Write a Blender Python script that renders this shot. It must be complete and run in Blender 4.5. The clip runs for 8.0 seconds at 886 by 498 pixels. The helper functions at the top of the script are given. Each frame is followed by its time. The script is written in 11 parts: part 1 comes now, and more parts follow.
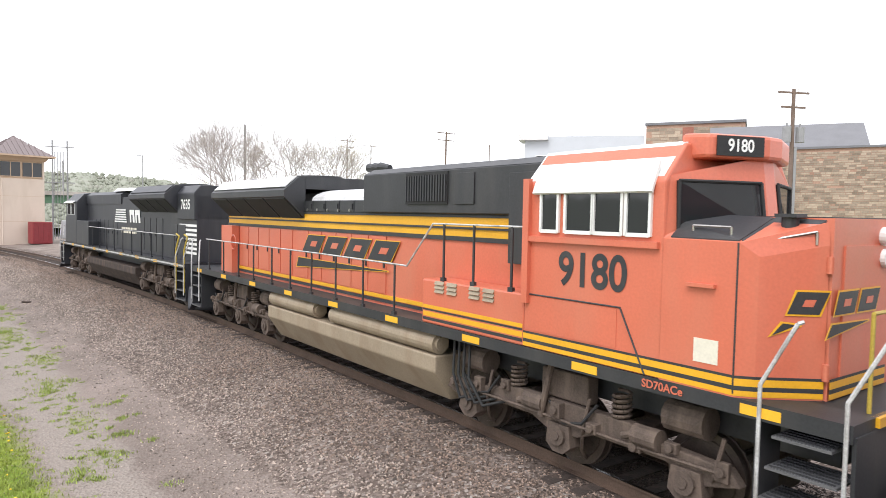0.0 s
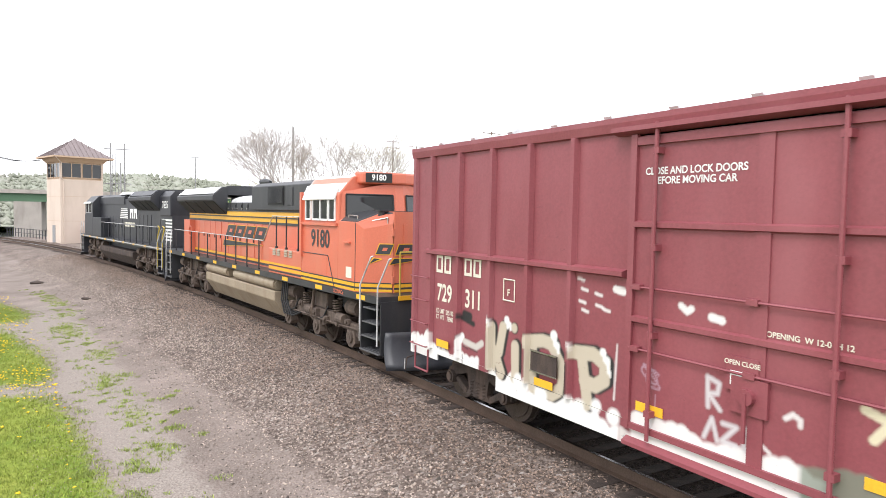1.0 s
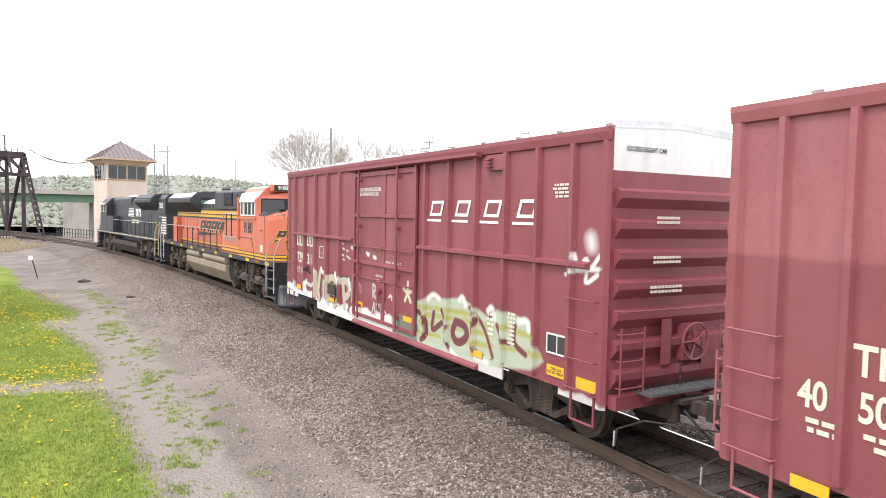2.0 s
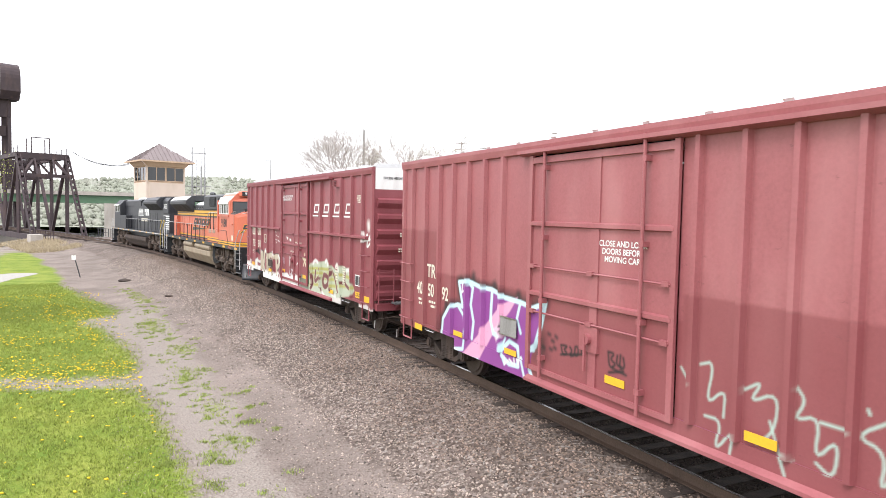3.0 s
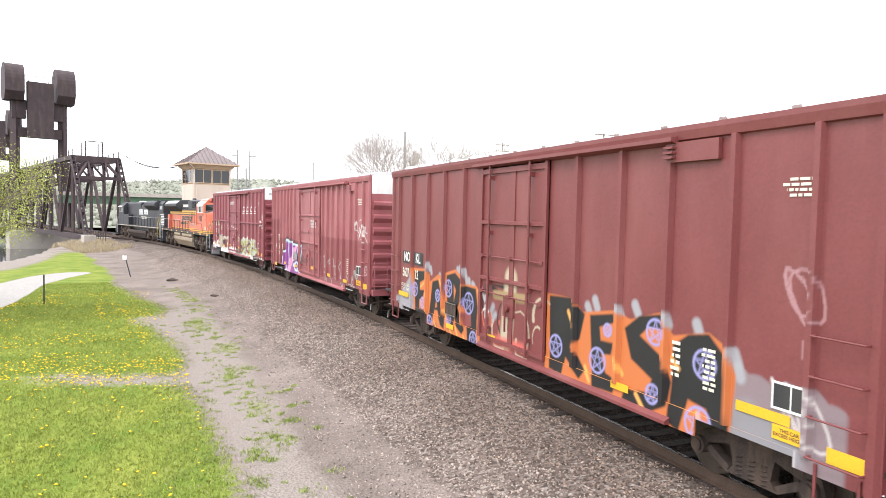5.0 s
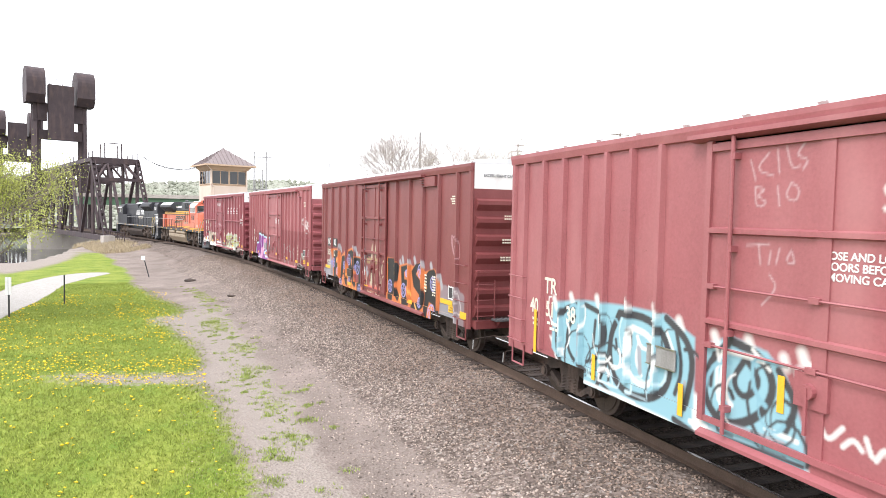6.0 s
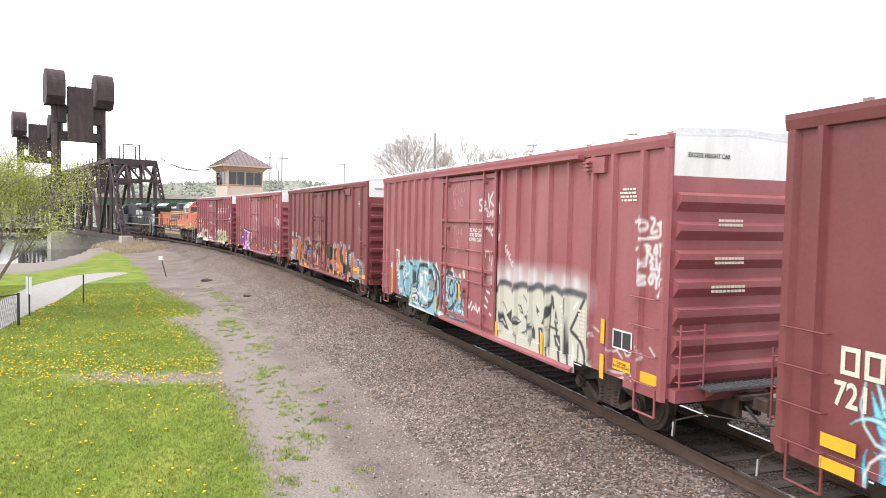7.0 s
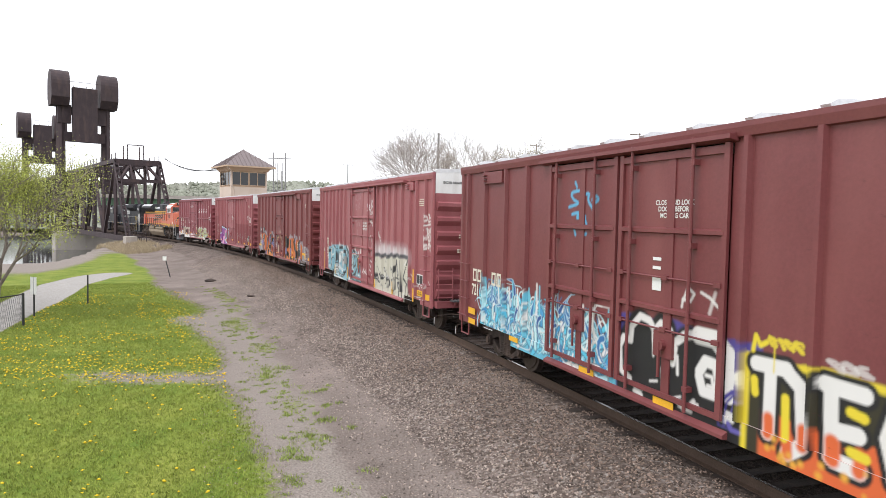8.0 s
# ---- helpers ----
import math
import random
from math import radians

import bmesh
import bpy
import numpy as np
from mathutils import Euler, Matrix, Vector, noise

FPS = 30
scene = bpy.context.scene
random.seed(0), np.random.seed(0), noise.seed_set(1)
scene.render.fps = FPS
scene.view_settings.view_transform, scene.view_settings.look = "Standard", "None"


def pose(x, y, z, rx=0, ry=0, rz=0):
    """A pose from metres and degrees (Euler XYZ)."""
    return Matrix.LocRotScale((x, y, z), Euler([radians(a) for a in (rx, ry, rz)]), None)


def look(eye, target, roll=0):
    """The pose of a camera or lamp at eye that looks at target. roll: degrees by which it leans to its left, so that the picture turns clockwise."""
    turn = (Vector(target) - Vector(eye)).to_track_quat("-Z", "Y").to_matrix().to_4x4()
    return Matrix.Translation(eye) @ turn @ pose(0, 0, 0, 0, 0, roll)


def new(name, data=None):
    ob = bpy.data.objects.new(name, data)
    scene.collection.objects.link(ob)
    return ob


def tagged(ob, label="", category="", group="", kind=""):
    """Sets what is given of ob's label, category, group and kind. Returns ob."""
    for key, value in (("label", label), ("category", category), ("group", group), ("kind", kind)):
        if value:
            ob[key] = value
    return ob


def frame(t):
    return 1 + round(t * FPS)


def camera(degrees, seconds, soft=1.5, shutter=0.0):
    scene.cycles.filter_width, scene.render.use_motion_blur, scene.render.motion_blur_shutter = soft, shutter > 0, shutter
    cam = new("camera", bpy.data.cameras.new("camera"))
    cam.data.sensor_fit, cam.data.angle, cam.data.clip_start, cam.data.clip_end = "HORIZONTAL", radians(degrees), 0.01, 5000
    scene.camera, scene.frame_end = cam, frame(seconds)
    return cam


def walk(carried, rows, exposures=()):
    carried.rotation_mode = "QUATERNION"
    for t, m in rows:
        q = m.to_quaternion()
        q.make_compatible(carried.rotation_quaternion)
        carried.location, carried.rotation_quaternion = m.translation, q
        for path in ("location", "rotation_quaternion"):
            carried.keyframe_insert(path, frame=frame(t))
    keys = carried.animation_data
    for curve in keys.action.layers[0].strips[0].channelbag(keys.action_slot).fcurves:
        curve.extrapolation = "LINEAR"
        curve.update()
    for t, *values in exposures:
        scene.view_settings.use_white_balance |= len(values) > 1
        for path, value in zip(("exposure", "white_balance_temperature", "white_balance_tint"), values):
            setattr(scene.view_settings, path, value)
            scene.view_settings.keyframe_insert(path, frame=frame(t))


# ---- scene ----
cam = camera(67.0, 8.0, soft=0.8, shutter=0.04)
EYE = (0.0, 0.0, 3.67)
# seconds, yaw, pitch, roll of a hovering camera that pans to its left
TURN = [(0.0, 0.0, -2.82, -0.98), (0.5, 2.17, -2.81, -1.05), (1.0, 3.84, -2.85, -1.07), (2.5, 8.36, -2.84, -1.09), (3.0, 9.67, -2.83, -1.10),
        (3.5, 10.81, -2.82, -1.10), (4.0, 11.71, -2.80, -1.12), (5.5, 13.77, -2.75, -1.14), (6.0, 14.43, -2.74, -1.09), (6.5, 15.09, -2.73, -1.08),
        (7.0, 15.69, -2.72, -1.10), (7.5, 15.83, -2.73, -1.06), (8.0, 15.98, -2.70, -1.08)]
walk(cam, [(t, pose(*EYE, 90 + p, r, y)) for t, y, p, r in TURN],
     exposures=[(0.0, 0.65), (0.5, 0.68), (1.0, 0.82), (2.5, 0.82), (3.0, 0.92), (3.5, 0.68), (5.5, 1.08), (6.5, 0.98), (7.0, 0.76), (7.5, 0.42), (8.0, 0.36)])

# ---- world and sun ----
world = bpy.data.worlds.new("overcast_sky")
scene.world = world
world.use_nodes = True
wn, wl = world.node_tree.nodes, world.node_tree.links
wn.clear()
sky = wn.new("ShaderNodeTexSky")
sky.sky_type, sky.sun_disc = "NISHITA", False
sky.sun_elevation, sky.sun_rotation = radians(48), radians(200)
veil = wn.new("ShaderNodeMix")
veil.data_type = "RGBA"
veil.inputs["Factor"].default_value = 0.9
veil.inputs["B"].default_value = (10.4, 10.45, 11.0, 1)
bg = wn.new("ShaderNodeBackground")
bg.inputs["Strength"].default_value = 0.12
wo = wn.new("ShaderNodeOutputWorld")
wl.new(sky.outputs[0], veil.inputs["A"])
wl.new(veil.outputs["Result"], bg.inputs["Color"])
wl.new(bg.outputs[0], wo.inputs["Surface"])
sun_data = bpy.data.lights.new("sun", "SUN")
sun_data.energy, sun_data.angle, sun_data.color = 1.4, radians(25), (1.0, 0.98, 0.96)
sun = new("sun", sun_data)
sun.matrix_world = look((0, 0, 60), (22, 38, 0))


# ---- materials ----
def mat(name, color, rough=0.6, metal=0.0, var=0.25, scale=3.0, fine=40.0, bump=0.15, dirt=None, dirt_amount=0.0, random_amount=0.0):
    """A painted, worn or mineral surface with variation at two scales."""
    m = bpy.data.materials.new(name)
    m.use_nodes = True
    n, l = m.node_tree.nodes, m.node_tree.links
    b = n["Principled BSDF"]
    tc = n.new("ShaderNodeTexCoord")
    big, small = n.new("ShaderNodeTexNoise"), n.new("ShaderNodeTexNoise")
    big.inputs["Scale"].default_value, small.inputs["Scale"].default_value = scale, fine
    big.inputs["Detail"].default_value = 6
    for k in (big, small):
        l.new(tc.outputs["Object"], k.inputs["Vector"])
    add = n.new("ShaderNodeMath")
    add.operation = "ADD"
    l.new(big.outputs["Fac"], add.inputs[0])
    l.new(small.outputs["Fac"], add.inputs[1])
    mr = n.new("ShaderNodeMapRange")
    mr.inputs["From Min"].default_value, mr.inputs["From Max"].default_value = 0.6, 1.4
    mr.inputs["To Min"].default_value, mr.inputs["To Max"].default_value = 1 - var, 1 + var
    l.new(add.outputs[0], mr.inputs["Value"])
    mul = n.new("ShaderNodeMix")
    mul.data_type, mul.blend_type = "RGBA", "MULTIPLY"
    mul.inputs["Factor"].default_value = 1
    mul.inputs["A"].default_value = (*color, 1)
    l.new(mr.outputs[0], mul.inputs["B"])
    out = mul.outputs["Result"]
    if dirt:
        st = n.new("ShaderNodeTexNoise")
        st.inputs["Scale"].default_value, st.inputs["Detail"].default_value = scale * 0.7, 8
        mp = n.new("ShaderNodeMapping")
        mp.inputs["Scale"].default_value = (2.2, 2.2, 0.5)
        l.new(tc.outputs["Object"], mp.inputs["Vector"])
        l.new(mp.outputs[0], st.inputs["Vector"])
        ramp = n.new("ShaderNodeMapRange")
        ramp.inputs["From Min"].default_value, ramp.inputs["From Max"].default_value = 0.48, 0.72
        ramp.inputs["To Max"].default_value = dirt_amount
        l.new(st.outputs["Fac"], ramp.inputs["Value"])
        mx = n.new("ShaderNodeMix")
        mx.data_type = "RGBA"
        mx.inputs["B"].default_value = (*dirt, 1)
        l.new(ramp.outputs[0], mx.inputs["Factor"])
        l.new(out, mx.inputs["A"])
        out = mx.outputs["Result"]
    if random_amount:
        oi = n.new("ShaderNodeNewGeometry")
        rr = n.new("ShaderNodeMapRange")
        rr.inputs["To Min"].default_value, rr.inputs["To Max"].default_value = 1 - random_amount, 1 + random_amount
        l.new(oi.outputs["Random Per Island"], rr.inputs["Value"])
        m2 = n.new("ShaderNodeMix")
        m2.data_type, m2.blend_type = "RGBA", "MULTIPLY"
        m2.inputs["Factor"].default_value = 1
        l.new(out, m2.inputs["A"])
        l.new(rr.outputs[0], m2.inputs["B"])
        out = m2.outputs["Result"]
    l.new(out, b.inputs["Base Color"])
    b.inputs["Roughness"].default_value, b.inputs["Metallic"].default_value = rough, metal
    if bump:
        bp = n.new("ShaderNodeBump")
        bp.inputs["Strength"].default_value, bp.inputs["Distance"].default_value = bump, 0.02
        l.new(small.outputs["Fac"], bp.inputs["Height"])
        l.new(bp.outputs[0], b.inputs["Normal"])
    return m


def car_paint(name, color, faded):
    """Boxcar paint: faded enamel with rust streaks, over which the spray paint stored in the mesh is laid."""
    m = mat(name, color, 0.5, 0.0, 0.14, 0.8, 25.0, 0.06, faded, 0.45)
    n, l = m.node_tree.nodes, m.node_tree.links
    b = n["Principled BSDF"]
    old = b.inputs["Base Color"].links[0].from_socket
    at = n.new("ShaderNodeAttribute")
    at.attribute_name = "spray"
    mx = n.new("ShaderNodeMix")
    mx.data_type = "RGBA"
    l.new(at.outputs["Alpha"], mx.inputs["Factor"])
    l.new(old, mx.inputs["A"])
    l.new(at.outputs["Color"], mx.inputs["B"])
    # dark scuffs and rubbed spots over paint and spray alike
    tc = n.new("ShaderNodeTexCoord")
    mp = n.new("ShaderNodeMapping")
    mp.inputs["Scale"].default_value = (1.6, 1.0, 3.2)
    scuff = n.new("ShaderNodeTexNoise")
    scuff.inputs["Scale"].default_value, scuff.inputs["Detail"].default_value, scuff.inputs["Roughness"].default_value = 2.6, 9, 0.72
    l.new(tc.outputs["Object"], mp.inputs["Vector"])
    l.new(mp.outputs[0], scuff.inputs["Vector"])
    lim = n.new("ShaderNodeMapRange")
    lim.inputs["From Min"].default_value, lim.inputs["From Max"].default_value, lim.inputs["To Max"].default_value = 0.64, 0.72, 0.55
    l.new(scuff.outputs["Fac"], lim.inputs["Value"])
    wear = n.new("ShaderNodeMix")
    wear.data_type = "RGBA"
    b.inputs["Specular IOR Level"].default_value = 0.5
    wear.inputs["B"].default_value = (color[0] * 0.45, color[1] * 0.5, color[2] * 0.5, 1)
    l.new(lim.outputs[0], wear.inputs["Factor"])
    l.new(mx.outputs["Result"], wear.inputs["A"])
    l.new(wear.outputs["Result"], b.inputs["Base Color"])
    buckle, dent = n.new("ShaderNodeTexNoise"), n.new("ShaderNodeBump")
    buckle.inputs["Scale"].default_value, buckle.inputs["Detail"].default_value = 1.1, 2
    dent.inputs["Strength"].default_value, dent.inputs["Distance"].default_value = 0.35, 0.06
    l.new(tc.outputs["Object"], buckle.inputs["Vector"])
    l.new(buckle.outputs["Fac"], dent.inputs["Height"])
    l.new(b.inputs["Normal"].links[0].from_socket, dent.inputs["Normal"])
    l.new(dent.outputs[0], b.inputs["Normal"])
    return m


M = {
    "maroon": car_paint("maroon_paint", (0.228, 0.056, 0.068), (0.310, 0.105, 0.120)),
    "rust": car_paint("rusty_maroon_paint", (0.180, 0.045, 0.046), (0.255, 0.090, 0.085)),
    "pink": car_paint("faded_red_paint", (0.300, 0.092, 0.102), (0.42, 0.185, 0.19)),
    "brown": car_paint("brown_red_paint", (0.172, 0.044, 0.047), (0.235, 0.075, 0.072)),
    "roof": mat("galvanised_roof", (0.62, 0.62, 0.63), 0.45, 0.3, 0.15, 1.5, 20, 0.05, (0.35, 0.33, 0.32), 0.5),
    "white": mat("white_paint", (0.75, 0.75, 0.74), 0.5, 0, 0.08, 2, 30, 0.05, (0.45, 0.42, 0.40), 0.4),
    "yellow": mat("yellow_reflective", (0.78, 0.42, 0.03), 0.4, 0, 0.12, 3, 30, 0.02),
    "orange": mat("orange_paint", (0.56, 0.143, 0.084), 0.38, 0, 0.10, 0.9, 30, 0.04, (0.50, 0.20, 0.13), 0.5),
    "stripe": mat("stripe_yellow_paint", (0.70, 0.36, 0.02), 0.4, 0, 0.1, 2, 30, 0.02),
    "black": mat("dark_grey_paint", (0.028, 0.029, 0.033), 0.5, 0, 0.25, 1.2, 30, 0.06, (0.075, 0.07, 0.066), 0.4),
    "nsblack": mat("black_loco_paint", (0.022, 0.023, 0.029), 0.45, 0, 0.25, 1.2, 30, 0.05, (0.06, 0.057, 0.056), 0.45),
    "under": mat("grimy_running_gear", (0.046, 0.033, 0.028), 0.85, 0.1, 0.4, 4, 40, 0.4, (0.135, 0.088, 0.066), 0.6),
    "gear": mat("dusty_truck_casting", (0.095, 0.070, 0.057), 0.85, 0.1, 0.35, 4, 40, 0.4, (0.19, 0.14, 0.11), 0.65),
    "tank": mat("dusty_tan_tank", (0.31, 0.25, 0.18), 0.6, 0.1, 0.18, 1.5, 30, 0.1, (0.20, 0.13, 0.08), 0.5),
    "steel": mat("worn_steel", (0.42, 0.40, 0.38), 0.3, 0.9, 0.2, 4, 40, 0.05),
    "wheel": mat("wheel_steel", (0.085, 0.066, 0.056), 0.5, 0.6, 0.3, 4, 40, 0.1),
    "rail": mat("rusty_rail", (0.105, 0.070, 0.052), 0.7, 0.4, 0.3, 3, 40, 0.2),
    "railtop": mat("polished_railhead", (0.55, 0.54, 0.53), 0.22, 1.0, 0.1, 3, 40, 0.02),
    "tie": mat("weathered_tie", (0.042, 0.030, 0.025), 0.9, 0, 0.4, 3, 30, 0.6, (0.12, 0.082, 0.064), 0.45),
    "brown_stone": mat("rust_stained_stone", (0.200, 0.146, 0.116), 0.9, 0, 0.25, 8, 60, 0.3, None, 0, 0.8),
    # stone colour lowered to carry the shade under the train
    "shaded_stone": mat("shade_toned_stone", (0.060, 0.044, 0.037), 0.85, 0, 0.3, 8, 60, 0.3, None, 0, 0.6),
    "stone": mat("ballast_stone", (0.272, 0.222, 0.190), 0.9, 0, 0.25, 8, 60, 0.3, None, 0, 0.8),
    "pale_rail": mat("weathered_handrail", (0.5, 0.5, 0.5), 0.5, 0.2, 0.3, 6, 40, 0.1, (0.15, 0.12, 0.10), 0.7),
    "grip_yellow": mat("yellow_handrail", (0.42, 0.31, 0.05), 0.5, 0, 0.2, 6, 40, 0.05),
    "grating": mat("galvanised_grating", (0.12, 0.12, 0.125), 0.6, 0.25, 0.2, 5, 60, 0.3),
    "rubber": mat("black_rubber", (0.02, 0.02, 0.021), 0.8, 0, 0.2, 5, 40, 0.1),
    "board": mat("dull_zinc_board", (0.36, 0.35, 0.35), 0.5, 0.5, 0.15, 3, 30, 0.05, (0.15, 0.13, 0.12), 0.4),
    "cream": mat("cream_letters", (0.66, 0.62, 0.52), 0.55, 0, 0.1, 3, 30, 0.02),
    "lightwall": mat("grey_cladding", (0.50, 0.52, 0.55), 0.7, 0, 0.05, 1, 20, 0.05),
}


PLAIN = {M[k]: mat(k + "_bare", *v, 0.5, 0.0, 0.14, 0.8, 25.0, 0.06, w, 0.45) for k, v, w in (
    ("maroon", ((0.228, 0.056, 0.068),), (0.310, 0.105, 0.120)), ("rust", ((0.180, 0.045, 0.046),), (0.255, 0.090, 0.085)),
    ("pink", ((0.300, 0.092, 0.102),), (0.42, 0.185, 0.19)), ("brown", ((0.172, 0.044, 0.047),), (0.235, 0.075, 0.072)))}
for m in PLAIN.values():
    m.node_tree.nodes["Principled BSDF"].inputs["Specular IOR Level"].default_value = 0.5


def glass(name, color, rough=0.05):
    m = bpy.data.materials.new(name)
    m.use_nodes = True
    b = m.node_tree.nodes["Principled BSDF"]
    b.inputs["Base Color"].default_value = (*color, 1)
    b.inputs["Roughness"].default_value = rough
    b.inputs["IOR"].default_value = 1.5
    b.inputs["Specular IOR Level"].default_value = 0.6
    return m


M["glass"] = glass("dark_cab_glass", (0.018, 0.02, 0.022))


# ---- mesh helpers ----
def box(bm, x0, x1, y0, y1, z0, z1, m=None):
    v = [bm.verts.new(c) for c in ((x0, y0, z0), (x1, y0, z0), (x1, y1, z0), (x0, y1, z0), (x0, y0, z1), (x1, y0, z1), (x1, y1, z1), (x0, y1, z1))]
    if m is not None:
        for k in v:
            k.co = m @ k.co
    for f in ((3, 2, 1, 0), (4, 5, 6, 7), (0, 1, 5, 4), (1, 2, 6, 5), (2, 3, 7, 6), (3, 0, 4, 7)):
        bm.faces.new([v[i] for i in f])
    return v


def prism(bm, outline, axis, a, b):
    """An outline of (p, q) pairs drawn out along an axis from a to b."""
    def place(p, q, r):
        return {"x": (r, p, q), "y": (p, r, q), "z": (p, q, r)}[axis]
    lo = [bm.verts.new(place(p, q, a)) for p, q in outline]
    hi = [bm.verts.new(place(p, q, b)) for p, q in outline]
    bm.faces.new(lo)
    bm.faces.new(hi[::-1])
    n = len(lo)
    for i in range(n):
        bm.faces.new((lo[i], hi[i], hi[(i + 1) % n], lo[(i + 1) % n]))


def hull(bm, bottom, top):
    """A solid between two rings of points of the same count."""
    lo, hi = [bm.verts.new(p) for p in bottom], [bm.verts.new(p) for p in top]
    bm.faces.new(lo[::-1])
    bm.faces.new(hi)
    n = len(lo)
    for i in range(n):
        bm.faces.new((lo[i], lo[(i + 1) % n], hi[(i + 1) % n], hi[i]))


def rod(bm, a, b, r, n=8, r2=None):
    a, b = Vector(a), Vector(b)
    d = (b - a).normalized()
    u = d.cross(Vector((0, 0, 1) if abs(d.z) < 0.9 else (1, 0, 0))).normalized()
    w = d.cross(u)
    r2 = r if r2 is None else r2
    ra = [bm.verts.new(a + (u * math.cos(2 * math.pi * i / n) + w * math.sin(2 * math.pi * i / n)) * r) for i in range(n)]
    rb = [bm.verts.new(b + (u * math.cos(2 * math.pi * i / n) + w * math.sin(2 * math.pi * i / n)) * r2) for i in range(n)]
    bm.faces.new(ra[::-1])
    bm.faces.new(rb)
    for i in range(n):
        bm.faces.new((ra[i], ra[(i + 1) % n], rb[(i + 1) % n], rb[i]))


def pipe(bm, pts, r, n=6):
    for a, b in zip(pts, pts[1:]):
        rod(bm, a, b, r, n)


def mesh_of(name, bm, material, smooth=False):
    bmesh.ops.recalc_face_normals(bm, faces=bm.faces)
    me = bpy.data.meshes.new(name)
    bm.to_mesh(me)
    bm.free()
    me.materials.append(material)
    if smooth:
        me.shade_smooth()
    return me


def part(name, bm, material, parent, label="", smooth=False, bevel=0.0):
    ob = new(name, mesh_of(name, bm, PLAIN.get(material, material), smooth))
    ob.parent = parent
    if bevel:
        bv = ob.modifiers.new("bevel", "BEVEL")
        bv.width, bv.segments, bv.limit_method = bevel, 2, "ANGLE"
    return tagged(ob, label)


def boxpart(name, x0, x1, y0, y1, z0, z1, material, parent, label="", bevel=0.0):
    bm = bmesh.new()
    box(bm, x0, x1, y0, y1, z0, z1)
    return part(name, bm, material, parent, label, False, bevel)


def lettering(name, words, x, z, y, size, material, parent, label="", facing=1, squeeze=1.0, m=None, align="CENTER"):
    """Flat letters that stand on a side wall; facing 1: read from +y."""
    cu = bpy.data.curves.new(name, "FONT")
    cu.body, cu.size, cu.align_x, cu.align_y = words, size, align, "CENTER"
    cu.space_line, cu.offset = 0.95, size * 0.022
    tmp = new(name, cu)
    bpy.context.view_layer.update()
    me = bpy.data.meshes.new_from_object(tmp.evaluated_get(bpy.context.evaluated_depsgraph_get()))
    bpy.data.objects.remove(tmp)
    ob = new(name, me)
    me.materials.clear()
    me.materials.append(material)
    ob.parent = parent
    turn = m if m is not None else pose(x, y, z, 90, 0, 180 if facing > 0 else 0)
    ob.matrix_local = turn @ Matrix.Diagonal((squeeze, 1, 1, 1))
    return tagged(ob, label)


def bars(name, x0, x1, z0, z1, rows, y, material, parent, label="", gap=0.45, seed=1):
    """Small stencilled writing: rows of broken bars."""
    rng = random.Random(seed)
    bm = bmesh.new()
    h = (z1 - z0) / rows
    for r in range(rows):
        x = x0 + rng.random() * 0.1 * (x1 - x0)
        end = x1 - rng.random() * 0.25 * (x1 - x0)
        while x < end:
            w = h * rng.uniform(0.6, 2.2)
            zz = z1 - (r + 1) * h
            box(bm, x, min(x + w, end), y, y + 0.003, zz + h * gap * 0.5, zz + h * (1 - gap * 0.5))
            x += w + h * 0.35
    return tagged(part(name, bm, material, parent, label), kind="stuff")


# ---- the track's line ----
def heading(s):
    u = min(s, 92.0)
    th = 0.574213 + 0.00436937 * u - 3.93843e-5 * u * u + 3.11978e-7 * u ** 3
    return th + 0.0016 * min(max(s - 92.0, 0), 25)


LINE_S = np.arange(-90, 330.01, 0.5)
LINE_P = np.zeros((len(LINE_S), 2))
zero = int(90 / 0.5)
LINE_P[zero] = (8.39625, 1.90665)
for i in range(zero, len(LINE_S) - 1):
    h = heading(LINE_S[i] + 0.25)
    LINE_P[i + 1] = LINE_P[i] + 0.5 * np.array((-math.sin(h), math.cos(h)))
for i in range(zero, 0, -1):
    h = heading(LINE_S[i] - 0.25)
    LINE_P[i - 1] = LINE_P[i] - 0.5 * np.array((-math.sin(h), math.cos(h)))


def grade(s):
    u = min(max(s, -40.0), 120.0)
    return 0.00271593 * u - 9.0e-6 * u * u


def on_track(s, lat=0.0, z=0.0):
    """The place s metres along the track, lat metres to its left, z above the rails."""
    x, y = np.interp(s, LINE_S, LINE_P[:, 0]), np.interp(s, LINE_S, LINE_P[:, 1])
    h = heading(s)
    return Vector((x - math.cos(h) * lat, y - math.sin(h) * lat, grade(s) + z))


def track_coords(pts):
    """Along and across coordinates of many places."""
    best, arg = np.full(len(pts), 1e9), np.zeros(len(pts), int)
    for k in range(0, len(LINE_S), 2):
        dd = (pts[:, 0] - LINE_P[k, 0]) ** 2 + (pts[:, 1] - LINE_P[k, 1]) ** 2
        near = dd < best
        best[near], arg[near] = dd[near], k
    s = LINE_S[arg]
    h = np.array([heading(v) for v in LINE_S])[arg]
    dx, dy = pts[:, 0] - LINE_P[arg, 0], pts[:, 1] - LINE_P[arg, 1]
    return s + (-np.sin(h) * dx + np.cos(h) * dy), -np.cos(h) * dx - np.sin(h) * dy


def smooth(a, b, v):
    t = np.clip((v - a) / (b - a), 0, 1)
    return t * t * (3 - 2 * t)


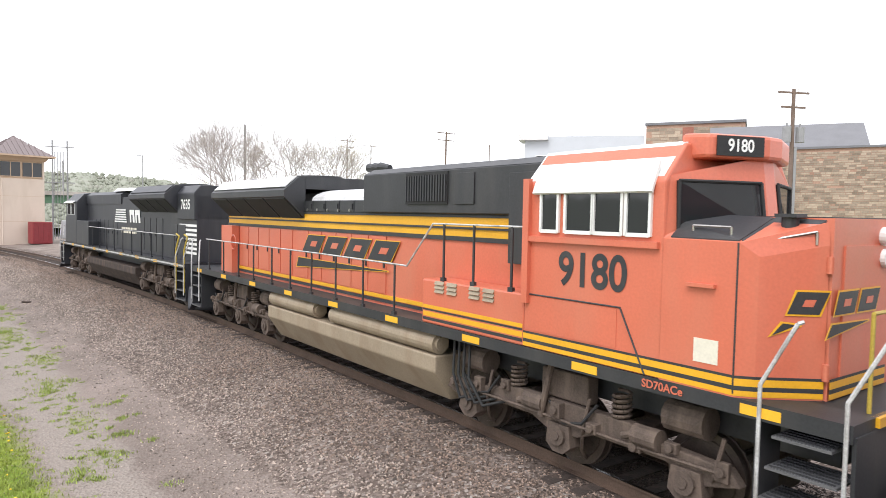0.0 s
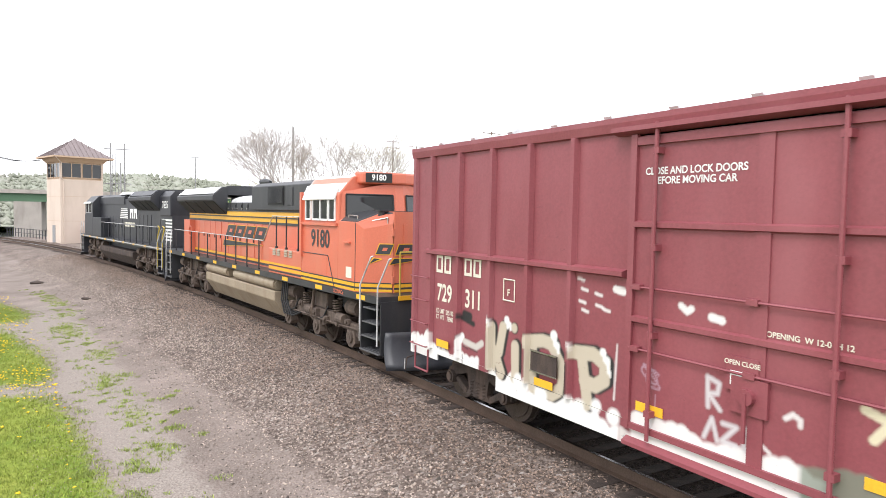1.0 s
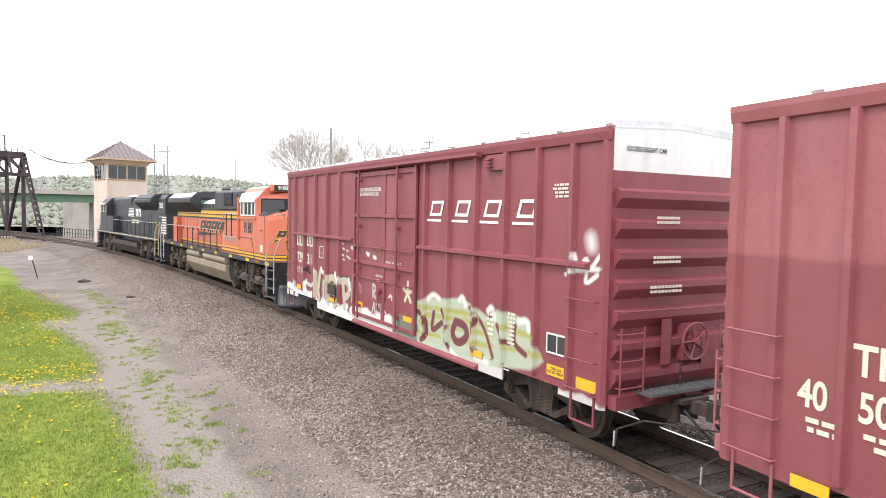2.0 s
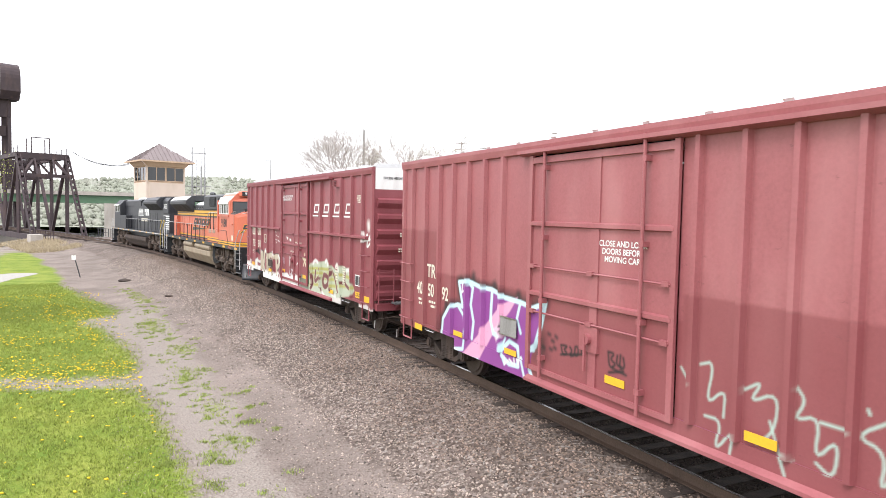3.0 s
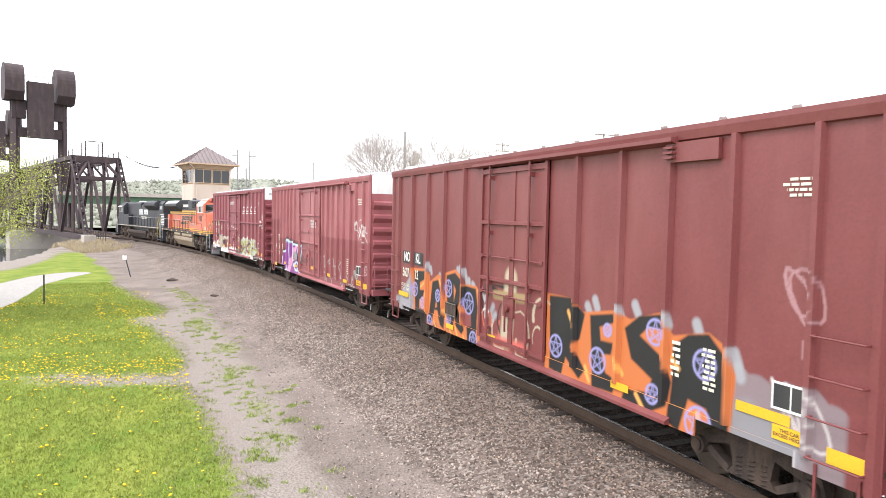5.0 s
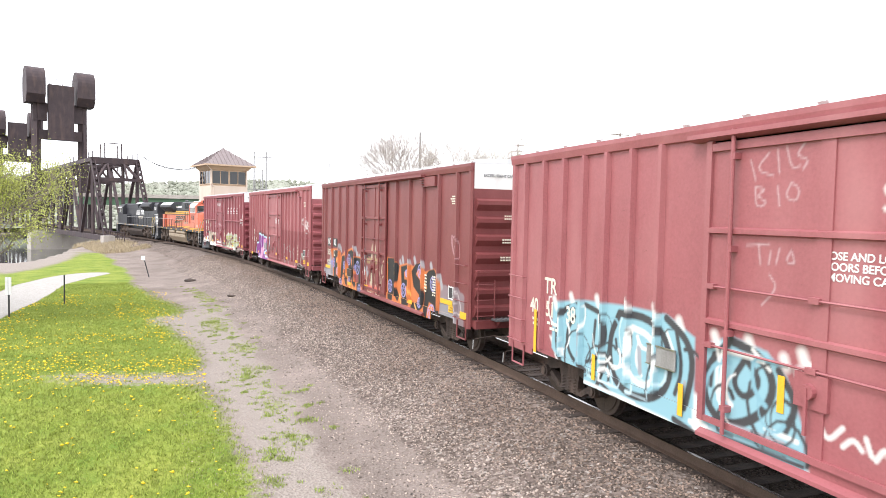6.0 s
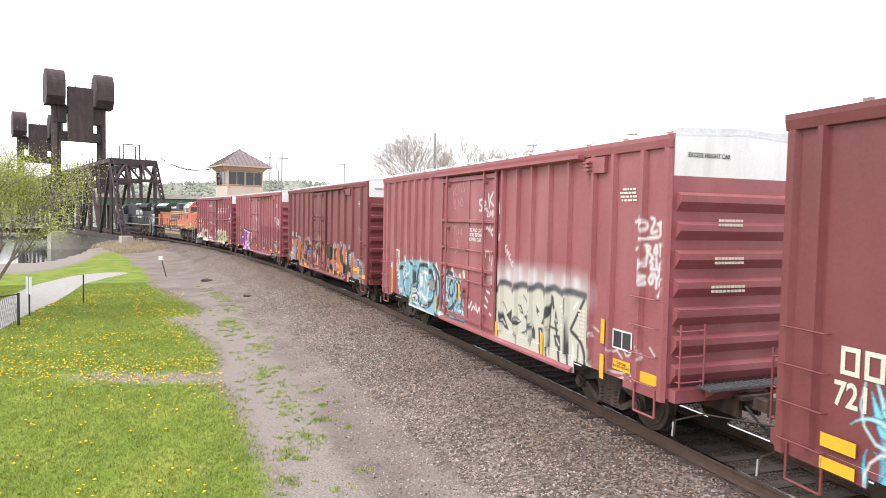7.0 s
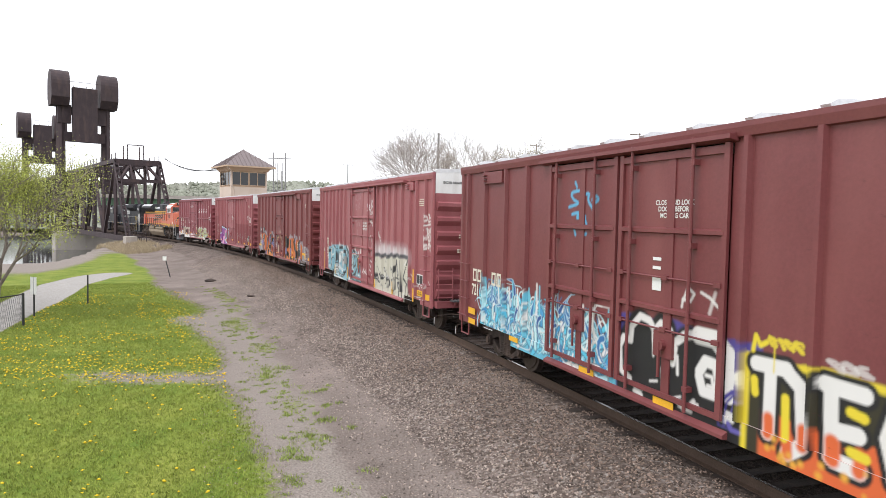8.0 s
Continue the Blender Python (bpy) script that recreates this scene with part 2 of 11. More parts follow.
def wobble(x, y, f, seed=0):
    """Cheap smooth noise for arrays, about -1 to 1."""
    return (np.sin(x * f + 1.3 * np.sin(y * f * 0.7 + seed) + seed * 2.1) + np.sin(y * f * 1.27 + 1.7 * np.sin(x * f * 0.83 + seed * 1.7)) + 0.6 * np.sin((x + y) * f * 2.3 + seed)) / 2.6


def ground_height(x, y, s, lat):
    zt = 0.00271593 * np.clip(s, -40, 120) - 9.0e-6 * np.clip(s, -40, 120) ** 2
    a = np.abs(lat)
    bed = zt - 0.21 - 0.55 * smooth(1.75, 4.6, a)
    low = np.where(lat > 0, -0.98, -0.15)
    bed = bed + (0.026 + 0.034 * wobble(x, y, 2.4, 6)) * smooth(0.85, 1.1, a) * (1 - smooth(1.5, 2.0, a))
    z = bed + (low - bed) * smooth(3.0, 7.5, a)
    z = z + 0.03 * wobble(x, y, 0.9) * smooth(2, 5, a) + 0.05 * wobble(x, y, 0.31, 3) * smooth(4, 9, a)
    # the river beyond the embankment
    u = (x + 66.0) * -0.777 + (y - 81.0) * 0.629 + 36.0 * smooth(5.0, 17, lat)
    z = z - 6.5 * smooth(2, 14, u) * (1 - smooth(150, 190, u))
    return z


# ---- ground, track and ballast ----
def ground_material():
    m = bpy.data.materials.new("earth_gravel_grass")
    m.use_nodes = True
    n, l = m.node_tree.nodes, m.node_tree.links
    b = n["Principled BSDF"]
    b.inputs["Roughness"].default_value = 0.95
    b.inputs["Specular IOR Level"].default_value = 0.15
    tc = n.new("ShaderNodeTexCoord")
    at = n.new("ShaderNodeAttribute")
    at.attribute_name = "zone"
    sep = n.new("ShaderNodeSeparateColor")
    l.new(at.outputs["Color"], sep.inputs["Color"])

    def noise_tex(scale, detail=5, rough=0.6):
        k = n.new("ShaderNodeTexNoise")
        k.inputs["Scale"].default_value, k.inputs["Detail"].default_value, k.inputs["Roughness"].default_value = scale, detail, rough
        l.new(tc.outputs["Object"], k.inputs["Vector"])
        return k.outputs["Fac"]

    def ramp(fac, *stops):
        k = n.new("ShaderNodeValToRGB")
        e = k.color_ramp.elements
        while len(e) < len(stops):
            e.new(0.5)
        for el, (p, c) in zip(e, stops):
            el.position, el.color = p, (*c, 1)
        l.new(fac, k.inputs["Fac"])
        return k.outputs["Color"]

    def mix(fac, a, c):
        k = n.new("ShaderNodeMix")
        k.data_type = "RGBA"
        l.new(fac, k.inputs["Factor"])
        l.new(a, k.inputs["A"])
        l.new(c, k.inputs["B"])
        return k.outputs["Result"]

    def edge(zone, scale, spread):
        """A zone's weight with a ragged edge."""
        a = n.new("ShaderNodeMath")
        a.operation = "MULTIPLY_ADD"
        a.inputs[1].default_value, a.inputs[2].default_value = spread, -spread / 2
        l.new(noise_tex(scale, 6, 0.7), a.inputs[0])
        c = n.new("ShaderNodeMath")
        l.new(zone, c.inputs[0])
        l.new(a.outputs[0], c.inputs[1])
        r = n.new("ShaderNodeMapRange")
        r.inputs["From Min"].default_value, r.inputs["From Max"].default_value = 0.38, 0.62
        l.new(c.outputs[0], r.inputs["Value"])
        return r.outputs[0]

    vor = n.new("ShaderNodeTexVoronoi")
    vor.inputs["Scale"].default_value = 17
    l.new(tc.outputs["Object"], vor.inputs["Vector"])
    sepv = n.new("ShaderNodeSeparateColor")
    l.new(vor.outputs["Color"], sepv.inputs["Color"])
    gravel = ramp(sepv.outputs["Red"], (0.0, (0.085, 0.066, 0.058)), (0.5, (0.165, 0.132, 0.118)), (0.9, (0.245, 0.205, 0.188)), (1.0, (0.36, 0.33, 0.31)))
    fines = ramp(noise_tex(38, 8, 0.75), (0.3, (0.138, 0.114, 0.103)), (0.52, (0.242, 0.204, 0.187)), (0.72, (0.35, 0.31, 0.288)))
    big = ramp(noise_tex(0.5, 4), (0.35, (0.72, 0.70, 0.67)), (0.68, (1.10, 1.08, 1.05)))
    grass = ramp(noise_tex(22, 8, 0.75), (0.25, (0.10, 0.135, 0.022)), (0.5, (0.195, 0.240, 0.040)), (0.75, (0.32, 0.34, 0.09)))
    grass2 = ramp(noise_tex(0.8, 4), (0.35, (0.62, 0.76, 0.62)), (0.66, (1.12, 1.06, 1.12)))
    dry = ramp(noise_tex(30, 8, 0.75), (0.3, (0.146, 0.123, 0.107)), (0.52, (0.260, 0.226, 0.200)), (0.72, (0.385, 0.345, 0.308)))
    concrete = ramp(noise_tex(6, 6), (0.3, (0.30, 0.285, 0.265)), (0.7, (0.40, 0.38, 0.36)))

    def times(a, c):
        k = n.new("ShaderNodeMix")
        k.data_type, k.blend_type = "RGBA", "MULTIPLY"
        k.inputs["Factor"].default_value = 1
        l.new(a, k.inputs["A"])
        l.new(c, k.inputs["B"])
        return k.outputs["Result"]

    c = mix(edge(sep.outputs["Red"], 5, 0.5), times(fines, big), times(gravel, big))
    # shade under the train, painted as a dark strip between the rails
    track_shade = n.new("ShaderNodeAttribute")
    track_shade.attribute_name = "track_shade"
    c = mix(track_shade.outputs["Fac"], c, ramp(noise_tex(14, 6), (0.3, (0.030, 0.023, 0.020)), (0.7, (0.085, 0.062, 0.052))))
    c = mix(edge(sep.outputs["Blue"], 7, 0.9), c, dry)
    c = mix(edge(sep.outputs["Green"], 6, 0.9), c, times(grass, grass2))
    r = n.new("ShaderNodeMapRange")
    r.inputs["From Min"].default_value, r.inputs["From Max"].default_value = 0.4, 0.6
    l.new(at.outputs["Alpha"], r.inputs["Value"])
    c = mix(r.outputs[0], c, concrete)
    l.new(c, b.inputs["Base Color"])
    bp = n.new("ShaderNodeBump")
    bp.inputs["Strength"].default_value, bp.inputs["Distance"].default_value = 0.7, 0.04
    l.new(vor.outputs["Distance"], bp.inputs["Height"])
    l.new(bp.outputs[0], b.inputs["Normal"])
    return m


def axis(fine0, fine1, step, far):
    """Grid lines: close together in the middle, wider outwards."""
    v = list(np.arange(fine0, fine1 + 1e-6, step))
    d, a, b = step, fine0, fine1
    while b < far:
        d *= 1.25
        a, b = a - d, b + d
        v = [a] + v + [b]
    return np.array(v)


PATH_LINE = [(-16.0, 6.0), (-22.5, 16.5), (-29.0, 26.3), (-33.8, 33.2), (-36.4, 38.0), (-37.2, 41.0)]


def line_distance(x, y, pts):
    d = np.full(x.shape, 1e9)
    for (ax, ay), (bx, by) in zip(pts, pts[1:]):
        ex, ey = bx - ax, by - ay
        t = np.clip(((x - ax) * ex + (y - ay) * ey) / (ex * ex + ey * ey), 0, 1)
        d = np.minimum(d, np.hypot(x - ax - t * ex, y - ay - t * ey))
    return d


def zones(x, y, s, lat):
    n1, n2 = wobble(x, y, 0.45, 1), wobble(x, y, 1.3, 2)
    edge_lat = 7.4 + 0.5 * n1 + 0.25 * n2 + 1.1 * smooth(36, 50, s)
    grass = smooth(-0.9, 0.9, lat - edge_lat) * (0.86 + 0.14 * n2)
    bare = np.exp(-((s - 23.8 - 0.35 * (lat - 9)) / 1.15) ** 2) * smooth(7.0, 8.5, lat) * (1 - smooth(10.0, 14, lat)) * (0.75 + 0.4 * n2)
    bare = np.maximum(bare, np.exp(-((s - 34 - n1) / 2.0) ** 2) * np.exp(-((lat - 8.0) / 1.0) ** 2) * 0.8)
    grass = grass * (1 - 0.75 * bare)
    dry = np.clip(smooth(4.9, 6.2, lat + 0.5 * n2) * (1 - grass) * (1 - 0.75 * smooth(36, 46, s)) + bare * 0.7, 0, 1) * 0.75
    weeds = 0.46 * np.exp(-((lat - 6.1 - 0.4 * n1) / 0.7) ** 2) * smooth(-0.3, 0.5, n2) * (s < 46)
    grass = np.maximum(grass, weeds)
    ballast = 1 - smooth(3.4, 5.0, np.abs(lat) + 0.45 * n1)
    path = 1 - smooth(1.1, 1.5, line_distance(x, y, PATH_LINE))
    u = (x + 66.0) * -0.777 + (y - 81.0) * 0.629 + 38.0 * smooth(5.0, 17, lat)
    bank = smooth(-12, -2, u) * (lat > 2)
    dry = np.maximum(dry * (1 - bank), bank * 0.8)
    grass = grass * (1 - 0.8 * bank) * (1 - path)
    other = smooth(5, 9, -lat)
    lot = smooth(13, 15, -lat) * (1 - smooth(40, 43, -lat)) * (s < 75)
    grass = np.where(lat < 0, other * 0.35 * (n1 > 0.3), grass)
    grass = np.where(lat < 0, np.maximum(grass, smooth(43, 45, -lat)), grass)
    dry = np.where(lat < 0, 0.55 * other, dry)
    path = np.where(lat < 0, lot * 0.9, path)
    return ballast, np.clip(grass, 0, 1), np.clip(dry, 0, 1), path


def build_ground():
    gx, gy = axis(-46, 8, 0.25, 2600), axis(-2, 58, 0.25, 2600)
    X, Y = np.meshgrid(gx, gy)
    pts = np.stack([X.ravel(), Y.ravel()], 1)
    s, lat = track_coords(pts)
    z = ground_height(pts[:, 0], pts[:, 1], s, lat)
    nx, ny = len(gx), len(gy)
    i = np.arange((ny - 1) * (nx - 1))
    a = (i // (nx - 1)) * nx + i % (nx - 1)
    faces = np.stack([a, a + 1, a + nx + 1, a + nx], 1)
    me = bpy.data.meshes.new("ground")
    me.from_pydata(np.column_stack([pts, z]).tolist(), [], faces.tolist())
    col = me.color_attributes.new("zone", "FLOAT_COLOR", "POINT")
    q = np.stack(zones(pts[:, 0], pts[:, 1], s, lat), 1)
    col.data.foreach_set("color", q.astype(np.float32).ravel())
    # weight of the painted shade, full between the rails
    track_shade = me.attributes.new("track_shade", "FLOAT", "POINT")
    track_shade.data.foreach_set("value", (0.9 * (1 - smooth(0.8, 1.3, np.abs(lat)))).astype(np.float32))
    me.materials.append(ground_material())
    me.shade_smooth()
    tagged(new("ground", me), "grassy verge, dirt and grey ballast beside a railway", "ground", kind="structure")


def rail_mesh(lat0, s0, s1):
    prof = [(-0.075, -0.19), (0.075, -0.19), (0.075, -0.175), (0.012, -0.155), (0.012, -0.045), (0.036, -0.035), (0.036, -0.004), (-0.036, -0.004), (-0.036, -0.035), (-0.012, -0.045), (-0.012, -0.155), (-0.075, -0.175)]
    ss = np.arange(s0, s1, 1.0)
    verts, faces, k = [], [], len(prof)
    for s in ss:
        verts += [tuple(on_track(s, lat0 + p, q)) for p, q in prof]
    for i in range(len(ss) - 1):
        for j in range(k):
            a, b = i * k + j, i * k + (j + 1) % k
            faces.append((a, b, b + k, a + k))
    me = bpy.data.meshes.new("rail")
    me.from_pydata(verts, [], faces)
    me.materials.append(M["rail"])
    return me


def build_track():
    track = tagged(new("railway_track"), "single railway track with wooden ties on ballast", "railway track", kind="structure")
    for lat in (0.755, -0.755):
        r = new("rail", rail_mesh(lat, -85, 320))
        r.parent = track
        verts, faces = [], []
        for i, s in enumerate(np.arange(-85, 320, 1.0)):
            verts += [tuple(on_track(s, lat + 0.03, 0.0)), tuple(on_track(s, lat - 0.03, 0.0))]
            if i:
                faces.append((2 * i - 2, 2 * i - 1, 2 * i + 1, 2 * i))
        me = bpy.data.meshes.new("railhead")
        me.from_pydata(verts, [], faces)
        me.materials.append(M["railtop"])
        h = new("railhead", me)
        h.parent = r
        tagged(h, "polished steel running surface")
    rng = random.Random(5)
    meshes = []
    for k in range(4):
        bm = bmesh.new()
        v = box(bm, -1.3, 1.3, -0.115, 0.115, -0.36, -0.185)
        for q in v:
            q.co += Vector((rng.uniform(-0.03, 0.03), rng.uniform(-0.012, 0.012), rng.uniform(-0.012, 0.006)))
        meshes.append(mesh_of("tie", bm, M["tie"]))
    s = -20.0
    while s < 112:
        t = new("tie", meshes[rng.randrange(4)])
        t.parent = track
        t.matrix_local = Matrix.Translation(on_track(s, rng.uniform(-0.06, 0.10))) @ pose(0, 0, 0, 0, 0, math.degrees(heading(s)) + rng.uniform(-1.5, 1.5))
        s += 0.53
    return track


def pebbles(name, places, sizes, material, label, category, seed, flat=0.7):
    """Many loose stones as one mesh, each a bent octahedron."""
    rng = np.random.default_rng(seed)
    base = np.array([(1, 0, 0), (-1, 0, 0), (0, 1, 0), (0, -1, 0), (0, 0, 1), (0, 0, -1)], float)
    tri = np.array([(0, 2, 4), (2, 1, 4), (1, 3, 4), (3, 0, 4), (2, 0, 5), (1, 2, 5), (3, 1, 5), (0, 3, 5)])
    n = len(places)
    v = base[None] * rng.uniform(0.55, 1.25, (n, 6, 1)) + rng.normal(0, 0.18, (n, 6, 3))
    v *= sizes[:, None, None] * np.array((1, 1, flat))
    a = rng.uniform(0, 6.283, n)
    c, s = np.cos(a)[:, None], np.sin(a)[:, None]
    tilt = rng.normal(0, 0.35, (n, 1))
    x, y, z = v[..., 0], v[..., 1], v[..., 2] + v[..., 0] * tilt
    v = np.stack([x * c - y * s, x * s + y * c, z], -1) + places[:, None, :]
    f = (tri[None] + (np.arange(n) * 6)[:, None, None]).reshape(-1, 3)
    me = bpy.data.meshes.new(name)
    me.vertices.add(n * 6)
    me.vertices.foreach_set("co", v.astype(np.float32).ravel())
    me.loops.add(len(f) * 3)
    me.loops.foreach_set("vertex_index", f.astype(np.int32).ravel())
    me.polygons.add(len(f))
    me.polygons.foreach_set("loop_start", np.arange(0, len(f) * 3, 3, dtype=np.int32))
    me.update(calc_edges=True)
    me.materials.append(material)
    return tagged(new(name, me), label, category, kind="stuff")


def scatter(rng, n, s0, s1, l0, l1, power=1.0):
    """Random places beside the track, denser at its near end."""
    s = s0 + (s1 - s0) * rng.uniform(0, 1, n) ** power
    lat = rng.uniform(l0, l1, n)
    h = np.array([heading(v) for v in LINE_S])
    hs = np.interp(s, LINE_S, h)
    x = np.interp(s, LINE_S, LINE_P[:, 0]) - np.cos(hs) * lat
    y = np.interp(s, LINE_S, LINE_P[:, 1]) - np.sin(hs) * lat
    return x, y, s, lat


def build_ballast():
    rng = np.random.default_rng(11)
    x, y, s, lat = scatter(rng, 160000, 4, 66, -1.9, 5.4, 1.45)
    keep = (rng.uniform(0, 1, len(s)) < 1.15 - smooth(3.2, 5.0, lat)) & (np.abs(np.abs(lat) - 0.755) > 0.10)
    ties = np.abs(((s + 20) / 0.53 + 0.5) % 1 - 0.5) * 0.53 < 0.13
    keep &= ~(ties & (np.abs(lat) < 1.32) & (rng.uniform(0, 1, len(s)) < 0.9))
    x, y, s, lat = x[keep], y[keep], s[keep], lat[keep]
    z = ground_height(x, y, s, lat) + 0.004
    size = rng.uniform(0.012, 0.031, len(x)) * (1 + 0.009 * np.clip(s - 10, 0, 40))
    near = lat + 0.7 * wobble(x, y, 0.8, 4) + rng.normal(0, 0.55, len(x)) < 2.7
    # stones between the rails get the colour with shade painted in
    shaded = lat + rng.normal(0, 0.12, len(x)) < 0.85
    P = np.stack([x, y, z], 1)
    pebbles("ballast_stones", P[~near], size[~near], M["stone"], "crushed grey ballast stones on the shoulder of the track", "ballast", 3)
    pebbles("rusty_ballast", P[near & ~shaded], size[near & ~shaded], M["brown_stone"], "rust-brown ballast stones close to the rails", "ballast", 13)
    pebbles("shaded_ballast", P[shaded], size[shaded], M["shaded_stone"], "ballast stones between the rails, darkened as shade under the train", "ballast", 23)
    x, y, s, lat = scatter(rng, 16000, 4, 45, 4.2, 8.2, 1.3)
    z = ground_height(x, y, s, lat)
    pebbles("loose_gravel", np.stack([x, y, z], 1), rng.uniform(0.006, 0.018, len(x)), M["stone"], "small loose stones on grey dirt", "gravel", 4)


build_ground()
track = build_track()
build_ballast()


# ---- rolling stock ----
def wheelset(parent, x, z, r):
    bm = bmesh.new()
    rod(bm, (0, -0.9, 0), (0, 0.9, 0), 0.085, 10)
    for sgn in (1, -1):
        y = 0.755 * sgn
        rod(bm, (0, y - 0.055, 0), (0, y + 0.055, 0), r, 28)
        rod(bm, (0, y - sgn * 0.085, 0), (0, y - sgn * 0.055, 0), r + 0.025, 28)
        rod(bm, (0, y + sgn * 0.05, 0), (0, y + sgn * 0.075, 0), r * 0.82, 20, r * 0.8)
        rod(bm, (0, y, 0), (0, y + sgn * 0.13, 0), 0.14, 12)
        for k in range(3):
            a = k * 2.094
            box(bm, -0.04, 0.04, y + sgn * 0.075 - 0.004, y + sgn * 0.075 + 0.004, r * 0.3, r * 0.7, Matrix.Rotation(a, 4, "Y"))
    ob = part("wheelset", bm, M["wheel"], parent, "axle with two rusty steel wheels")
    ob.location = (x, 0, z)
    return ob


WHEELS = []


def freight_truck(car, x):
    bm = bmesh.new()
    for sgn in (1, -1):
        y0, y1 = sgn * 0.92, sgn * 1.06
        # cast side frame with its two openings
        outer = [(-1.08, 0.42), (-1.02, 0.62), (-0.55, 0.80), (0.55, 0.80), (1.02, 0.62), (1.08, 0.42), (0.82, 0.40), (0.74, 0.52), (0.36, 0.62), (0.30, 0.34), (0.42, 0.22), (-0.42, 0.22), (-0.30, 0.34), (-0.36, 0.62), (-0.74, 0.52), (-0.82, 0.40)]
        prism(bm, outer, "y", min(y0, y1), max(y0, y1))
        prism(bm, [(-0.80, 0.42), (-0.42, 0.22), (-0.36, 0.30), (-0.70, 0.50)], "y", min(y0, y1), max(y0, y1))
        prism(bm, [(0.80, 0.42), (0.42, 0.22), (0.36, 0.30), (0.70, 0.50)], "y", min(y0, y1), max(y0, y1))
        for ax in (-0.89, 0.89):
            rod(bm, (ax, y0 * 1.0, 0.457), (ax, sgn * 1.13, 0.457), 0.13, 12)
            rod(bm, (ax, sgn * 1.13, 0.457), (ax, sgn * 1.16, 0.457), 0.09, 8)
    box(bm, -0.2, 0.2, -1.0, 1.0, 0.45, 0.68)
    truck = part("truck", bm, M["under"], car, "cast steel freight truck frame")
    truck.location = (x, 0, 0)
    for sgn in (1, -1):
        for k, dx in enumerate((-0.2, 0.0, 0.2)):
            bm = bmesh.new()
            pts = [(dx + 0.075 * math.cos(a), sgn * 1.0 + 0.075 * math.sin(a), 0.25 + 0.30 * a / 31.4) for a in np.arange(0, 31.4, 0.62)]
            pipe(bm, pts, 0.016, 5)
            part("coil_spring", bm, M["under"], truck)
    for dx in (-0.89, 0.89):
        WHEELS.append((wheelset(truck, dx, 0.457, 0.457), 0.457, dx, 0.457))
    return truck


def coupler(parent, x, sgn):
    bm = bmesh.new()
    box(bm, min(x, x - sgn * 1.1), max(x, x - sgn * 1.1), -0.09, 0.09, 0.72, 0.90)
    box(bm, min(x - sgn * 0.28, x + sgn * 0.02), max(x - sgn * 0.28, x + sgn * 0.02), -0.17, 0.17, 0.70, 0.98)
    rod(bm, (x, 0.10, 0.72), (x, 0.10, 0.97), 0.06, 8)
    part("coupler", bm, M["under"], parent, "rusty knuckle coupler")
    bm = bmesh.new()
    pipe(bm, [(x - sgn * 0.55, 0.32, 0.80), (x - sgn * 0.25, 0.34, 0.62), (x - sgn * 0.05, 0.22, 0.42), (x, 0.1, 0.40)], 0.022)
    part("brake_hose", bm, M["rubber"], parent, "sagging black air hose")


def sprayed(me, spray):
    """Lay the spray paint of a side onto a mesh, by its places along and up the car."""
    n = len(me.vertices)
    co = np.zeros(n * 3, np.float32)
    me.vertices.foreach_get("co", co)
    co = co.reshape(-1, 3).astype(float)
    col = me.color_attributes.new("spray", "FLOAT_COLOR", "POINT")
    rgba = spray(co[:, 0], co[:, 2]) if spray else np.zeros((n, 4))
    col.data.foreach_set("color", rgba.astype(np.float32).ravel())


def sheet(name, x0, x1, z0, z1, y, material, parent, spray, step=0.022, label="", thick=0.03):
    """An upright plate, finely divided where it carries spray paint."""
    nx, nz = max(1, int((x1 - x0) / step)), max(1, int((z1 - z0) / step))
    if spray is None:
        nx = nz = 1
    gx, gz = np.linspace(x0, x1, nx + 1), np.linspace(z0, z1, nz + 1)
    if spray is not None and z1 > 2.8:
        # rows lie closer together on the painted lower half
        gz = np.concatenate([np.arange(z0, 2.7, step), np.linspace(2.7, z1, int((z1 - 2.7) / (1.5 * step)))])
        nz = len(gz) - 1
    X, Z = np.meshgrid(gx, gz)
    v = np.stack([X.ravel(), np.full(X.size, y), Z.ravel()], 1).tolist()
    i = np.arange(nx * nz)
    a = (i // nx) * (nx + 1) + i % nx
    f = np.stack([a + 1, a, a + nx + 1, a + nx + 2], 1).tolist()
    k = len(v)
    yb = y - math.copysign(thick, y)
    v += [(x0, yb, z0), (x1, yb, z0), (x1, yb, z1), (x0, yb, z1)]
    c = [0, nx, (nx + 1) * (nz + 1) - 1, (nx + 1) * nz]
    f += [(k, k + 1, k + 2, k + 3)] + [(c[j], c[(j + 1) % 4], k + (j + 1) % 4, k + j) for j in range(4)]
    me = bpy.data.meshes.new(name)
    me.from_pydata(v, [], f)
    me.materials.append(material)
    sprayed(me, spray)
    ob = new(name, me)
    ob.parent = parent
    return tagged(ob, label)


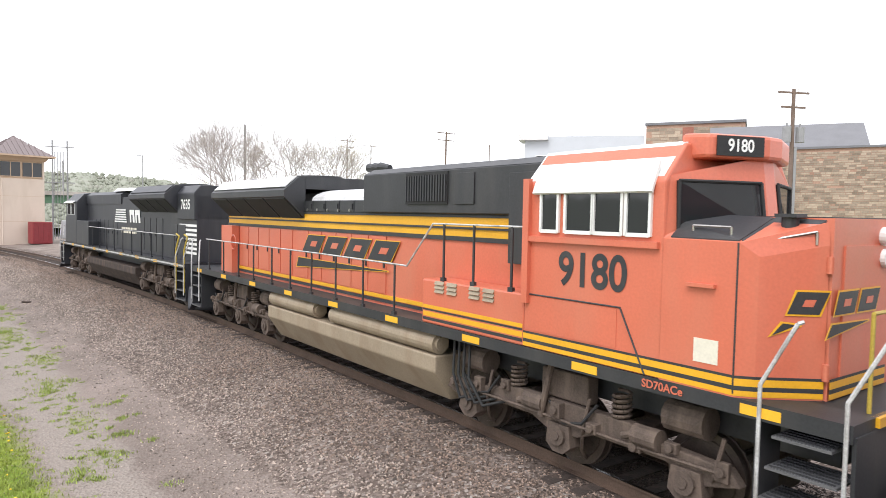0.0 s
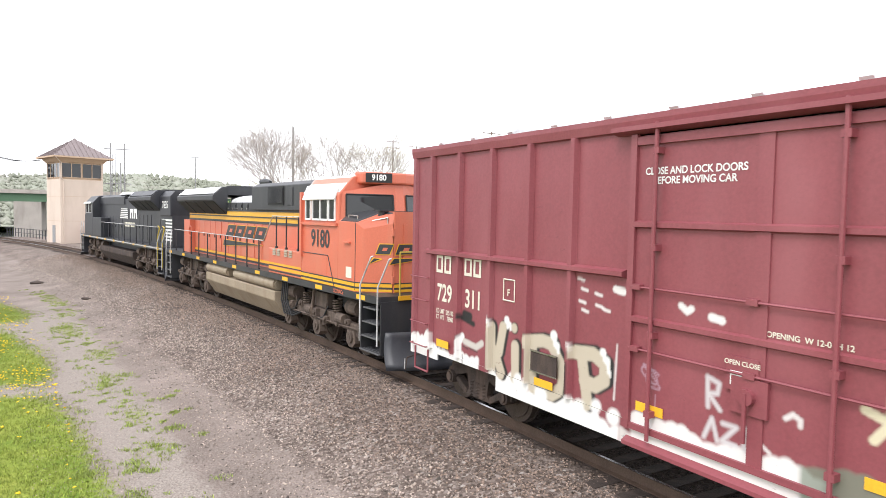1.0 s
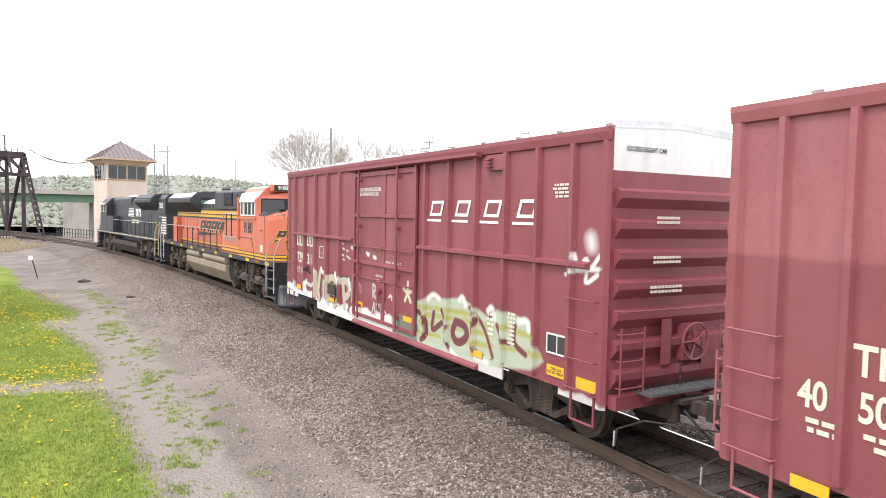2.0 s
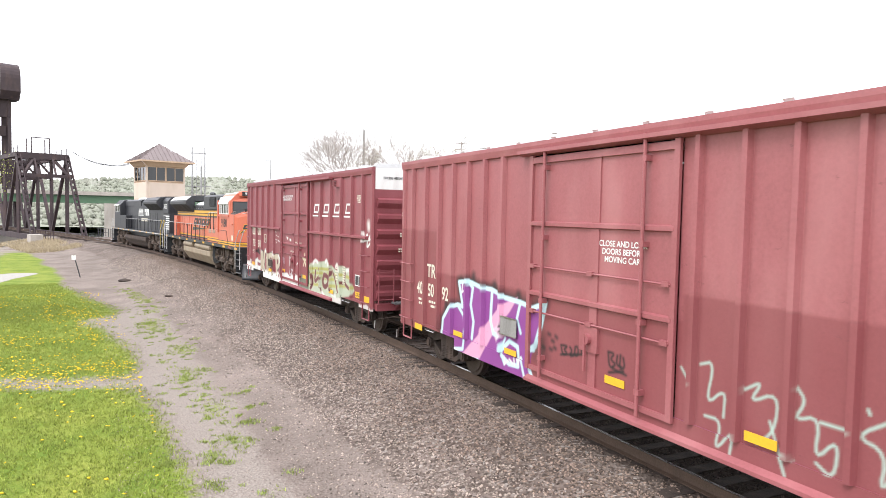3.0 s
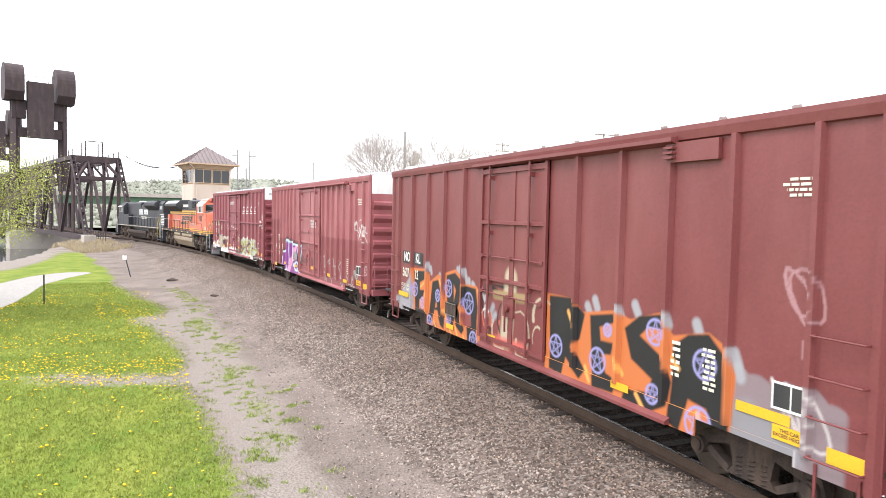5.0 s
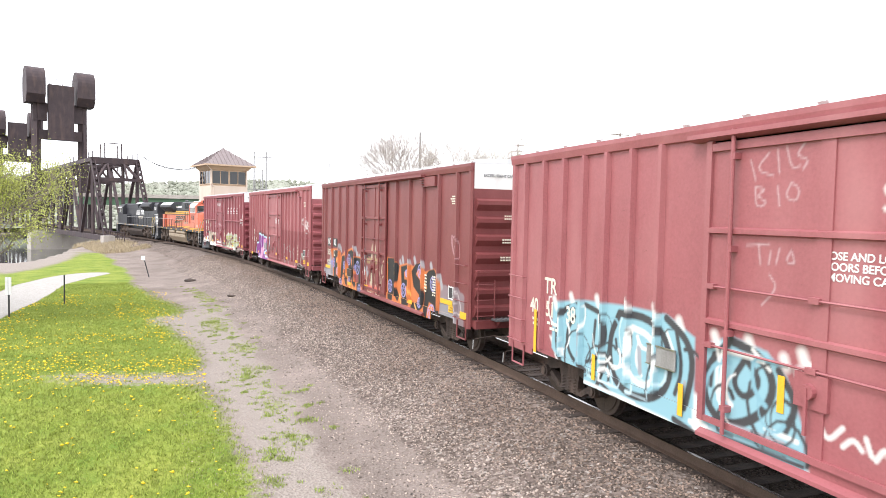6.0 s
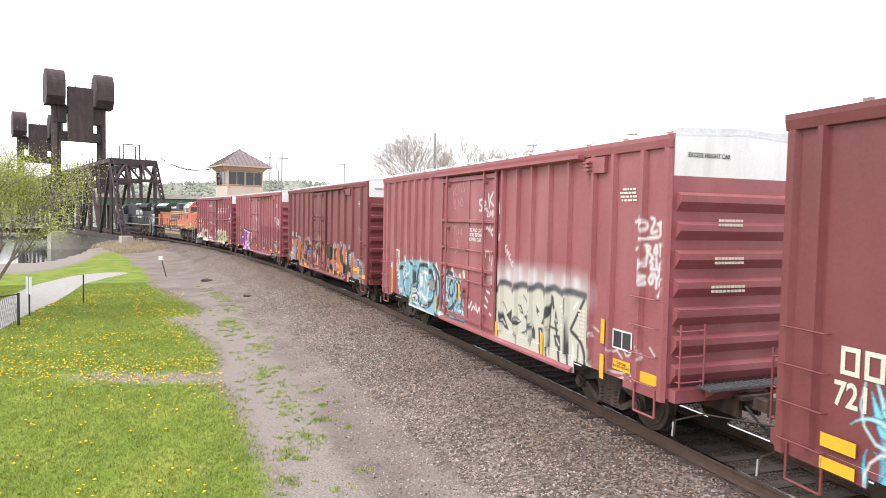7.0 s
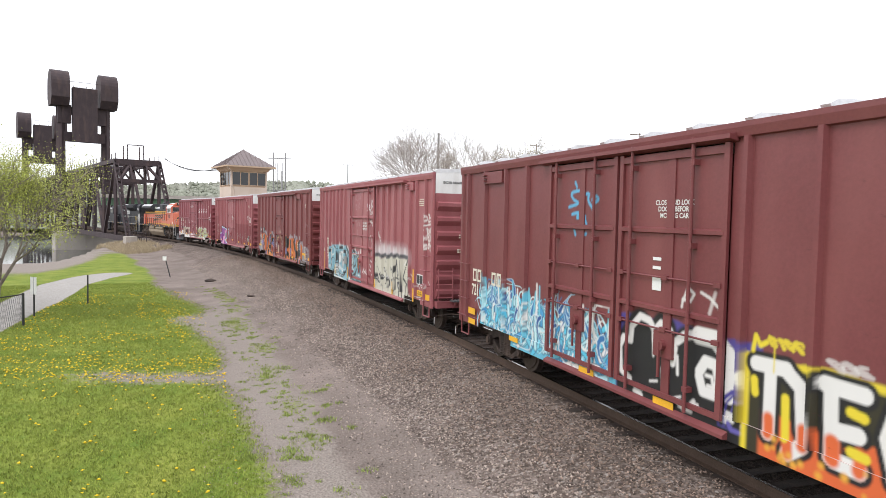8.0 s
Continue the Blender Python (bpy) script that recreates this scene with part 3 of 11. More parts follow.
def post(x, w, z0, z1, y, depth, material, parent, spray, name="side_post"):
    """A pressed hat-section post that stands proud of the side."""
    sgn = math.copysign(1, y)
    prof = [(-w, 0), (-w * 0.75, 0), (-w * 0.45, depth), (w * 0.45, depth), (w * 0.75, 0), (w, 0)]
    zs = np.linspace(z0, z1, max(2, int((z1 - z0) / 0.05)) if spray else 2)
    v = [(x + p, y + sgn * (q + 0.004), z) for z in zs for p, q in prof]
    f, k = [], len(prof)
    for i in range(len(zs) - 1):
        f += [(i * k + j + 1, i * k + j, (i + 1) * k + j, (i + 1) * k + j + 1) for j in range(k - 1)]
    f += [tuple(range(k)), tuple(range((len(zs) - 1) * k, len(zs) * k))]
    me = bpy.data.meshes.new(name)
    me.from_pydata(v, [], f)
    me.materials.append(material)
    sprayed(me, spray)
    ob = new(name, me)
    ob.parent = parent
    return ob


def ladder(parent, x0, x1, z_list, y, material):
    for z in z_list:
        bm = bmesh.new()
        sgn = math.copysign(1, y)
        pipe(bm, [(x0, y - sgn * 0.08, z), (x0, y, z), (x1, y, z), (x1, y - sgn * 0.08, z)], 0.013, 6)
        part("grab_iron", bm, material, parent)


def end_ladder(parent, x, y0, y1, z_list, material, sgn):
    for z in z_list:
        bm = bmesh.new()
        pipe(bm, [(x - sgn * 0.08, y0, z), (x, y0, z), (x, y1, z), (x - sgn * 0.08, y1, z)], 0.013, 6)
        part("end_grab_iron", bm, material, parent)
    for y in (y0, y1):
        bm = bmesh.new()
        rod(bm, (x, y, z_list[0] - 0.1), (x, y, z_list[-1] + 0.1), 0.016, 6)
        part("ladder_stile", bm, material, parent)


def boxcar(spec, spray):
    """A high boxcar: +x is the way it rolls, +y its left."""
    car = tagged(new("boxcar"), spec["label"], "boxcar", "boxcars of the train")
    paint, half, top = M[spec["paint"]], spec["half"], 4.93
    ys = 1.42
    # underframe
    bm = bmesh.new()
    box(bm, -half + 0.1, half - 0.1, -0.25, 0.25, 0.72, 1.05)
    for k in range(9):
        x = -half + 1.0 + k * (2 * half - 2.0) / 8
        box(bm, x - 0.05, x + 0.05, -1.3, 1.3, 0.85, 1.03)
    box(bm, -half, half, -1.38, 1.38, 1.03, 1.10)
    part("underframe", bm, M["under"], car, "grimy steel underframe")
    # sides
    d0, d1 = spec["door"]
    for sgn in (1, -1):
        sp = spray if sgn > 0 else None
        y = sgn * ys
        sheet("side_panel", d0, half, 1.0, top, y, paint, car, sp)
        sheet("side_panel", -half, d1, 1.0, top, y, paint, car, sp)
        # side sill, deep between the trucks
        sheet("side_sill", -5.2, 4.75, 0.68, 1.0, sgn * (ys + 0.02), paint, car, sp)
        sheet("corner_sill", 6.75, half, 0.80, 1.0, sgn * (ys + 0.01), paint, car, sp)
        sheet("corner_sill", -half, -6.75, 0.80, 1.0, sgn * (ys + 0.01), paint, car, sp)
        sheet("truck_cover", 4.75, 6.75, 0.92, 1.0, sgn * (ys + 0.01), paint, car, sp)
        sheet("truck_cover", -6.75, -5.2, 0.92, 1.0, sgn * (ys + 0.01), paint, car, sp)
        for x in spec["posts"]:
            post(x, 0.085, 1.0, top - 0.14, y, 0.075, paint, car, sp)
        for x in (half - 0.09, -half + 0.09):
            post(x, 0.11, 0.8, top - 0.02, y, 0.05, paint, car, sp, "corner_post")
        # top rail
        bm = bmesh.new()
        prism(bm, [(sgn * 1.40, top - 0.16), (sgn * 1.475, top - 0.14), (sgn * 1.50, top - 0.02), (sgn * 1.50, top + 0.05), (sgn * 1.38, top + 0.07)], "x", -half, half)
        part("top_rail", bm, paint, car)
        if spec.get("belt"):
            for a, b in ((d0 + 0.1, half - 0.6), (-half + 0.4, d1 - 0.1)):
                bm = bmesh.new()
                prism(bm, [(sgn * 1.42, 2.86), (sgn * 1.52, 2.89), (sgn * 1.52, 2.95), (sgn * 1.42, 2.98)], "x", a, b)
                part("belt_rail", bm, paint, car)
        # doors with beams, locking rods and rollers
        for a, b in spec["doors"]:
            yd = sgn * (ys + 0.035)
            door = sheet("plug_door", b, a, 0.90, top - 0.22, yd, paint, car, sp, label="steel plug door with locking rods")
            for z in spec["beams"]:
                bm = bmesh.new()
                prism(bm, [(yd, z - 0.05), (yd + sgn * 0.055, z - 0.03), (yd + sgn * 0.055, z + 0.03), (yd, z + 0.05)], "x", b + 0.03, a - 0.03)
                part("door_beam", bm, paint, door)
            w = a - b
            for fx in spec["rods"]:
                x = b + w * fx
                bm = bmesh.new()
                rod(bm, (x, yd + sgn * 0.09, 0.86), (x, yd + sgn * 0.09, top - 0.08), 0.028, 8)
                for z in (1.2, 2.2, 3.3, 4.5):
                    box(bm, x - 0.05, x + 0.05, min(yd, yd + sgn * 0.11), max(yd, yd + sgn * 0.11), z - 0.04, z + 0.04)
                part("locking_rod", bm, paint, door)
            # slim latch bars and a stiffener between the rods
            if sgn > 0:
                bm = bmesh.new()
                for z in (1.98, 2.78):
                    rod(bm, (b + 0.05, yd + 0.05, z), (a - 0.05, yd + 0.05, z), 0.016, 6)
                    for fx in (0.04, 0.5, 0.96):
                        box(bm, b + w * fx - 0.07, b + w * fx + 0.07, yd, yd + 0.07, z - 0.035, z + 0.035)
                box(bm, b + w * 0.48 - 0.09, b + w * 0.48 + 0.09, yd, yd + 0.022, 0.95, top - 0.26)
                box(bm, b + 0.04, a - 0.04, yd, yd + 0.045, top - 0.34, top - 0.24)
                box(bm, b + 0.04, a - 0.04, yd, yd + 0.04, 0.92, 1.0)
                part("latch_bar", bm, paint, door)
            for x in (a - 0.02, b + 0.02):
                bm = bmesh.new()
                box(bm, x - 0.05, x + 0.05, min(yd, yd + sgn * 0.05), max(yd, yd + sgn * 0.05), 0.92, top - 0.2)
                part("door_edge", bm, paint, door)
            # operating gear
            if sgn > 0:
                bm = bmesh.new()
                x = b + w * 0.5
                box(bm, x - 0.22, x + 0.22, yd, yd + 0.05, 1.55, 1.95)
                rod(bm, (x, yd + 0.05, 1.75), (x, yd + 0.12, 1.75), 0.09, 12)
                box(bm, x - 0.02, x + 0.02, yd + 0.10, yd + 0.13, 1.25, 1.8)
                part("door_gear", bm, paint, door, "door opening lever and gearbox")
        bm = bmesh.new()
        lo, hi = d1 - spec["track"], d0 + 0.3
        prism(bm, [(sgn * 1.45, top - 0.20), (sgn * 1.60, top - 0.16), (sgn * 1.60, top - 0.10), (sgn * 1.45, top - 0.08)], "x", lo, hi)
        part("door_hood", bm, paint, car, "long hood over the door track")
        bm = bmesh.new()
        prism(bm, [(sgn * 1.44, 0.69), (sgn * 1.53, 0.70), (sgn * 1.53, 0.75), (sgn * 1.44, 0.80)], "x", max(lo, -5.2), d0)
        part("door_track", bm, paint, car)
        ladder(car, half - 0.78, half - 0.14, (1.02, 1.48, 1.94, 2.40), sgn * 1.55, paint)
        ladder(car, -half + 0.14, -half + 0.78, (1.02, 1.48, 1.94, 2.40), sgn * 1.55, paint)
        for x0, x1 in ((half - 0.72, half - 0.2), (-half + 0.2, -half + 0.72)):
            bm = bmesh.new()
            pipe(bm, [(x0, sgn * 1.45, 0.95), (x0, sgn * 1.45, 0.50), (x1, sgn * 1.45, 0.50), (x1, sgn * 1.45, 0.95)], 0.02)
            part("sill_step", bm, paint, car, "bent steel stirrup step")
    # roof of shallow ribbed sheets
    n = 14
    w = 2 * half / n
    for k in range(n):
        x0 = -half + k * w
        bm = bmesh.new()
        prism(bm, [(-1.42, top + 0.05), (0, top + 0.13), (1.42, top + 0.05), (1.42, top + 0.02), (0, top + 0.09), (-1.42, top + 0.02)], "x", x0, x0 + w)
        for sgn in (1, -1):
            prism(bm, [(sgn * 1.40, top + 0.05), (0, top + 0.13), (0, top + 0.22), (sgn * 1.30, top + 0.165), (sgn * 1.43, top + 0.10)], "x", x0 + 0.02, x0 + 0.16)
        part("roof_sheet", bm, M[spec.get("roof", "roof")], car)
    # ends with pressed ribs
    for sgn in (1, -1):
        xe = sgn * half
        bm = bmesh.new()
        box(bm, min(xe, xe - sgn * 0.06), max(xe, xe - sgn * 0.06), -1.40, 1.40, 0.86, 4.35)
        wall = part("end_panel", bm, paint, car, "end wall with pressed horizontal ribs")
        for k in range(7):
            z = 1.30 + k * 0.45
            bm = bmesh.new()
            prism(bm, [(xe, z - 0.20), (xe + sgn * 0.115, z - 0.05), (xe + sgn * 0.115, z + 0.05), (xe, z + 0.10)], "y", -1.33, 1.33)
            part("end_rib", bm, paint, wall)
        bm = bmesh.new()
        prism(bm, [(-1.40, 4.35), (1.40, 4.35), (1.40, top + 0.04), (0, top + 0.12), (-1.40, top + 0.04)], "x", min(xe, xe - sgn * 0.06), max(xe, xe - sgn * 0.06) + 0.003)
        part("end_band", bm, M["white"], car, "white painted band across the top of the end")
        bm = bmesh.new()
        box(bm, min(xe, xe + sgn * 0.16), max(xe, xe + sgn * 0.16), -1.35, 1.35, 0.82, 1.02)
        part("end_sill", bm, paint, car)
        bm = bmesh.new()
        box(bm, min(xe + sgn * 0.12, xe + sgn * 0.42), max(xe + sgn * 0.12, xe + sgn * 0.42), -0.75, 0.9, 1.03, 1.07)
        walkway = part("crossover_platform", bm, M["grating"], car, "grating walkway across the end")
        for k in range(14):
            y = -0.75 + k * 0.122
            bm = bmesh.new()
            box(bm, min(xe + sgn * 0.12, xe + sgn * 0.42), max(xe + sgn * 0.12, xe + sgn * 0.42), y, y + 0.02, 1.07, 1.085)
            part("grating_bar", bm, M["grating"], walkway)
        end_ladder(car, xe + sgn * 0.2, 0.85, 1.32, (1.15, 1.55, 1.95), paint, sgn)
        end_ladder(car, xe + sgn * 0.2, -1.32, -0.85, (1.15, 1.55, 1.95), paint, sgn)
        for y in (-0.6, 0.1, 0.75):
            bm = bmesh.new()
            prism(bm, [(xe + sgn * 0.13, 1.025), (xe + sgn * 0.40, 1.025), (xe + sgn * 0.165, 0.86)], "y", y - 0.02, y + 0.02)
            part("platform_bracket", bm, paint, car)
        # draft gear pocket and cushioning unit around the coupler's shank
        bm = bmesh.new()
        for y in (-0.24, 0.17):
            box(bm, min(xe - sgn * 1.2, xe + sgn * 0.34), max(xe - sgn * 1.2, xe + sgn * 0.34), y, y + 0.07, 0.55, 0.84)
        box(bm, min(xe + sgn * 0.30, xe + sgn * 0.48), max(xe + sgn * 0.30, xe + sgn * 0.48), -0.30, 0.30, 0.86, 0.93)
        part("draft_gear", bm, M["under"], car)
        bm = bmesh.new()
        pipe(bm, [(xe + sgn * 0.30, -0.32, 0.80), (xe + sgn * 0.55, -0.36, 0.52), (xe + sgn * 0.80, -0.30, 0.40), (sgn * spec["coupled"], -0.22, 0.46)], 0.03)
        part("air_hose", bm, M["rubber"], car, "black rubber air brake hose")
        bm = bmesh.new()
        pipe(bm, [(xe, 1.3, 2.28), (xe + sgn * 0.18, 1.25, 2.28), (xe + sgn * 0.18, -1.25, 2.28), (xe, -1.3, 2.28)], 0.014)
        part("end_handrail", bm, paint, car)
        coupler(car, sgn * spec["coupled"], sgn)
        bm = bmesh.new()
        pipe(bm, [(sgn * spec["coupled"], 0.2, 0.62), (xe + sgn * 0.3, 0.9, 0.66), (xe + sgn * 0.25, 1.40, 0.60), (xe + sgn * 0.25, 1.44, 0.34)], 0.013)
        part("uncoupling_lever", bm, M["under"], car)
        bm = bmesh.new()
        rod(bm, (xe + sgn * 0.25, 1.45, 0.58), (xe + sgn * 0.25, 1.46, 0.36), 0.012, 6)
        part("lever_handle", bm, M["pale_rail"], car, "worn pale lever handle")
    # hand brake on the trailing end
    if spec.get("brake"):
        xe = -half
        bm = bmesh.new()
        c = Vector((xe - 0.22, -0.25, 1.75))
        ring = [c + Vector((0, 0.29 * math.cos(a), 0.29 * math.sin(a))) for a in np.linspace(0, 2 * math.pi, 21)]
        pipe(bm, ring, 0.018)
        for k in range(5):
            a = k * 1.2566
            rod(bm, c, c + Vector((0, 0.28 * math.cos(a), 0.28 * math.sin(a))), 0.014, 6)
        rod(bm, c - Vector((0.06, 0, 0)), c + Vector((0.22, 0, 0)), 0.05, 10)
        for a in np.linspace(0, 2 * math.pi, 11)[:-1]:
            # dished web between hub and rim
            hull(bm, *[[c + Vector((dx, r * math.cos(a + da), r * math.sin(a + da))) for r, da in ((0.03, -0.2), (0.03, 0.2), (0.17, 0.30), (0.17, -0.30))] for dx in (0.02, 0.035)])
        part("brake_wheel", bm, paint, car, "spoked hand brake wheel")
        bm = bmesh.new()
        for k in range(9):
            z = 1.44 - 0.045 * k
            box(bm, xe - 0.20, xe - 0.17, 0.02 - (0.02 if k % 2 else 0.008), 0.02 + (0.02 if k % 2 else 0.008), z - 0.03, z)
        part("brake_chain", bm, M["under"], car)
        bm = bmesh.new()
        box(bm, xe - 0.15, xe - 0.11, 0.22, 0.40, 1.42, 2.12)
        box(bm, xe - 0.15, xe - 0.02, 0.22, 0.24, 1.42, 2.12)
        part("brake_guard", bm, paint, car)
        bm = bmesh.new()
        box(bm, xe - 0.125, xe - 0.10, -0.98, -0.52, 1.28, 1.72)
        part("equipment_plate", bm, paint, car)
        bm = bmesh.new()
        box(bm, xe - 0.16, xe - 0.02, -0.45, -0.05, 1.45, 2.02)
        part("brake_housing", bm, paint, car)
    for x in (6.05, -6.05):
        freight_truck(car, x * spec.get("tc", 5.85) / 6.05)
    # under-floor brake cylinder and pipes
    bm = bmesh.new()
    rod(bm, (-1.4, 0.6, 0.72), (-0.5, 0.6, 0.72), 0.17, 12)
    rod(bm, (0.8, -0.4, 0.75), (1.9, -0.4, 0.75), 0.22, 12)
    rod(bm, (-5, 0.35, 0.8), (5, 0.35, 0.8), 0.025, 6)
    part("brake_gear", bm, M["under"], car)
    return car


def loco_truck(loco, x, r=0.53):
    """A three-axle truck with its cast frame, springs, journal boxes and brake cylinders."""
    bm = bmesh.new()
    for sgn in (1, -1):
        a, b = sorted((sgn * 1.02, sgn * 1.18))
        prism(bm, [(-2.75, 0.62), (-2.6, 0.80), (-1.5, 0.86), (-1.2, 0.98), (1.2, 0.98), (1.5, 0.86), (2.6, 0.80), (2.75, 0.62), (2.3, 0.50), (1.75, 0.64), (0.6, 0.64), (0.3, 0.52), (-0.3, 0.52), (-0.6, 0.64), (-1.75, 0.64), (-2.3, 0.50)], "y", a, b)
    for dx in (-1.05, 1.05):
        box(bm, dx - 0.15, dx + 0.15, -1.05, 1.05, 0.6, 0.85)
    truck = part("truck", bm, M["gear"], loco, "dusty cast three-axle truck frame", bevel=0.02)
    truck.location = (x, 0, 0)
    for sgn in (1, -1):
        for dx in (-2.08, 0.0, 2.08):
            bm = bmesh.new()
            a, b = sorted((sgn * 1.0, sgn * 1.24))
            prism(bm, [(dx - 0.24, 0.36), (dx - 0.2, 0.66), (dx + 0.2, 0.66), (dx + 0.24, 0.36), (dx + 0.1, 0.24), (dx - 0.1, 0.24)], "y", a, b)
            rod(bm, (dx, sgn * 1.2, 0.5), (dx, sgn * 1.29, 0.5), 0.15, 12)
            rod(bm, (dx, sgn * 1.29, 0.5), (dx, sgn * 1.31, 0.5), 0.07, 8)
            part("journal_box", bm, M["gear"], truck)
        for dx in (-1.0, 1.0):
            bm = bmesh.new()
            pts = [(dx + 0.12 * math.cos(a), sgn * 1.08 + 0.12 * math.sin(a), 1.0 + 0.34 * a / 31.4) for a in np.arange(0, 31.4, 0.62)]
            pipe(bm, pts, 0.024, 5)
            part("coil_spring", bm, M["gear"], truck)
            bm = bmesh.new()
            rod(bm, (dx - 0.7, sgn * 1.2, 0.88), (dx - 0.32, sgn * 1.2, 0.88), 0.14, 12)
            rod(bm, (dx - 0.32, sgn * 1.2, 0.88), (dx - 0.12, sgn * 1.2, 0.80), 0.05, 8)
            part("brake_cylinder", bm, M["gear"], truck)
            bm = bmesh.new()
            pipe(bm, [(dx + 0.3, sgn * 1.22, 1.1), (dx + 0.55, sgn * 1.25, 0.78), (dx + 0.9, sgn * 1.24, 0.7), (dx + 1.2, sgn * 1.22, 0.95)], 0.022)
            part("hose", bm, M["rubber"], truck)
        # brackets, sand pipes, rods and valves hung on the frame
        rng = random.Random(7)
        for k in range(9):
            xx = -2.5 + 5.0 * k / 8 + rng.uniform(-0.1, 0.1)
            bm = bmesh.new()
            a, b = sorted((sgn * 1.16, sgn * (1.22 + 0.08 * rng.random())))
            hh = rng.uniform(0.12, 0.3)
            z = rng.uniform(0.62, 0.95)
            box(bm, xx - 0.09, xx + 0.09, a, b, z, z + hh)
            rod(bm, (xx, b if sgn > 0 else a, z + hh / 2), (xx, (b if sgn > 0 else a) + sgn * 0.05, z + hh / 2), 0.06, 8)
            part("bracket", bm, M["gear"], truck, bevel=0.01)
        for xx in (-2.55, -0.55, 1.5):
            bm = bmesh.new()
            pipe(bm, [(xx, sgn * 1.2, 1.15), (xx + 0.1, sgn * 1.22, 0.7), (xx + 0.3, sgn * 1.0, 0.3), (xx + 0.38, sgn * 0.8, 0.12)], 0.028)
            part("sand_pipe", bm, M["gear"], truck)
        bm = bmesh.new()
        pipe(bm, [(-2.6, sgn * 1.23, 0.74), (-1.2, sgn * 1.25, 0.72), (0.9, sgn * 1.25, 0.74), (2.6, sgn * 1.23, 0.72)], 0.022)
        part("brake_pipe", bm, M["gear"], truck)
        bm = bmesh.new()
        box(bm, -0.45, 0.45, min(sgn * 0.9, sgn * 1.14), max(sgn * 0.9, sgn * 1.14), 1.0, 1.42)
        part("side_bearing", bm, M["gear"], truck, bevel=0.03)
        for dx in (-2.0, 2.0):
            bm = bmesh.new()
            rod(bm, (dx - 0.28, sgn * 1.05, 1.22), (dx + 0.28, sgn * 1.05, 1.22), 0.2, 14)
            part("motor_duct", bm, M["gear"], truck)
        bm = bmesh.new()
        rod(bm, (0.15, sgn * 1.25, 1.5), (0.35, sgn * 1.25, 0.7), 0.05, 8)
        part("damper", bm, M["gear"], truck)
    for dx in (-2.08, 0.0, 2.08):
        WHEELS.append((wheelset(truck, dx, r, r), r, dx, r))
    return truck


def handrail(loco, pts, posts, y, material, top_r=0.018):
    """A walkway rail: a bent top tube and stanchions as parts of their own."""
    bm = bmesh.new()
    pipe(bm, [(x, y, z) for x, z in pts], top_r, 6)
    part("handrail", bm, M["pale_rail"], loco, "worn tubular handrail")
    for x, z0, z1 in posts:
        bm = bmesh.new()
        rod(bm, (x, y, z0), (x, y, z1), 0.024, 6)
        box(bm, x - 0.05, x + 0.05, y - 0.03, y + 0.03, z0 - 0.12, z0 + 0.06)
        part("stanchion", bm, material, loco)


def slab(bm, pts, y, t=0.004):
    """A flat shape on a side wall, from its outline of (x, z)."""
    prism(bm, pts, "y", y, y + t)


def logo_blocks(loco, x0, x1, z0, z1, y, lean, material, border, m=None, count=4, tail=True):
    """A railway's mark drawn as leaning slotted blocks over a wedge, from x1 down to x0."""
    w, h = (x1 - x0) / count, z1 - z0

    def leaning(a, b, q0, q1, grow, dy, mt, name):
        bm = bmesh.new()
        e0, e1 = lean * (q0 - z0) / h, lean * (q1 - z0) / h
        slab(bm, [(a + grow - e0, q0 - grow), (b - grow - e0, q0 - grow), (b - grow - e1, q1 + grow), (a + grow - e1, q1 + grow)], y + dy)
        ob = part(name, bm, mt, loco)
        if m is not None:
            ob.matrix_local = m

    for k in range(count):
        a, b = x1 - k * w, x1 - (k + 0.84) * w
        leaning(a, b, z0, z1, 0.02, 0.0, border, "emblem_block")
        leaning(a, b, z0, z1, 0.0, 0.004, material, "emblem_block")
        for f0, f1 in ((0.34, 0.66),):
            leaning(a - 0.30 * w, b + 0.26 * w, z0 + f0 * h, z0 + f1 * h, 0.0, 0.008, M["orange"], "emblem_slot")
    t = 0.24 if tail else 0.04
    for grow, mt, dy in ((0.02, border, 0.0), (0.0, material, 0.004)):
        bm = bmesh.new()
        slab(bm, [(x1 + t + grow, z0 - 0.42 * h + grow), (x1 + t + 0.11 + 2 * grow, z0 - 0.98 * h - grow), (x0 + 0.3 - 3 * grow, z0 - 0.50 * h - 0.6 * grow), (x0 + 0.3 - 3 * grow, z0 - 0.48 * h + 0.6 * grow)], y + dy)
        ob = part("emblem_wedge", bm, mt, loco)
        if m is not None:
            ob.matrix_local = m


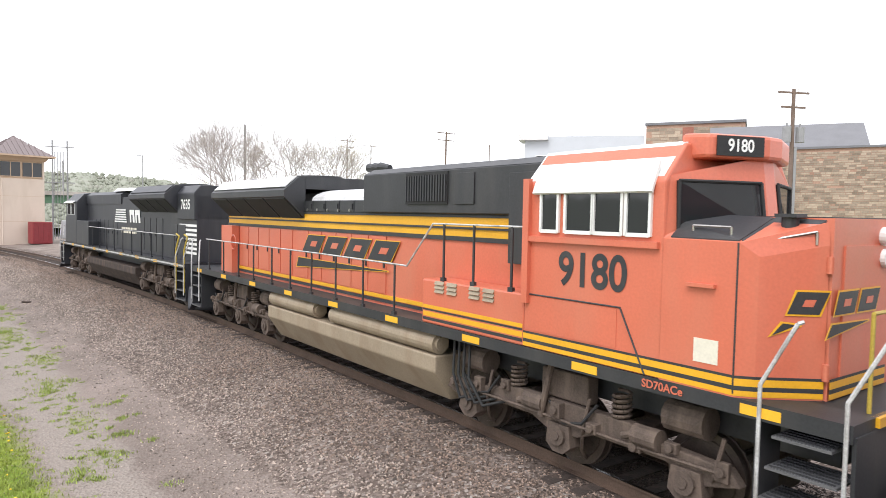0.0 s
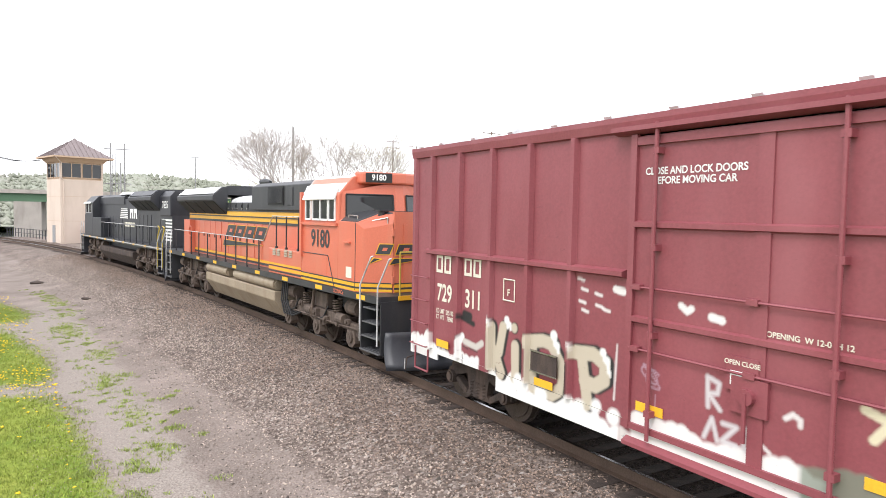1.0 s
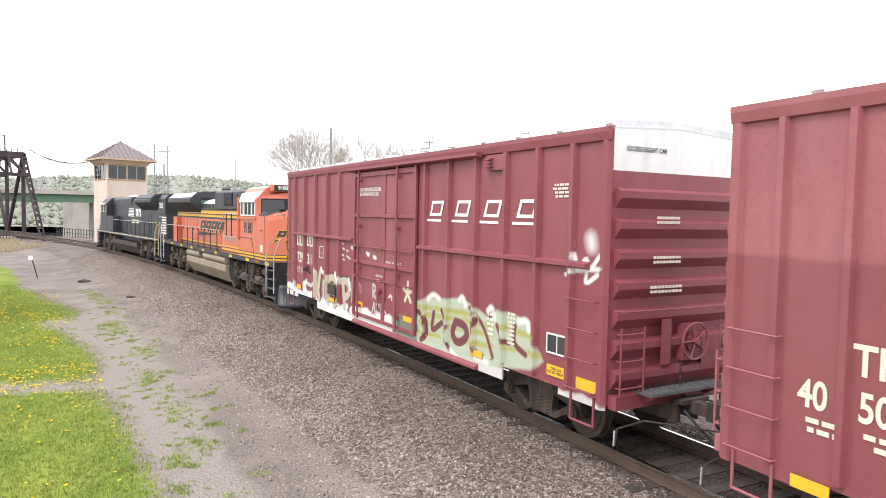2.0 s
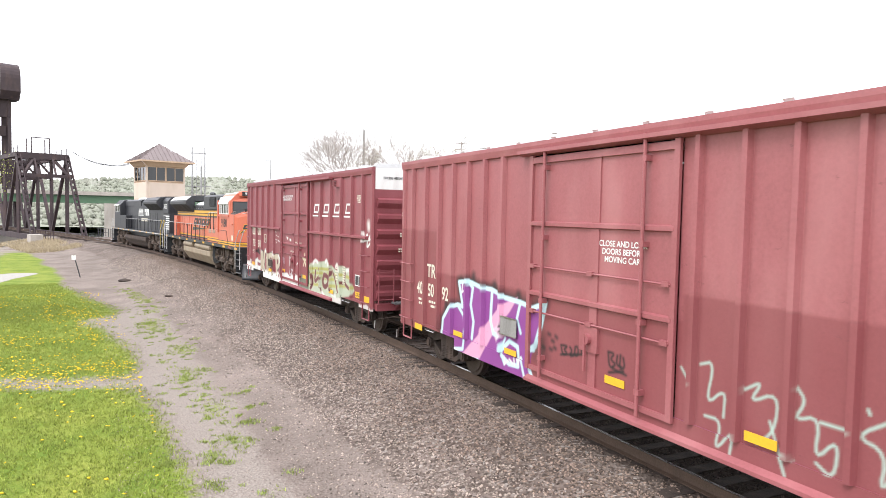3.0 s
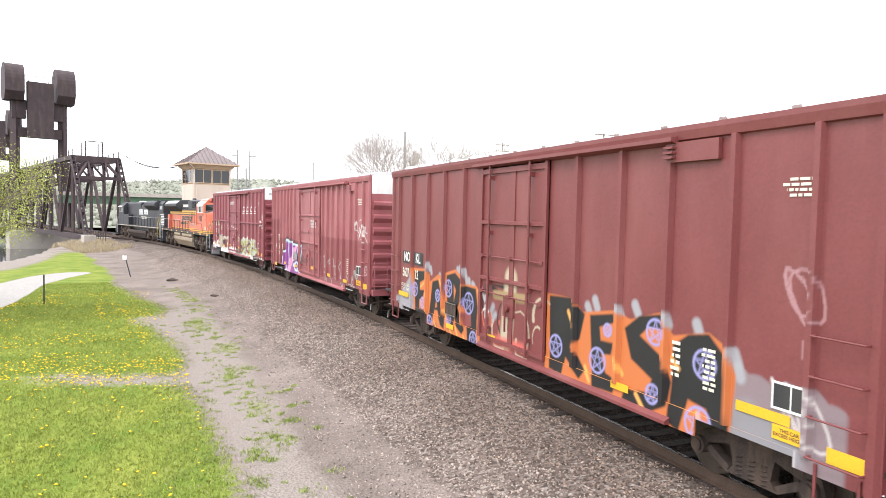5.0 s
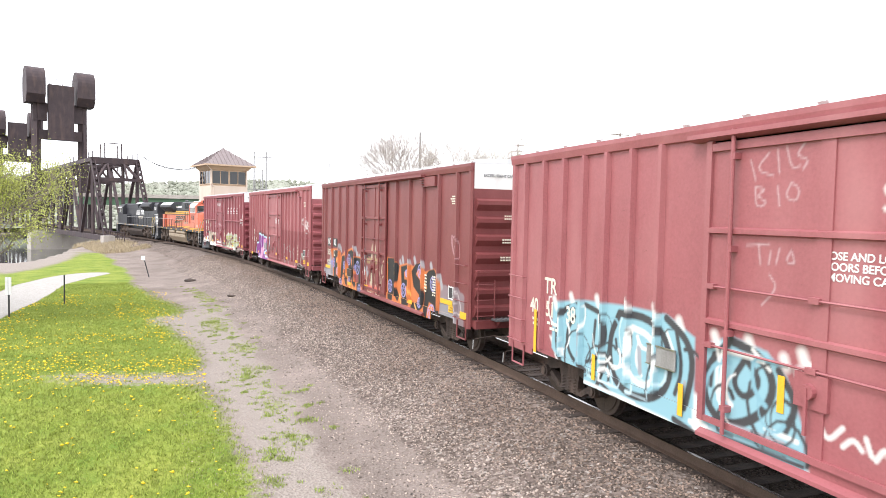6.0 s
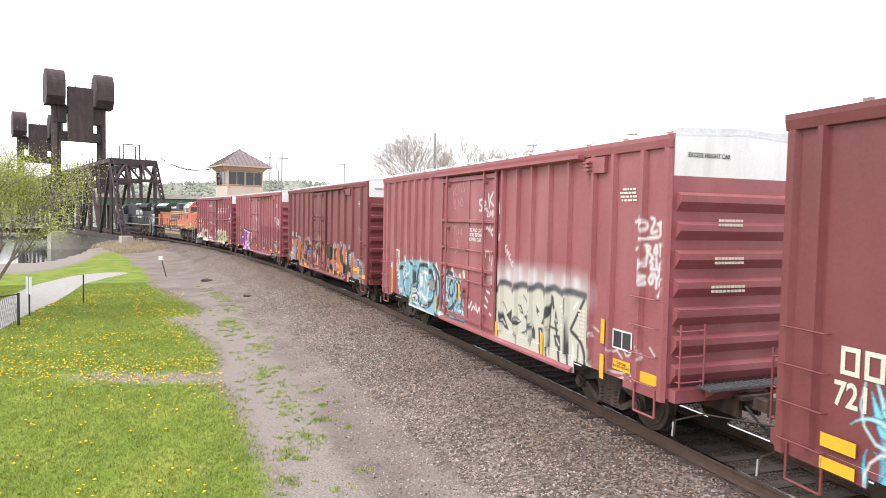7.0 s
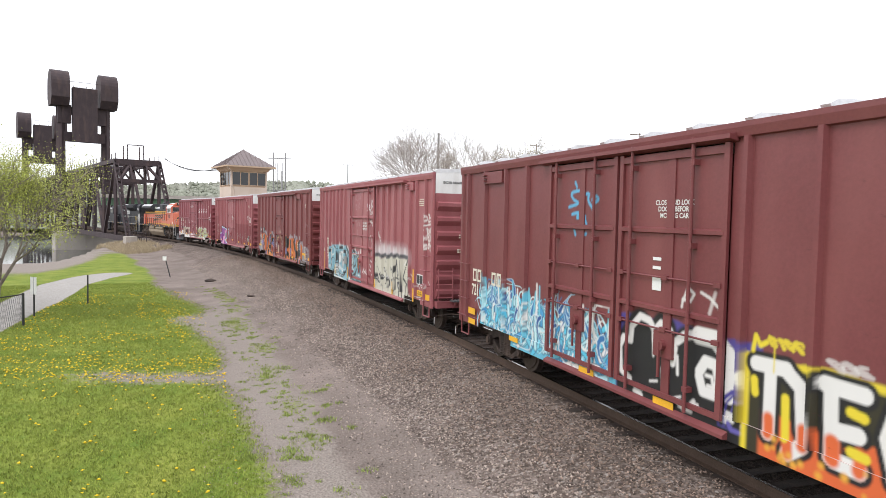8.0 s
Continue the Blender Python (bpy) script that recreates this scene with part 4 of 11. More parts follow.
def platform_end(loco, x, sgn, material):
    """Steps, end sheet, plow and coupler at one end of a locomotive."""
    a, b = sorted((x, x - sgn * 0.95))
    bm = bmesh.new()
    box(bm, a, b, -0.95, 0.95, 1.62, 1.74)
    part("end_platform", bm, material, loco)
    bm = bmesh.new()
    box(bm, min(x, x - sgn * 0.05), max(x, x - sgn * 0.05), -1.0, 1.0, 0.75, 1.62)
    part("end_sheet", bm, material, loco)
    for side in (1, -1):
        y0, y1 = sorted((side * 0.98, side * 1.5))
        for k in range(4):
            z = 0.42 + 0.34 * k
            bm = bmesh.new()
            box(bm, a + 0.06 * k, b - 0.06 * k, y0, y1, z - 0.03, z)
            step = part("step", bm, M["grating"], loco, "perforated metal step")
            for j in range(6):
                yy = y0 + (y1 - y0) * (j + 0.5) / 6
                bm = bmesh.new()
                box(bm, a + 0.06 * k + 0.03, b - 0.06 * k - 0.03, yy - 0.012, yy + 0.012, z, z + 0.012)
                part("tread_bar", bm, M["black"], step)
        for xx in (a, b):
            bm = bmesh.new()
            box(bm, xx - 0.02, xx + 0.02, y0, y1 - 0.04, 0.38, 1.62)
            part("step_side", bm, material, loco)
        for xx in (a + 0.05, b - 0.05):
            bm = bmesh.new()
            pipe(bm, [(xx, side * 1.52, 0.6), (xx, side * 1.52, 1.95), (xx + sgn * 0.30, side * 1.40, 2.62), (xx + sgn * 0.34, side * 1.36, 2.64)], 0.022)
            part("step_rail", bm, M["pale_rail"], loco, "worn white grab rail at the steps")
    bm = bmesh.new()
    cols, rows = 16, 6
    grid = {}
    for face in (0, 1):
        for c in range(cols + 1):
            y = -1.5 + 3.0 * c / cols
            for r in range(rows + 1):
                f = r / rows
                out = 0.52 * (1 - (abs(y) / 1.5) ** 1.7) * (1 - 0.45 * f) + 0.34 * (1 - f) ** 2 + 0.05
                grid[face, c, r] = bm.verts.new((x + sgn * (out - 0.03 * face), y * (1 - 0.10 * f), 0.12 + 0.80 * f))
    for c in range(cols):
        for r in range(rows):
            for face in (0, 1):
                bm.faces.new((grid[face, c, r], grid[face, c + 1, r], grid[face, c + 1, r + 1], grid[face, c, r + 1]))
        for r in (0, rows):
            bm.faces.new((grid[0, c, r], grid[0, c + 1, r], grid[1, c + 1, r], grid[1, c, r]))
    for c in (0, cols):
        for r in range(rows):
            bm.faces.new((grid[0, c, r], grid[0, c, r + 1], grid[1, c, r + 1], grid[1, c, r]))
    part("snow_plow", bm, M["nsblack"], loco, "black curved steel snow plow", smooth=True)
    coupler(loco, x + sgn * 0.85, sgn)
    for k in range(4):
        y = 0.35 + 0.11 * k
        bm = bmesh.new()
        pipe(bm, [(x + sgn * 0.04, y, 1.0), (x + sgn * 0.16, y, 0.75), (x + sgn * 0.14, y + 0.03, 0.42)], 0.022)
        part("air_hose", bm, M["rubber"], loco)


def louvre(loco, x0, x1, z0, z1, y, n, material, frame_material):
    bm = bmesh.new()
    box(bm, x0, x1, y, y + 0.03, z0, z1)
    body = part("grille", bm, frame_material, loco)
    for k in range(n):
        bm = bmesh.new()
        x = x0 + (x1 - x0) * (k + 0.5) / n
        box(bm, x - 0.02, x + 0.02, y + 0.03, y + 0.06, z0 + 0.06, z1 - 0.06)
        part("grille_bar", bm, material, body)


def doors_on_hood(loco, xs, z0, z1, y, material):
    for a, b in zip(xs, xs[1:]):
        bm = bmesh.new()
        box(bm, b + 0.03, a - 0.03, y, y + 0.02, z0, z1)
        d = part("hood_door", bm, material, loco, bevel=0.006)
        bm = bmesh.new()
        box(bm, b + 0.06, b + 0.10, y + 0.02, y + 0.05, (z0 + z1) / 2 - 0.06, (z0 + z1) / 2 + 0.06)
        part("latch", bm, M["black"], d)


def radiator(loco, x0, x1, zt, material, top_material):
    """The flared radiator wings over the rear of a hood."""
    for sgn in (1, -1):
        bm = bmesh.new()
        prism(bm, [(sgn * 0.94, zt), (sgn * 1.12, zt), (sgn * 1.52, zt - 0.34), (sgn * 1.52, zt - 0.50), (sgn * 0.94, zt - 1.06)], "x", x0, x1)
        wing = part("radiator_wing", bm, material, loco, "flared dark radiator wing")
        n = 4
        w = (x1 - x0) / n
        for k in range(n):
            bm = bmesh.new()
            a, b = x0 + k * w + 0.08, x0 + (k + 1) * w - 0.08
            q = [(sgn * 1.49, zt - 0.535), (sgn * 0.98, zt - 1.03)]
            o = 0.02
            vs = [bm.verts.new((a, q[0][0], q[0][1] - o)), bm.verts.new((b, q[0][0], q[0][1] - o)), bm.verts.new((b, q[1][0], q[1][1] - o)), bm.verts.new((a, q[1][0], q[1][1] - o))]
            up = [bm.verts.new(v.co + Vector((0, 0, 0.03))) for v in vs]
            bm.faces.new(vs)
            bm.faces.new(up[::-1])
            for i in range(4):
                bm.faces.new((vs[i], vs[(i + 1) % 4], up[(i + 1) % 4], up[i]))
            part("intake_screen", bm, M["rubber"], wing, "dark intake screen")
        # a paler top_material puts sunlight on the slope into its colour
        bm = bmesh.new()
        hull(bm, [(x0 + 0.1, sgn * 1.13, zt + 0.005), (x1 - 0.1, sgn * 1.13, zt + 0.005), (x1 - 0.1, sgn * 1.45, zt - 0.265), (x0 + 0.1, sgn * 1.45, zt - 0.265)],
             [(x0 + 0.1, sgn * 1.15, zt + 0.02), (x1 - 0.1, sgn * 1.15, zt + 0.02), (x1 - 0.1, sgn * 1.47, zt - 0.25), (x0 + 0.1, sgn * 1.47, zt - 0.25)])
        part("wing_top", bm, top_material, wing, "sloping wing top")
    bm = bmesh.new()
    box(bm, x0, x1, -0.95, 0.95, zt - 0.3, zt + 0.02)
    part("radiator_roof", bm, material, loco)
    for k in range(3):
        x = x0 + (x1 - x0) * (0.2 + 0.3 * k)
        bm = bmesh.new()
        rod(bm, (x, 0, zt), (x, 0, zt + 0.10), 0.62, 20)
        part("roof_fan", bm, M["black"], loco)


def common_gear(loco, centre, tank0, tank1, sill0, sill1, tank_mat, sill_mat):
    bm = bmesh.new()
    box(bm, sill0, sill1, -1.5, 1.5, 1.56, 1.74)
    box(bm, sill0 + 0.4, sill1 - 0.4, -0.75, 0.75, 1.05, 1.56)
    part("underframe", bm, sill_mat, loco, "grey side sill and walkway")
    bm = bmesh.new()
    prism(bm, [(-1.42, 1.16), (-1.42, 0.86), (-1.05, 0.32), (1.05, 0.32), (1.42, 0.86), (1.42, 1.16)], "x", tank0, tank1)
    part("fuel_tank", bm, tank_mat, loco, "dusty fuel tank with chamfered sides", bevel=0.03)
    for x in (centre - 6.6, centre + 6.6):
        loco_truck(loco, x)
    for k in range(9):
        x = sill0 + 0.9 + k * (sill1 - sill0 - 1.8) / 8
        for sgn in (1, -1):
            bm = bmesh.new()
            a, b = sorted((sgn * 1.50, sgn * 1.506))
            box(bm, x - 0.22, x + 0.22, a, b, 1.59, 1.70)
            part("reflector", bm, M["yellow"], loco)


def orange_locomotive():
    L = tagged(new("road_locomotive"), "orange and dark grey diesel locomotive with yellow stripes, running backwards", "locomotive", "locomotives of the train")
    common_gear(L, -0.4, -4.2, 3.45, -11.0, 10.1, M["tank"], M["black"])
    # air reservoirs over the tank
    for sgn in (1, -1):
        for a, b in ((0.65, 3.3), (-4.15, -0.15)):
            bm = bmesh.new()
            rod(bm, (a, sgn * 1.27, 1.36), (b, sgn * 1.27, 1.36), 0.19, 18)
            rod(bm, (a - 0.06, sgn * 1.27, 1.36), (b + 0.06, sgn * 1.27, 1.36), 0.13, 14)
            part("air_reservoir", bm, M["tank"], L, "tan cylindrical air tank", smooth=False)
    # long hood: body, belt and dark upper works
    bm = bmesh.new()
    box(bm, -6.5, 7.9, -0.95, 0.95, 1.74, 3.36)
    part("lower_hood", bm, M["orange"], L)
    for z0, z1, mt, d in ((1.80, 1.86, "black", 0.026), (1.88, 1.96, "stripe", 0.026), (3.28, 3.62, "stripe", 0.008), (3.20, 3.28, "black", 0.03), (3.41, 3.45, "black", 0.034), (3.62, 3.66, "black", 0.03)):
        for sgn in (1, -1):
            bm = bmesh.new()
            a, b = sorted((sgn * 0.95, sgn * (0.95 + d)))
            box(bm, -6.45, 7.88, a, b, z0, z1)
            part("paint_band", bm, M[mt], L)
    bm = bmesh.new()
    box(bm, -6.5, 7.9, -0.95, 0.95, 3.36, 3.95)
    part("upper_hood", bm, M["black"], L, "dark grey upper hood")
    for sgn in (1, -1):
        doors_on_hood(L, (7.7, 6.9, 6.1, 5.3, 4.5, 3.7, 2.9), 1.98, 3.18, 0.95 if sgn > 0 else -0.97, M["orange"])
        doors_on_hood(L, (2.7, 1.95, 1.2, 0.45, -0.3, -1.05, -1.8), 1.98, 3.18, 0.95 if sgn > 0 else -0.97, M["orange"])
        doors_on_hood(L, (2.4, 1.7, 1.0, 0.3, -0.4, -1.1), 3.68, 3.94, 0.95 if sgn > 0 else -0.97, M["black"])
    bm = bmesh.new()
    n = 12
    prism(bm, [(0.86 * math.cos(a), 3.95 + 0.3 * math.sin(a)) for a in np.linspace(0, math.pi, n)], "x", -0.95, 2.0)
    part("engine_roof", bm, M["roof"], L, "silver rounded engine roof", smooth=False)
    bm = bmesh.new()
    box(bm, -6.5, -0.95, -1.05, 1.05, 3.68, 4.48)
    prism(bm, [(-1.05, 4.48), (-0.8, 4.6), (0.8, 4.6), (1.05, 4.48)], "x", -6.5, -0.95)
    part("blower_house", bm, M["black"], L, "tall dark grey electrical and blower housing", bevel=0.02)
    for sgn in (1, -1):
        y = 1.05 if sgn > 0 else -1.11
        louvre(L, -4.0, -2.65, 3.85, 4.45, y, 16, M["black"], M["rubber"])
        for x0, x1, z0, z1 in ((-4.75, -4.2, 3.85, 4.4), (-6.3, -5.65, 2.9, 4.35)):
            bm = bmesh.new()
            box(bm, x0, x1, y, y + 0.025, z0, z1)
            part("access_door", bm, M["black"], L, bevel=0.006)
    bm = bmesh.new()
    for k in range(3):
        rod(bm, (-0.9 + 0.25 * k, 0.35, 4.68), (-0.5 + 0.25 * k, 0.35, 4.72), 0.07, 10, 0.11)
    rod(bm, (-0.9, 0.35, 4.58), (-0.2, 0.35, 4.62), 0.05, 8)
    part("air_horn", bm, M["black"], L, "cluster of air horns")
    for k in range(5):
        bm = bmesh.new()
        x = 2.0 + k * 0.0 - 0.55 * k
        rod(bm, (x, 0.92, 3.72), (x, 0.99, 3.72), 0.035, 8)
        part("lifting_lug", bm, M["steel"], L)
    # wing tops in the pale roof colour, which stands for sun on them
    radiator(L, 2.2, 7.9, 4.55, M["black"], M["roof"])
    # rear cabinet with an open red rack
    bm = bmesh.new()
    box(bm, 6.9, 7.88, 0.97, 1.2, 1.74, 3.2)
    part("rear_cabinet", bm, M["orange"], L)
    bm = bmesh.new()
    ring = [(7.0 - 0.1 + 0.22 * math.cos(a) - 0.2, 1.22, 2.7 + 0.22 * math.sin(a)) for a in np.linspace(0, 6.283, 17)]
    pipe(bm, ring, 0.018)
    part("brake_wheel", bm, M["orange"], L)
    # walkway cabinets with louvres
    for sgn in (1, -1):
        a, b = sorted((sgn * 0.97, sgn * 1.5))
        bm = bmesh.new()
        box(bm, -6.5, -3.88, a, b, 1.74, 2.52)
        cab = part("side_cabinet", bm, M["orange"], L, "faded orange walkway cabinet", bevel=0.03)
        if sgn > 0:
            for z0, z1, mt in ((1.80, 1.85, "black"), (1.87, 1.95, "stripe"), (1.97, 2.0, "black"), (2.01, 2.07, "stripe")):
                bm = bmesh.new()
                box(bm, -6.48, -3.92, 1.5, 1.504, z0, z1)
                part("paint_band", bm, M[mt], cab)
            for x in (-4.4, -4.75, -5.35, -5.7):
                for k in range(3):
                    bm = bmesh.new()
                    prism(bm, [(1.5, 2.33 + 0.07 * k), (1.53, 2.31 + 0.07 * k), (1.5, 2.37 + 0.07 * k)], "x", x - 0.13, x + 0.13)
                    part("louvre", bm, M["tank"], cab)
    # cab
    bm = bmesh.new()
    prism(bm, [(-1.5, 1.74), (1.5, 1.74), (1.5, 4.12), (1.1, 4.58), (0.4, 4.68), (-0.4, 4.68), (-1.1, 4.58), (-1.5, 4.12)], "x", -8.85, -6.5)
    cab = part("cab", bm, M["orange"], L, "orange wide cab", bevel=0.03)
    # windshield face, wedge shaped in plan
    bm = bmesh.new()
    hull(bm, [(-8.85, -1.48, 3.2), (-9.45, -0.12, 3.2), (-9.45, 0.12, 3.2), (-8.85, 1.48, 3.2)], [(-8.85, -1.40, 4.18), (-9.28, -0.12, 4.45), (-9.28, 0.12, 4.45), (-8.85, 1.40, 4.18)])
    part("windshield_face", bm, M["orange"], cab)
    bm = bmesh.new()
    prism(bm, [(-1.46, 4.17), (-1.08, 4.60), (-0.4, 4.70), (0.4, 4.70), (1.08, 4.60), (1.46, 4.17), (1.44, 4.13), (1.05, 4.56), (0, 4.66), (-1.05, 4.56), (-1.44, 4.13)], "x", -8.8, -6.5)
    part("cab_roof", bm, M["white"], cab, "white cab roof")
    bm = bmesh.new()
    hull(bm, [(-8.7, -1.0, 4.40), (-9.07, -0.97, 4.40), (-9.38, -0.15, 4.40), (-9.38, 0.15, 4.40), (-9.07, 0.97, 4.40), (-8.7, 1.0, 4.40)], [(-8.7, -1.0, 4.72), (-9.07, -0.97, 4.70), (-9.38, -0.15, 4.70), (-9.38, 0.15, 4.70), (-9.07, 0.97, 4.70), (-8.7, 1.0, 4.72)])
    part("number_box", bm, M["orange"], cab, bevel=0.05)
    # windshields lie on the wedge faces
    for y0, y1 in ((0.2, 1.33), (-1.33, -0.2)):
        bm = bmesh.new()
        def face_x(y, z):
            f = (abs(y) - 0.12) / 1.36
            return -9.45 + 0.60 * f + 0.17 * (z - 3.2) / 1.25 * (1 - f)
        za, zb = 3.52, 4.12
        ring = [(face_x(y, z) - 0.012, y, z) for y, z in ((y0, za), (y1, za), (y1, zb), (y0, zb))]
        hull(bm, [(x + 0.03, y, z) for x, y, z in ring], ring)
        pane = part("windshield", bm, M["glass"], cab, "dark windshield")
        bm = bmesh.new()
        pipe(bm, [(x - 0.01, y, z) for x, y, z in ring + ring[:1]], 0.022)
        part("window_seal", bm, M["rubber"], pane)
    # side windows under a white shade
    for sgn in (1, -1):
        for x0, x1 in ((-7.15, -6.84), (-7.76, -7.30), (-8.24, -7.80), (-8.66, -8.32)):
            a, b = sorted((sgn * 1.5, sgn * 1.512))
            bm = bmesh.new()
            box(bm, x0, x1, a, b, 3.47, 4.02)
            w = part("side_window", bm, M["glass"], cab, "dark sliding side window")
            for q in ((x0 - 0.03, x0 + 0.01, 3.44, 4.04), (x1 - 0.01, x1 + 0.03, 3.44, 4.04), (x0, x1, 3.43, 3.48), (x0, x1, 4.0, 4.05)):
                bm = bmesh.new()
                a2, b2 = sorted((sgn * 1.5, sgn * 1.54))
                box(bm, q[0], q[1], a2, b2, q[2], q[3])
                part("window_frame", bm, M["white"], w)
        bm = bmesh.new()
        a, b = sgn * 1.50, sgn * 1.66
        prism(bm, [(sgn * 1.40, 4.34), (sgn * 1.43, 4.37), (sgn * 1.58, 3.99), (sgn * 1.55, 3.97)], "x", -8.72, -6.70)
        part("sun_shade", bm, M["white"], cab, "white sheet metal sun shade")
        bm = bmesh.new()
        box(bm, -8.8, -6.55, min(sgn * 1.5, sgn * 1.56), max(sgn * 1.5, sgn * 1.56), 3.30, 3.38)
        part("arm_rest", bm, M["orange"], cab)
        bm = bmesh.new()
        box(bm, -6.62, -6.5, min(sgn * 1.5, sgn * 1.57), max(sgn * 1.5, sgn * 1.57), 2.4, 4.2)
        part("cab_corner", bm, M["orange"], cab)
    # nose
    bm = bmesh.new()
    box(bm, -10.45, -8.9, -0.8, 0.8, 1.74, 3.70)
    edge = ((-8.85, 1.5, 3.43), (-9.80, 1.5, 3.42), (-9.96, 1.37, 3.27), (-10.42, 0.82, 3.41), (-10.40, 0.78, 3.66), (-9.25, 0.78, 3.70), (-8.85, 1.30, 3.60))
    for sgn in (1, -1):
        hi = [bm.verts.new((x, sgn * y, z)) for x, y, z in edge]
        lo = [bm.verts.new((x, sgn * y, 1.74)) for x, y, z in edge[:4]] + [bm.verts.new((-8.85, sgn * 0.78, 1.74))]
        for k in range(3):
            bm.faces.new((lo[k], lo[k + 1], hi[k + 1], hi[k]))
        bm.faces.new((hi[0], hi[1], hi[5], hi[6]))
        bm.faces.new((hi[1], hi[4], hi[5]))
        bm.faces.new((hi[1], hi[2], hi[3], hi[4]))
        bm.faces.new(lo)
    nose = part("nose", bm, M["orange"], L, "short wide orange nose")
    for sgn in (1, -1):
        for ring in (((-8.93, 1.47, 3.445), (-9.78, 1.47, 3.435), (-9.80, 0.80, 3.685), (-9.28, 0.80, 3.71), (-8.93, 1.24, 3.62)), ((-9.80, 1.46, 3.44), (-9.95, 1.34, 3.30), (-10.39, 0.84, 3.43), (-10.37, 0.80, 3.665), (-9.82, 0.80, 3.69))):
            bm = bmesh.new()
            hull(bm, [(x, sgn * y, z - 0.03) for x, y, z in ring], [(x, sgn * y, z + 0.012) for x, y, z in ring])
            part("nose_top", bm, M["black"], nose, "dark grey anti-glare panel")
        for a, b in (((-9.15, 1.36, 3.50), (-9.62, 1.36, 3.49)), ((-10.02, 1.22, 3.37), (-10.33, 0.92, 3.46))):
            bm = bmesh.new()
            pipe(bm, [(a[0], sgn * a[1], a[2] - 0.05), (a[0], sgn * a[1], a[2] + 0.09), (b[0], sgn * b[1], b[2] + 0.09), (b[0], sgn * b[1], b[2] - 0.05)], 0.016)
            part("grab_rail", bm, M["steel"], nose)
        bm = bmesh.new()
        for z in (2.05, 3.20):
            rod(bm, (-10.44, sgn * 0.83, z - 0.09), (-10.44, sgn * 0.83, z + 0.09), 0.035, 8)
        part("door_hinge", bm, M["orange"], nose)
    bm = bmesh.new()
    box(bm, -10.40, -9.25, -0.74, 0.74, 3.69, 3.712)
    part("nose_top", bm, M["black"], nose, "dark grey anti-glare panel")
    bm = bmesh.new()
    rod(bm, (-10.05, 0.93, 3.5), (-10.05, 0.93, 3.72), 0.09, 12)
    box(bm, -10.17, -9.93, 0.81, 1.05, 3.70, 3.74)
    part("sand_filler", bm, M["black"], nose)
    for dz in (3.25, 3.50):
        bm = bmesh.new()
        rod(bm, (-10.44, -0.45, dz), (-10.52, -0.45, dz), 0.11, 16)
        part("headlight", bm, M["white"], nose, "round headlight")
    bm = bmesh.new()
    box(bm, -10.47, -10.44, -0.62, 0.55, 1.8, 3.4)
    part("nose_door", bm, M["orange"], nose)
    # stripes along cab and nose sides
    for z0, z1, mt in ((1.76, 1.82, "stripe"), (1.82, 1.87, "black"), (1.87, 1.95, "stripe"), (1.95, 1.98, "black")):
        bm = bmesh.new()
        box(bm, -9.80, -6.5, 1.5, 1.505, z0, z1)
        part("paint_band", bm, M[mt], L)
        bm = bmesh.new()
        hull(bm, [(-9.80, 1.5, z0), (-9.96, 1.37, z0), (-10.42, 0.82, z0), (-10.425, 0.828, z0), (-9.964, 1.377, z0), (-9.80, 1.507, z0)], [(-9.80, 1.5, z1), (-9.96, 1.37, z1), (-10.42, 0.82, z1), (-10.425, 0.828, z1), (-9.964, 1.377, z1), (-9.80, 1.507, z1)])
        part("paint_band", bm, M[mt], L)
        bm = bmesh.new()
        box(bm, -10.478, -10.472, -0.62, 0.80, z0, z1)
        part("paint_band", bm, M[mt], L)
    # battery door and panel seams on the cab side
    bm = bmesh.new()
    box(bm, -8.2, -6.55, 1.5, 1.508, 2.0, 2.5)
    part("battery_door", bm, M["orange"], L)
    bm = bmesh.new()
    pipe(bm, [(-6.52, 1.507, 2.53), (-8.25, 1.507, 2.53), (-8.65, 1.507, 1.75)], 0.012)
    part("panel_seam", bm, M["black"], L)
    bm = bmesh.new()
    pipe(bm, [(-9.79, 1.503, 1.78), (-9.79, 1.503, 3.42)], 0.011)
    part("panel_seam", bm, M["black"], L)
    bm = bmesh.new()
    box(bm, -9.6, -9.3, 1.5, 1.506, 2.05, 2.32)
    part("sticker", bm, M["cream"], L, "pale notice sticker")
    bm = bmesh.new()
    box(bm, -9.55, -9.2, 1.5, 1.56, 2.90, 2.94)
    part("hinge", bm, M["orange"], L)
    lettering("road_number", "9180", -7.76, 2.93, 1.508, 0.64, M["black"], L, "dark grey road number", squeeze=0.92)
    lettering("model_plate", "SD70ACe", -8.9, 1.65, 1.51, 0.14, M["orange"], L)
    sign = pose(-9.232, 0.566, 4.555, 90, 0, -110.7)
    bm = bmesh.new()
    box(bm, -0.34, 0.34, -0.12, 0.12, 0.0, 0.012, sign)
    part("number_panel", bm, M["rubber"], L)
    lettering("number_sign", "9180", 0, 0, 0, 0.21, M["white"], L, m=sign @ Matrix.Translation((0, 0, 0.016)), squeeze=0.9)
    logo_blocks(L, -2.17, 2.24, 2.67, 3.09, 0.985, 0.34, M["black"], M["stripe"])
    # the same mark wrapped round the angled nose
    m = Matrix.Translation((-9.96, 1.37, 0)) @ Matrix.Rotation(math.atan2(-0.55, -0.46) - math.pi, 4, "Z")
    logo_blocks(L, -0.70, -0.30, 2.67, 2.91, 0.006, 0.10, M["black"], M["stripe"], m, 1, False)
    m = Matrix.Translation((-10.476, 0.80, 0)) @ Matrix.Rotation(math.radians(90), 4, "Z")
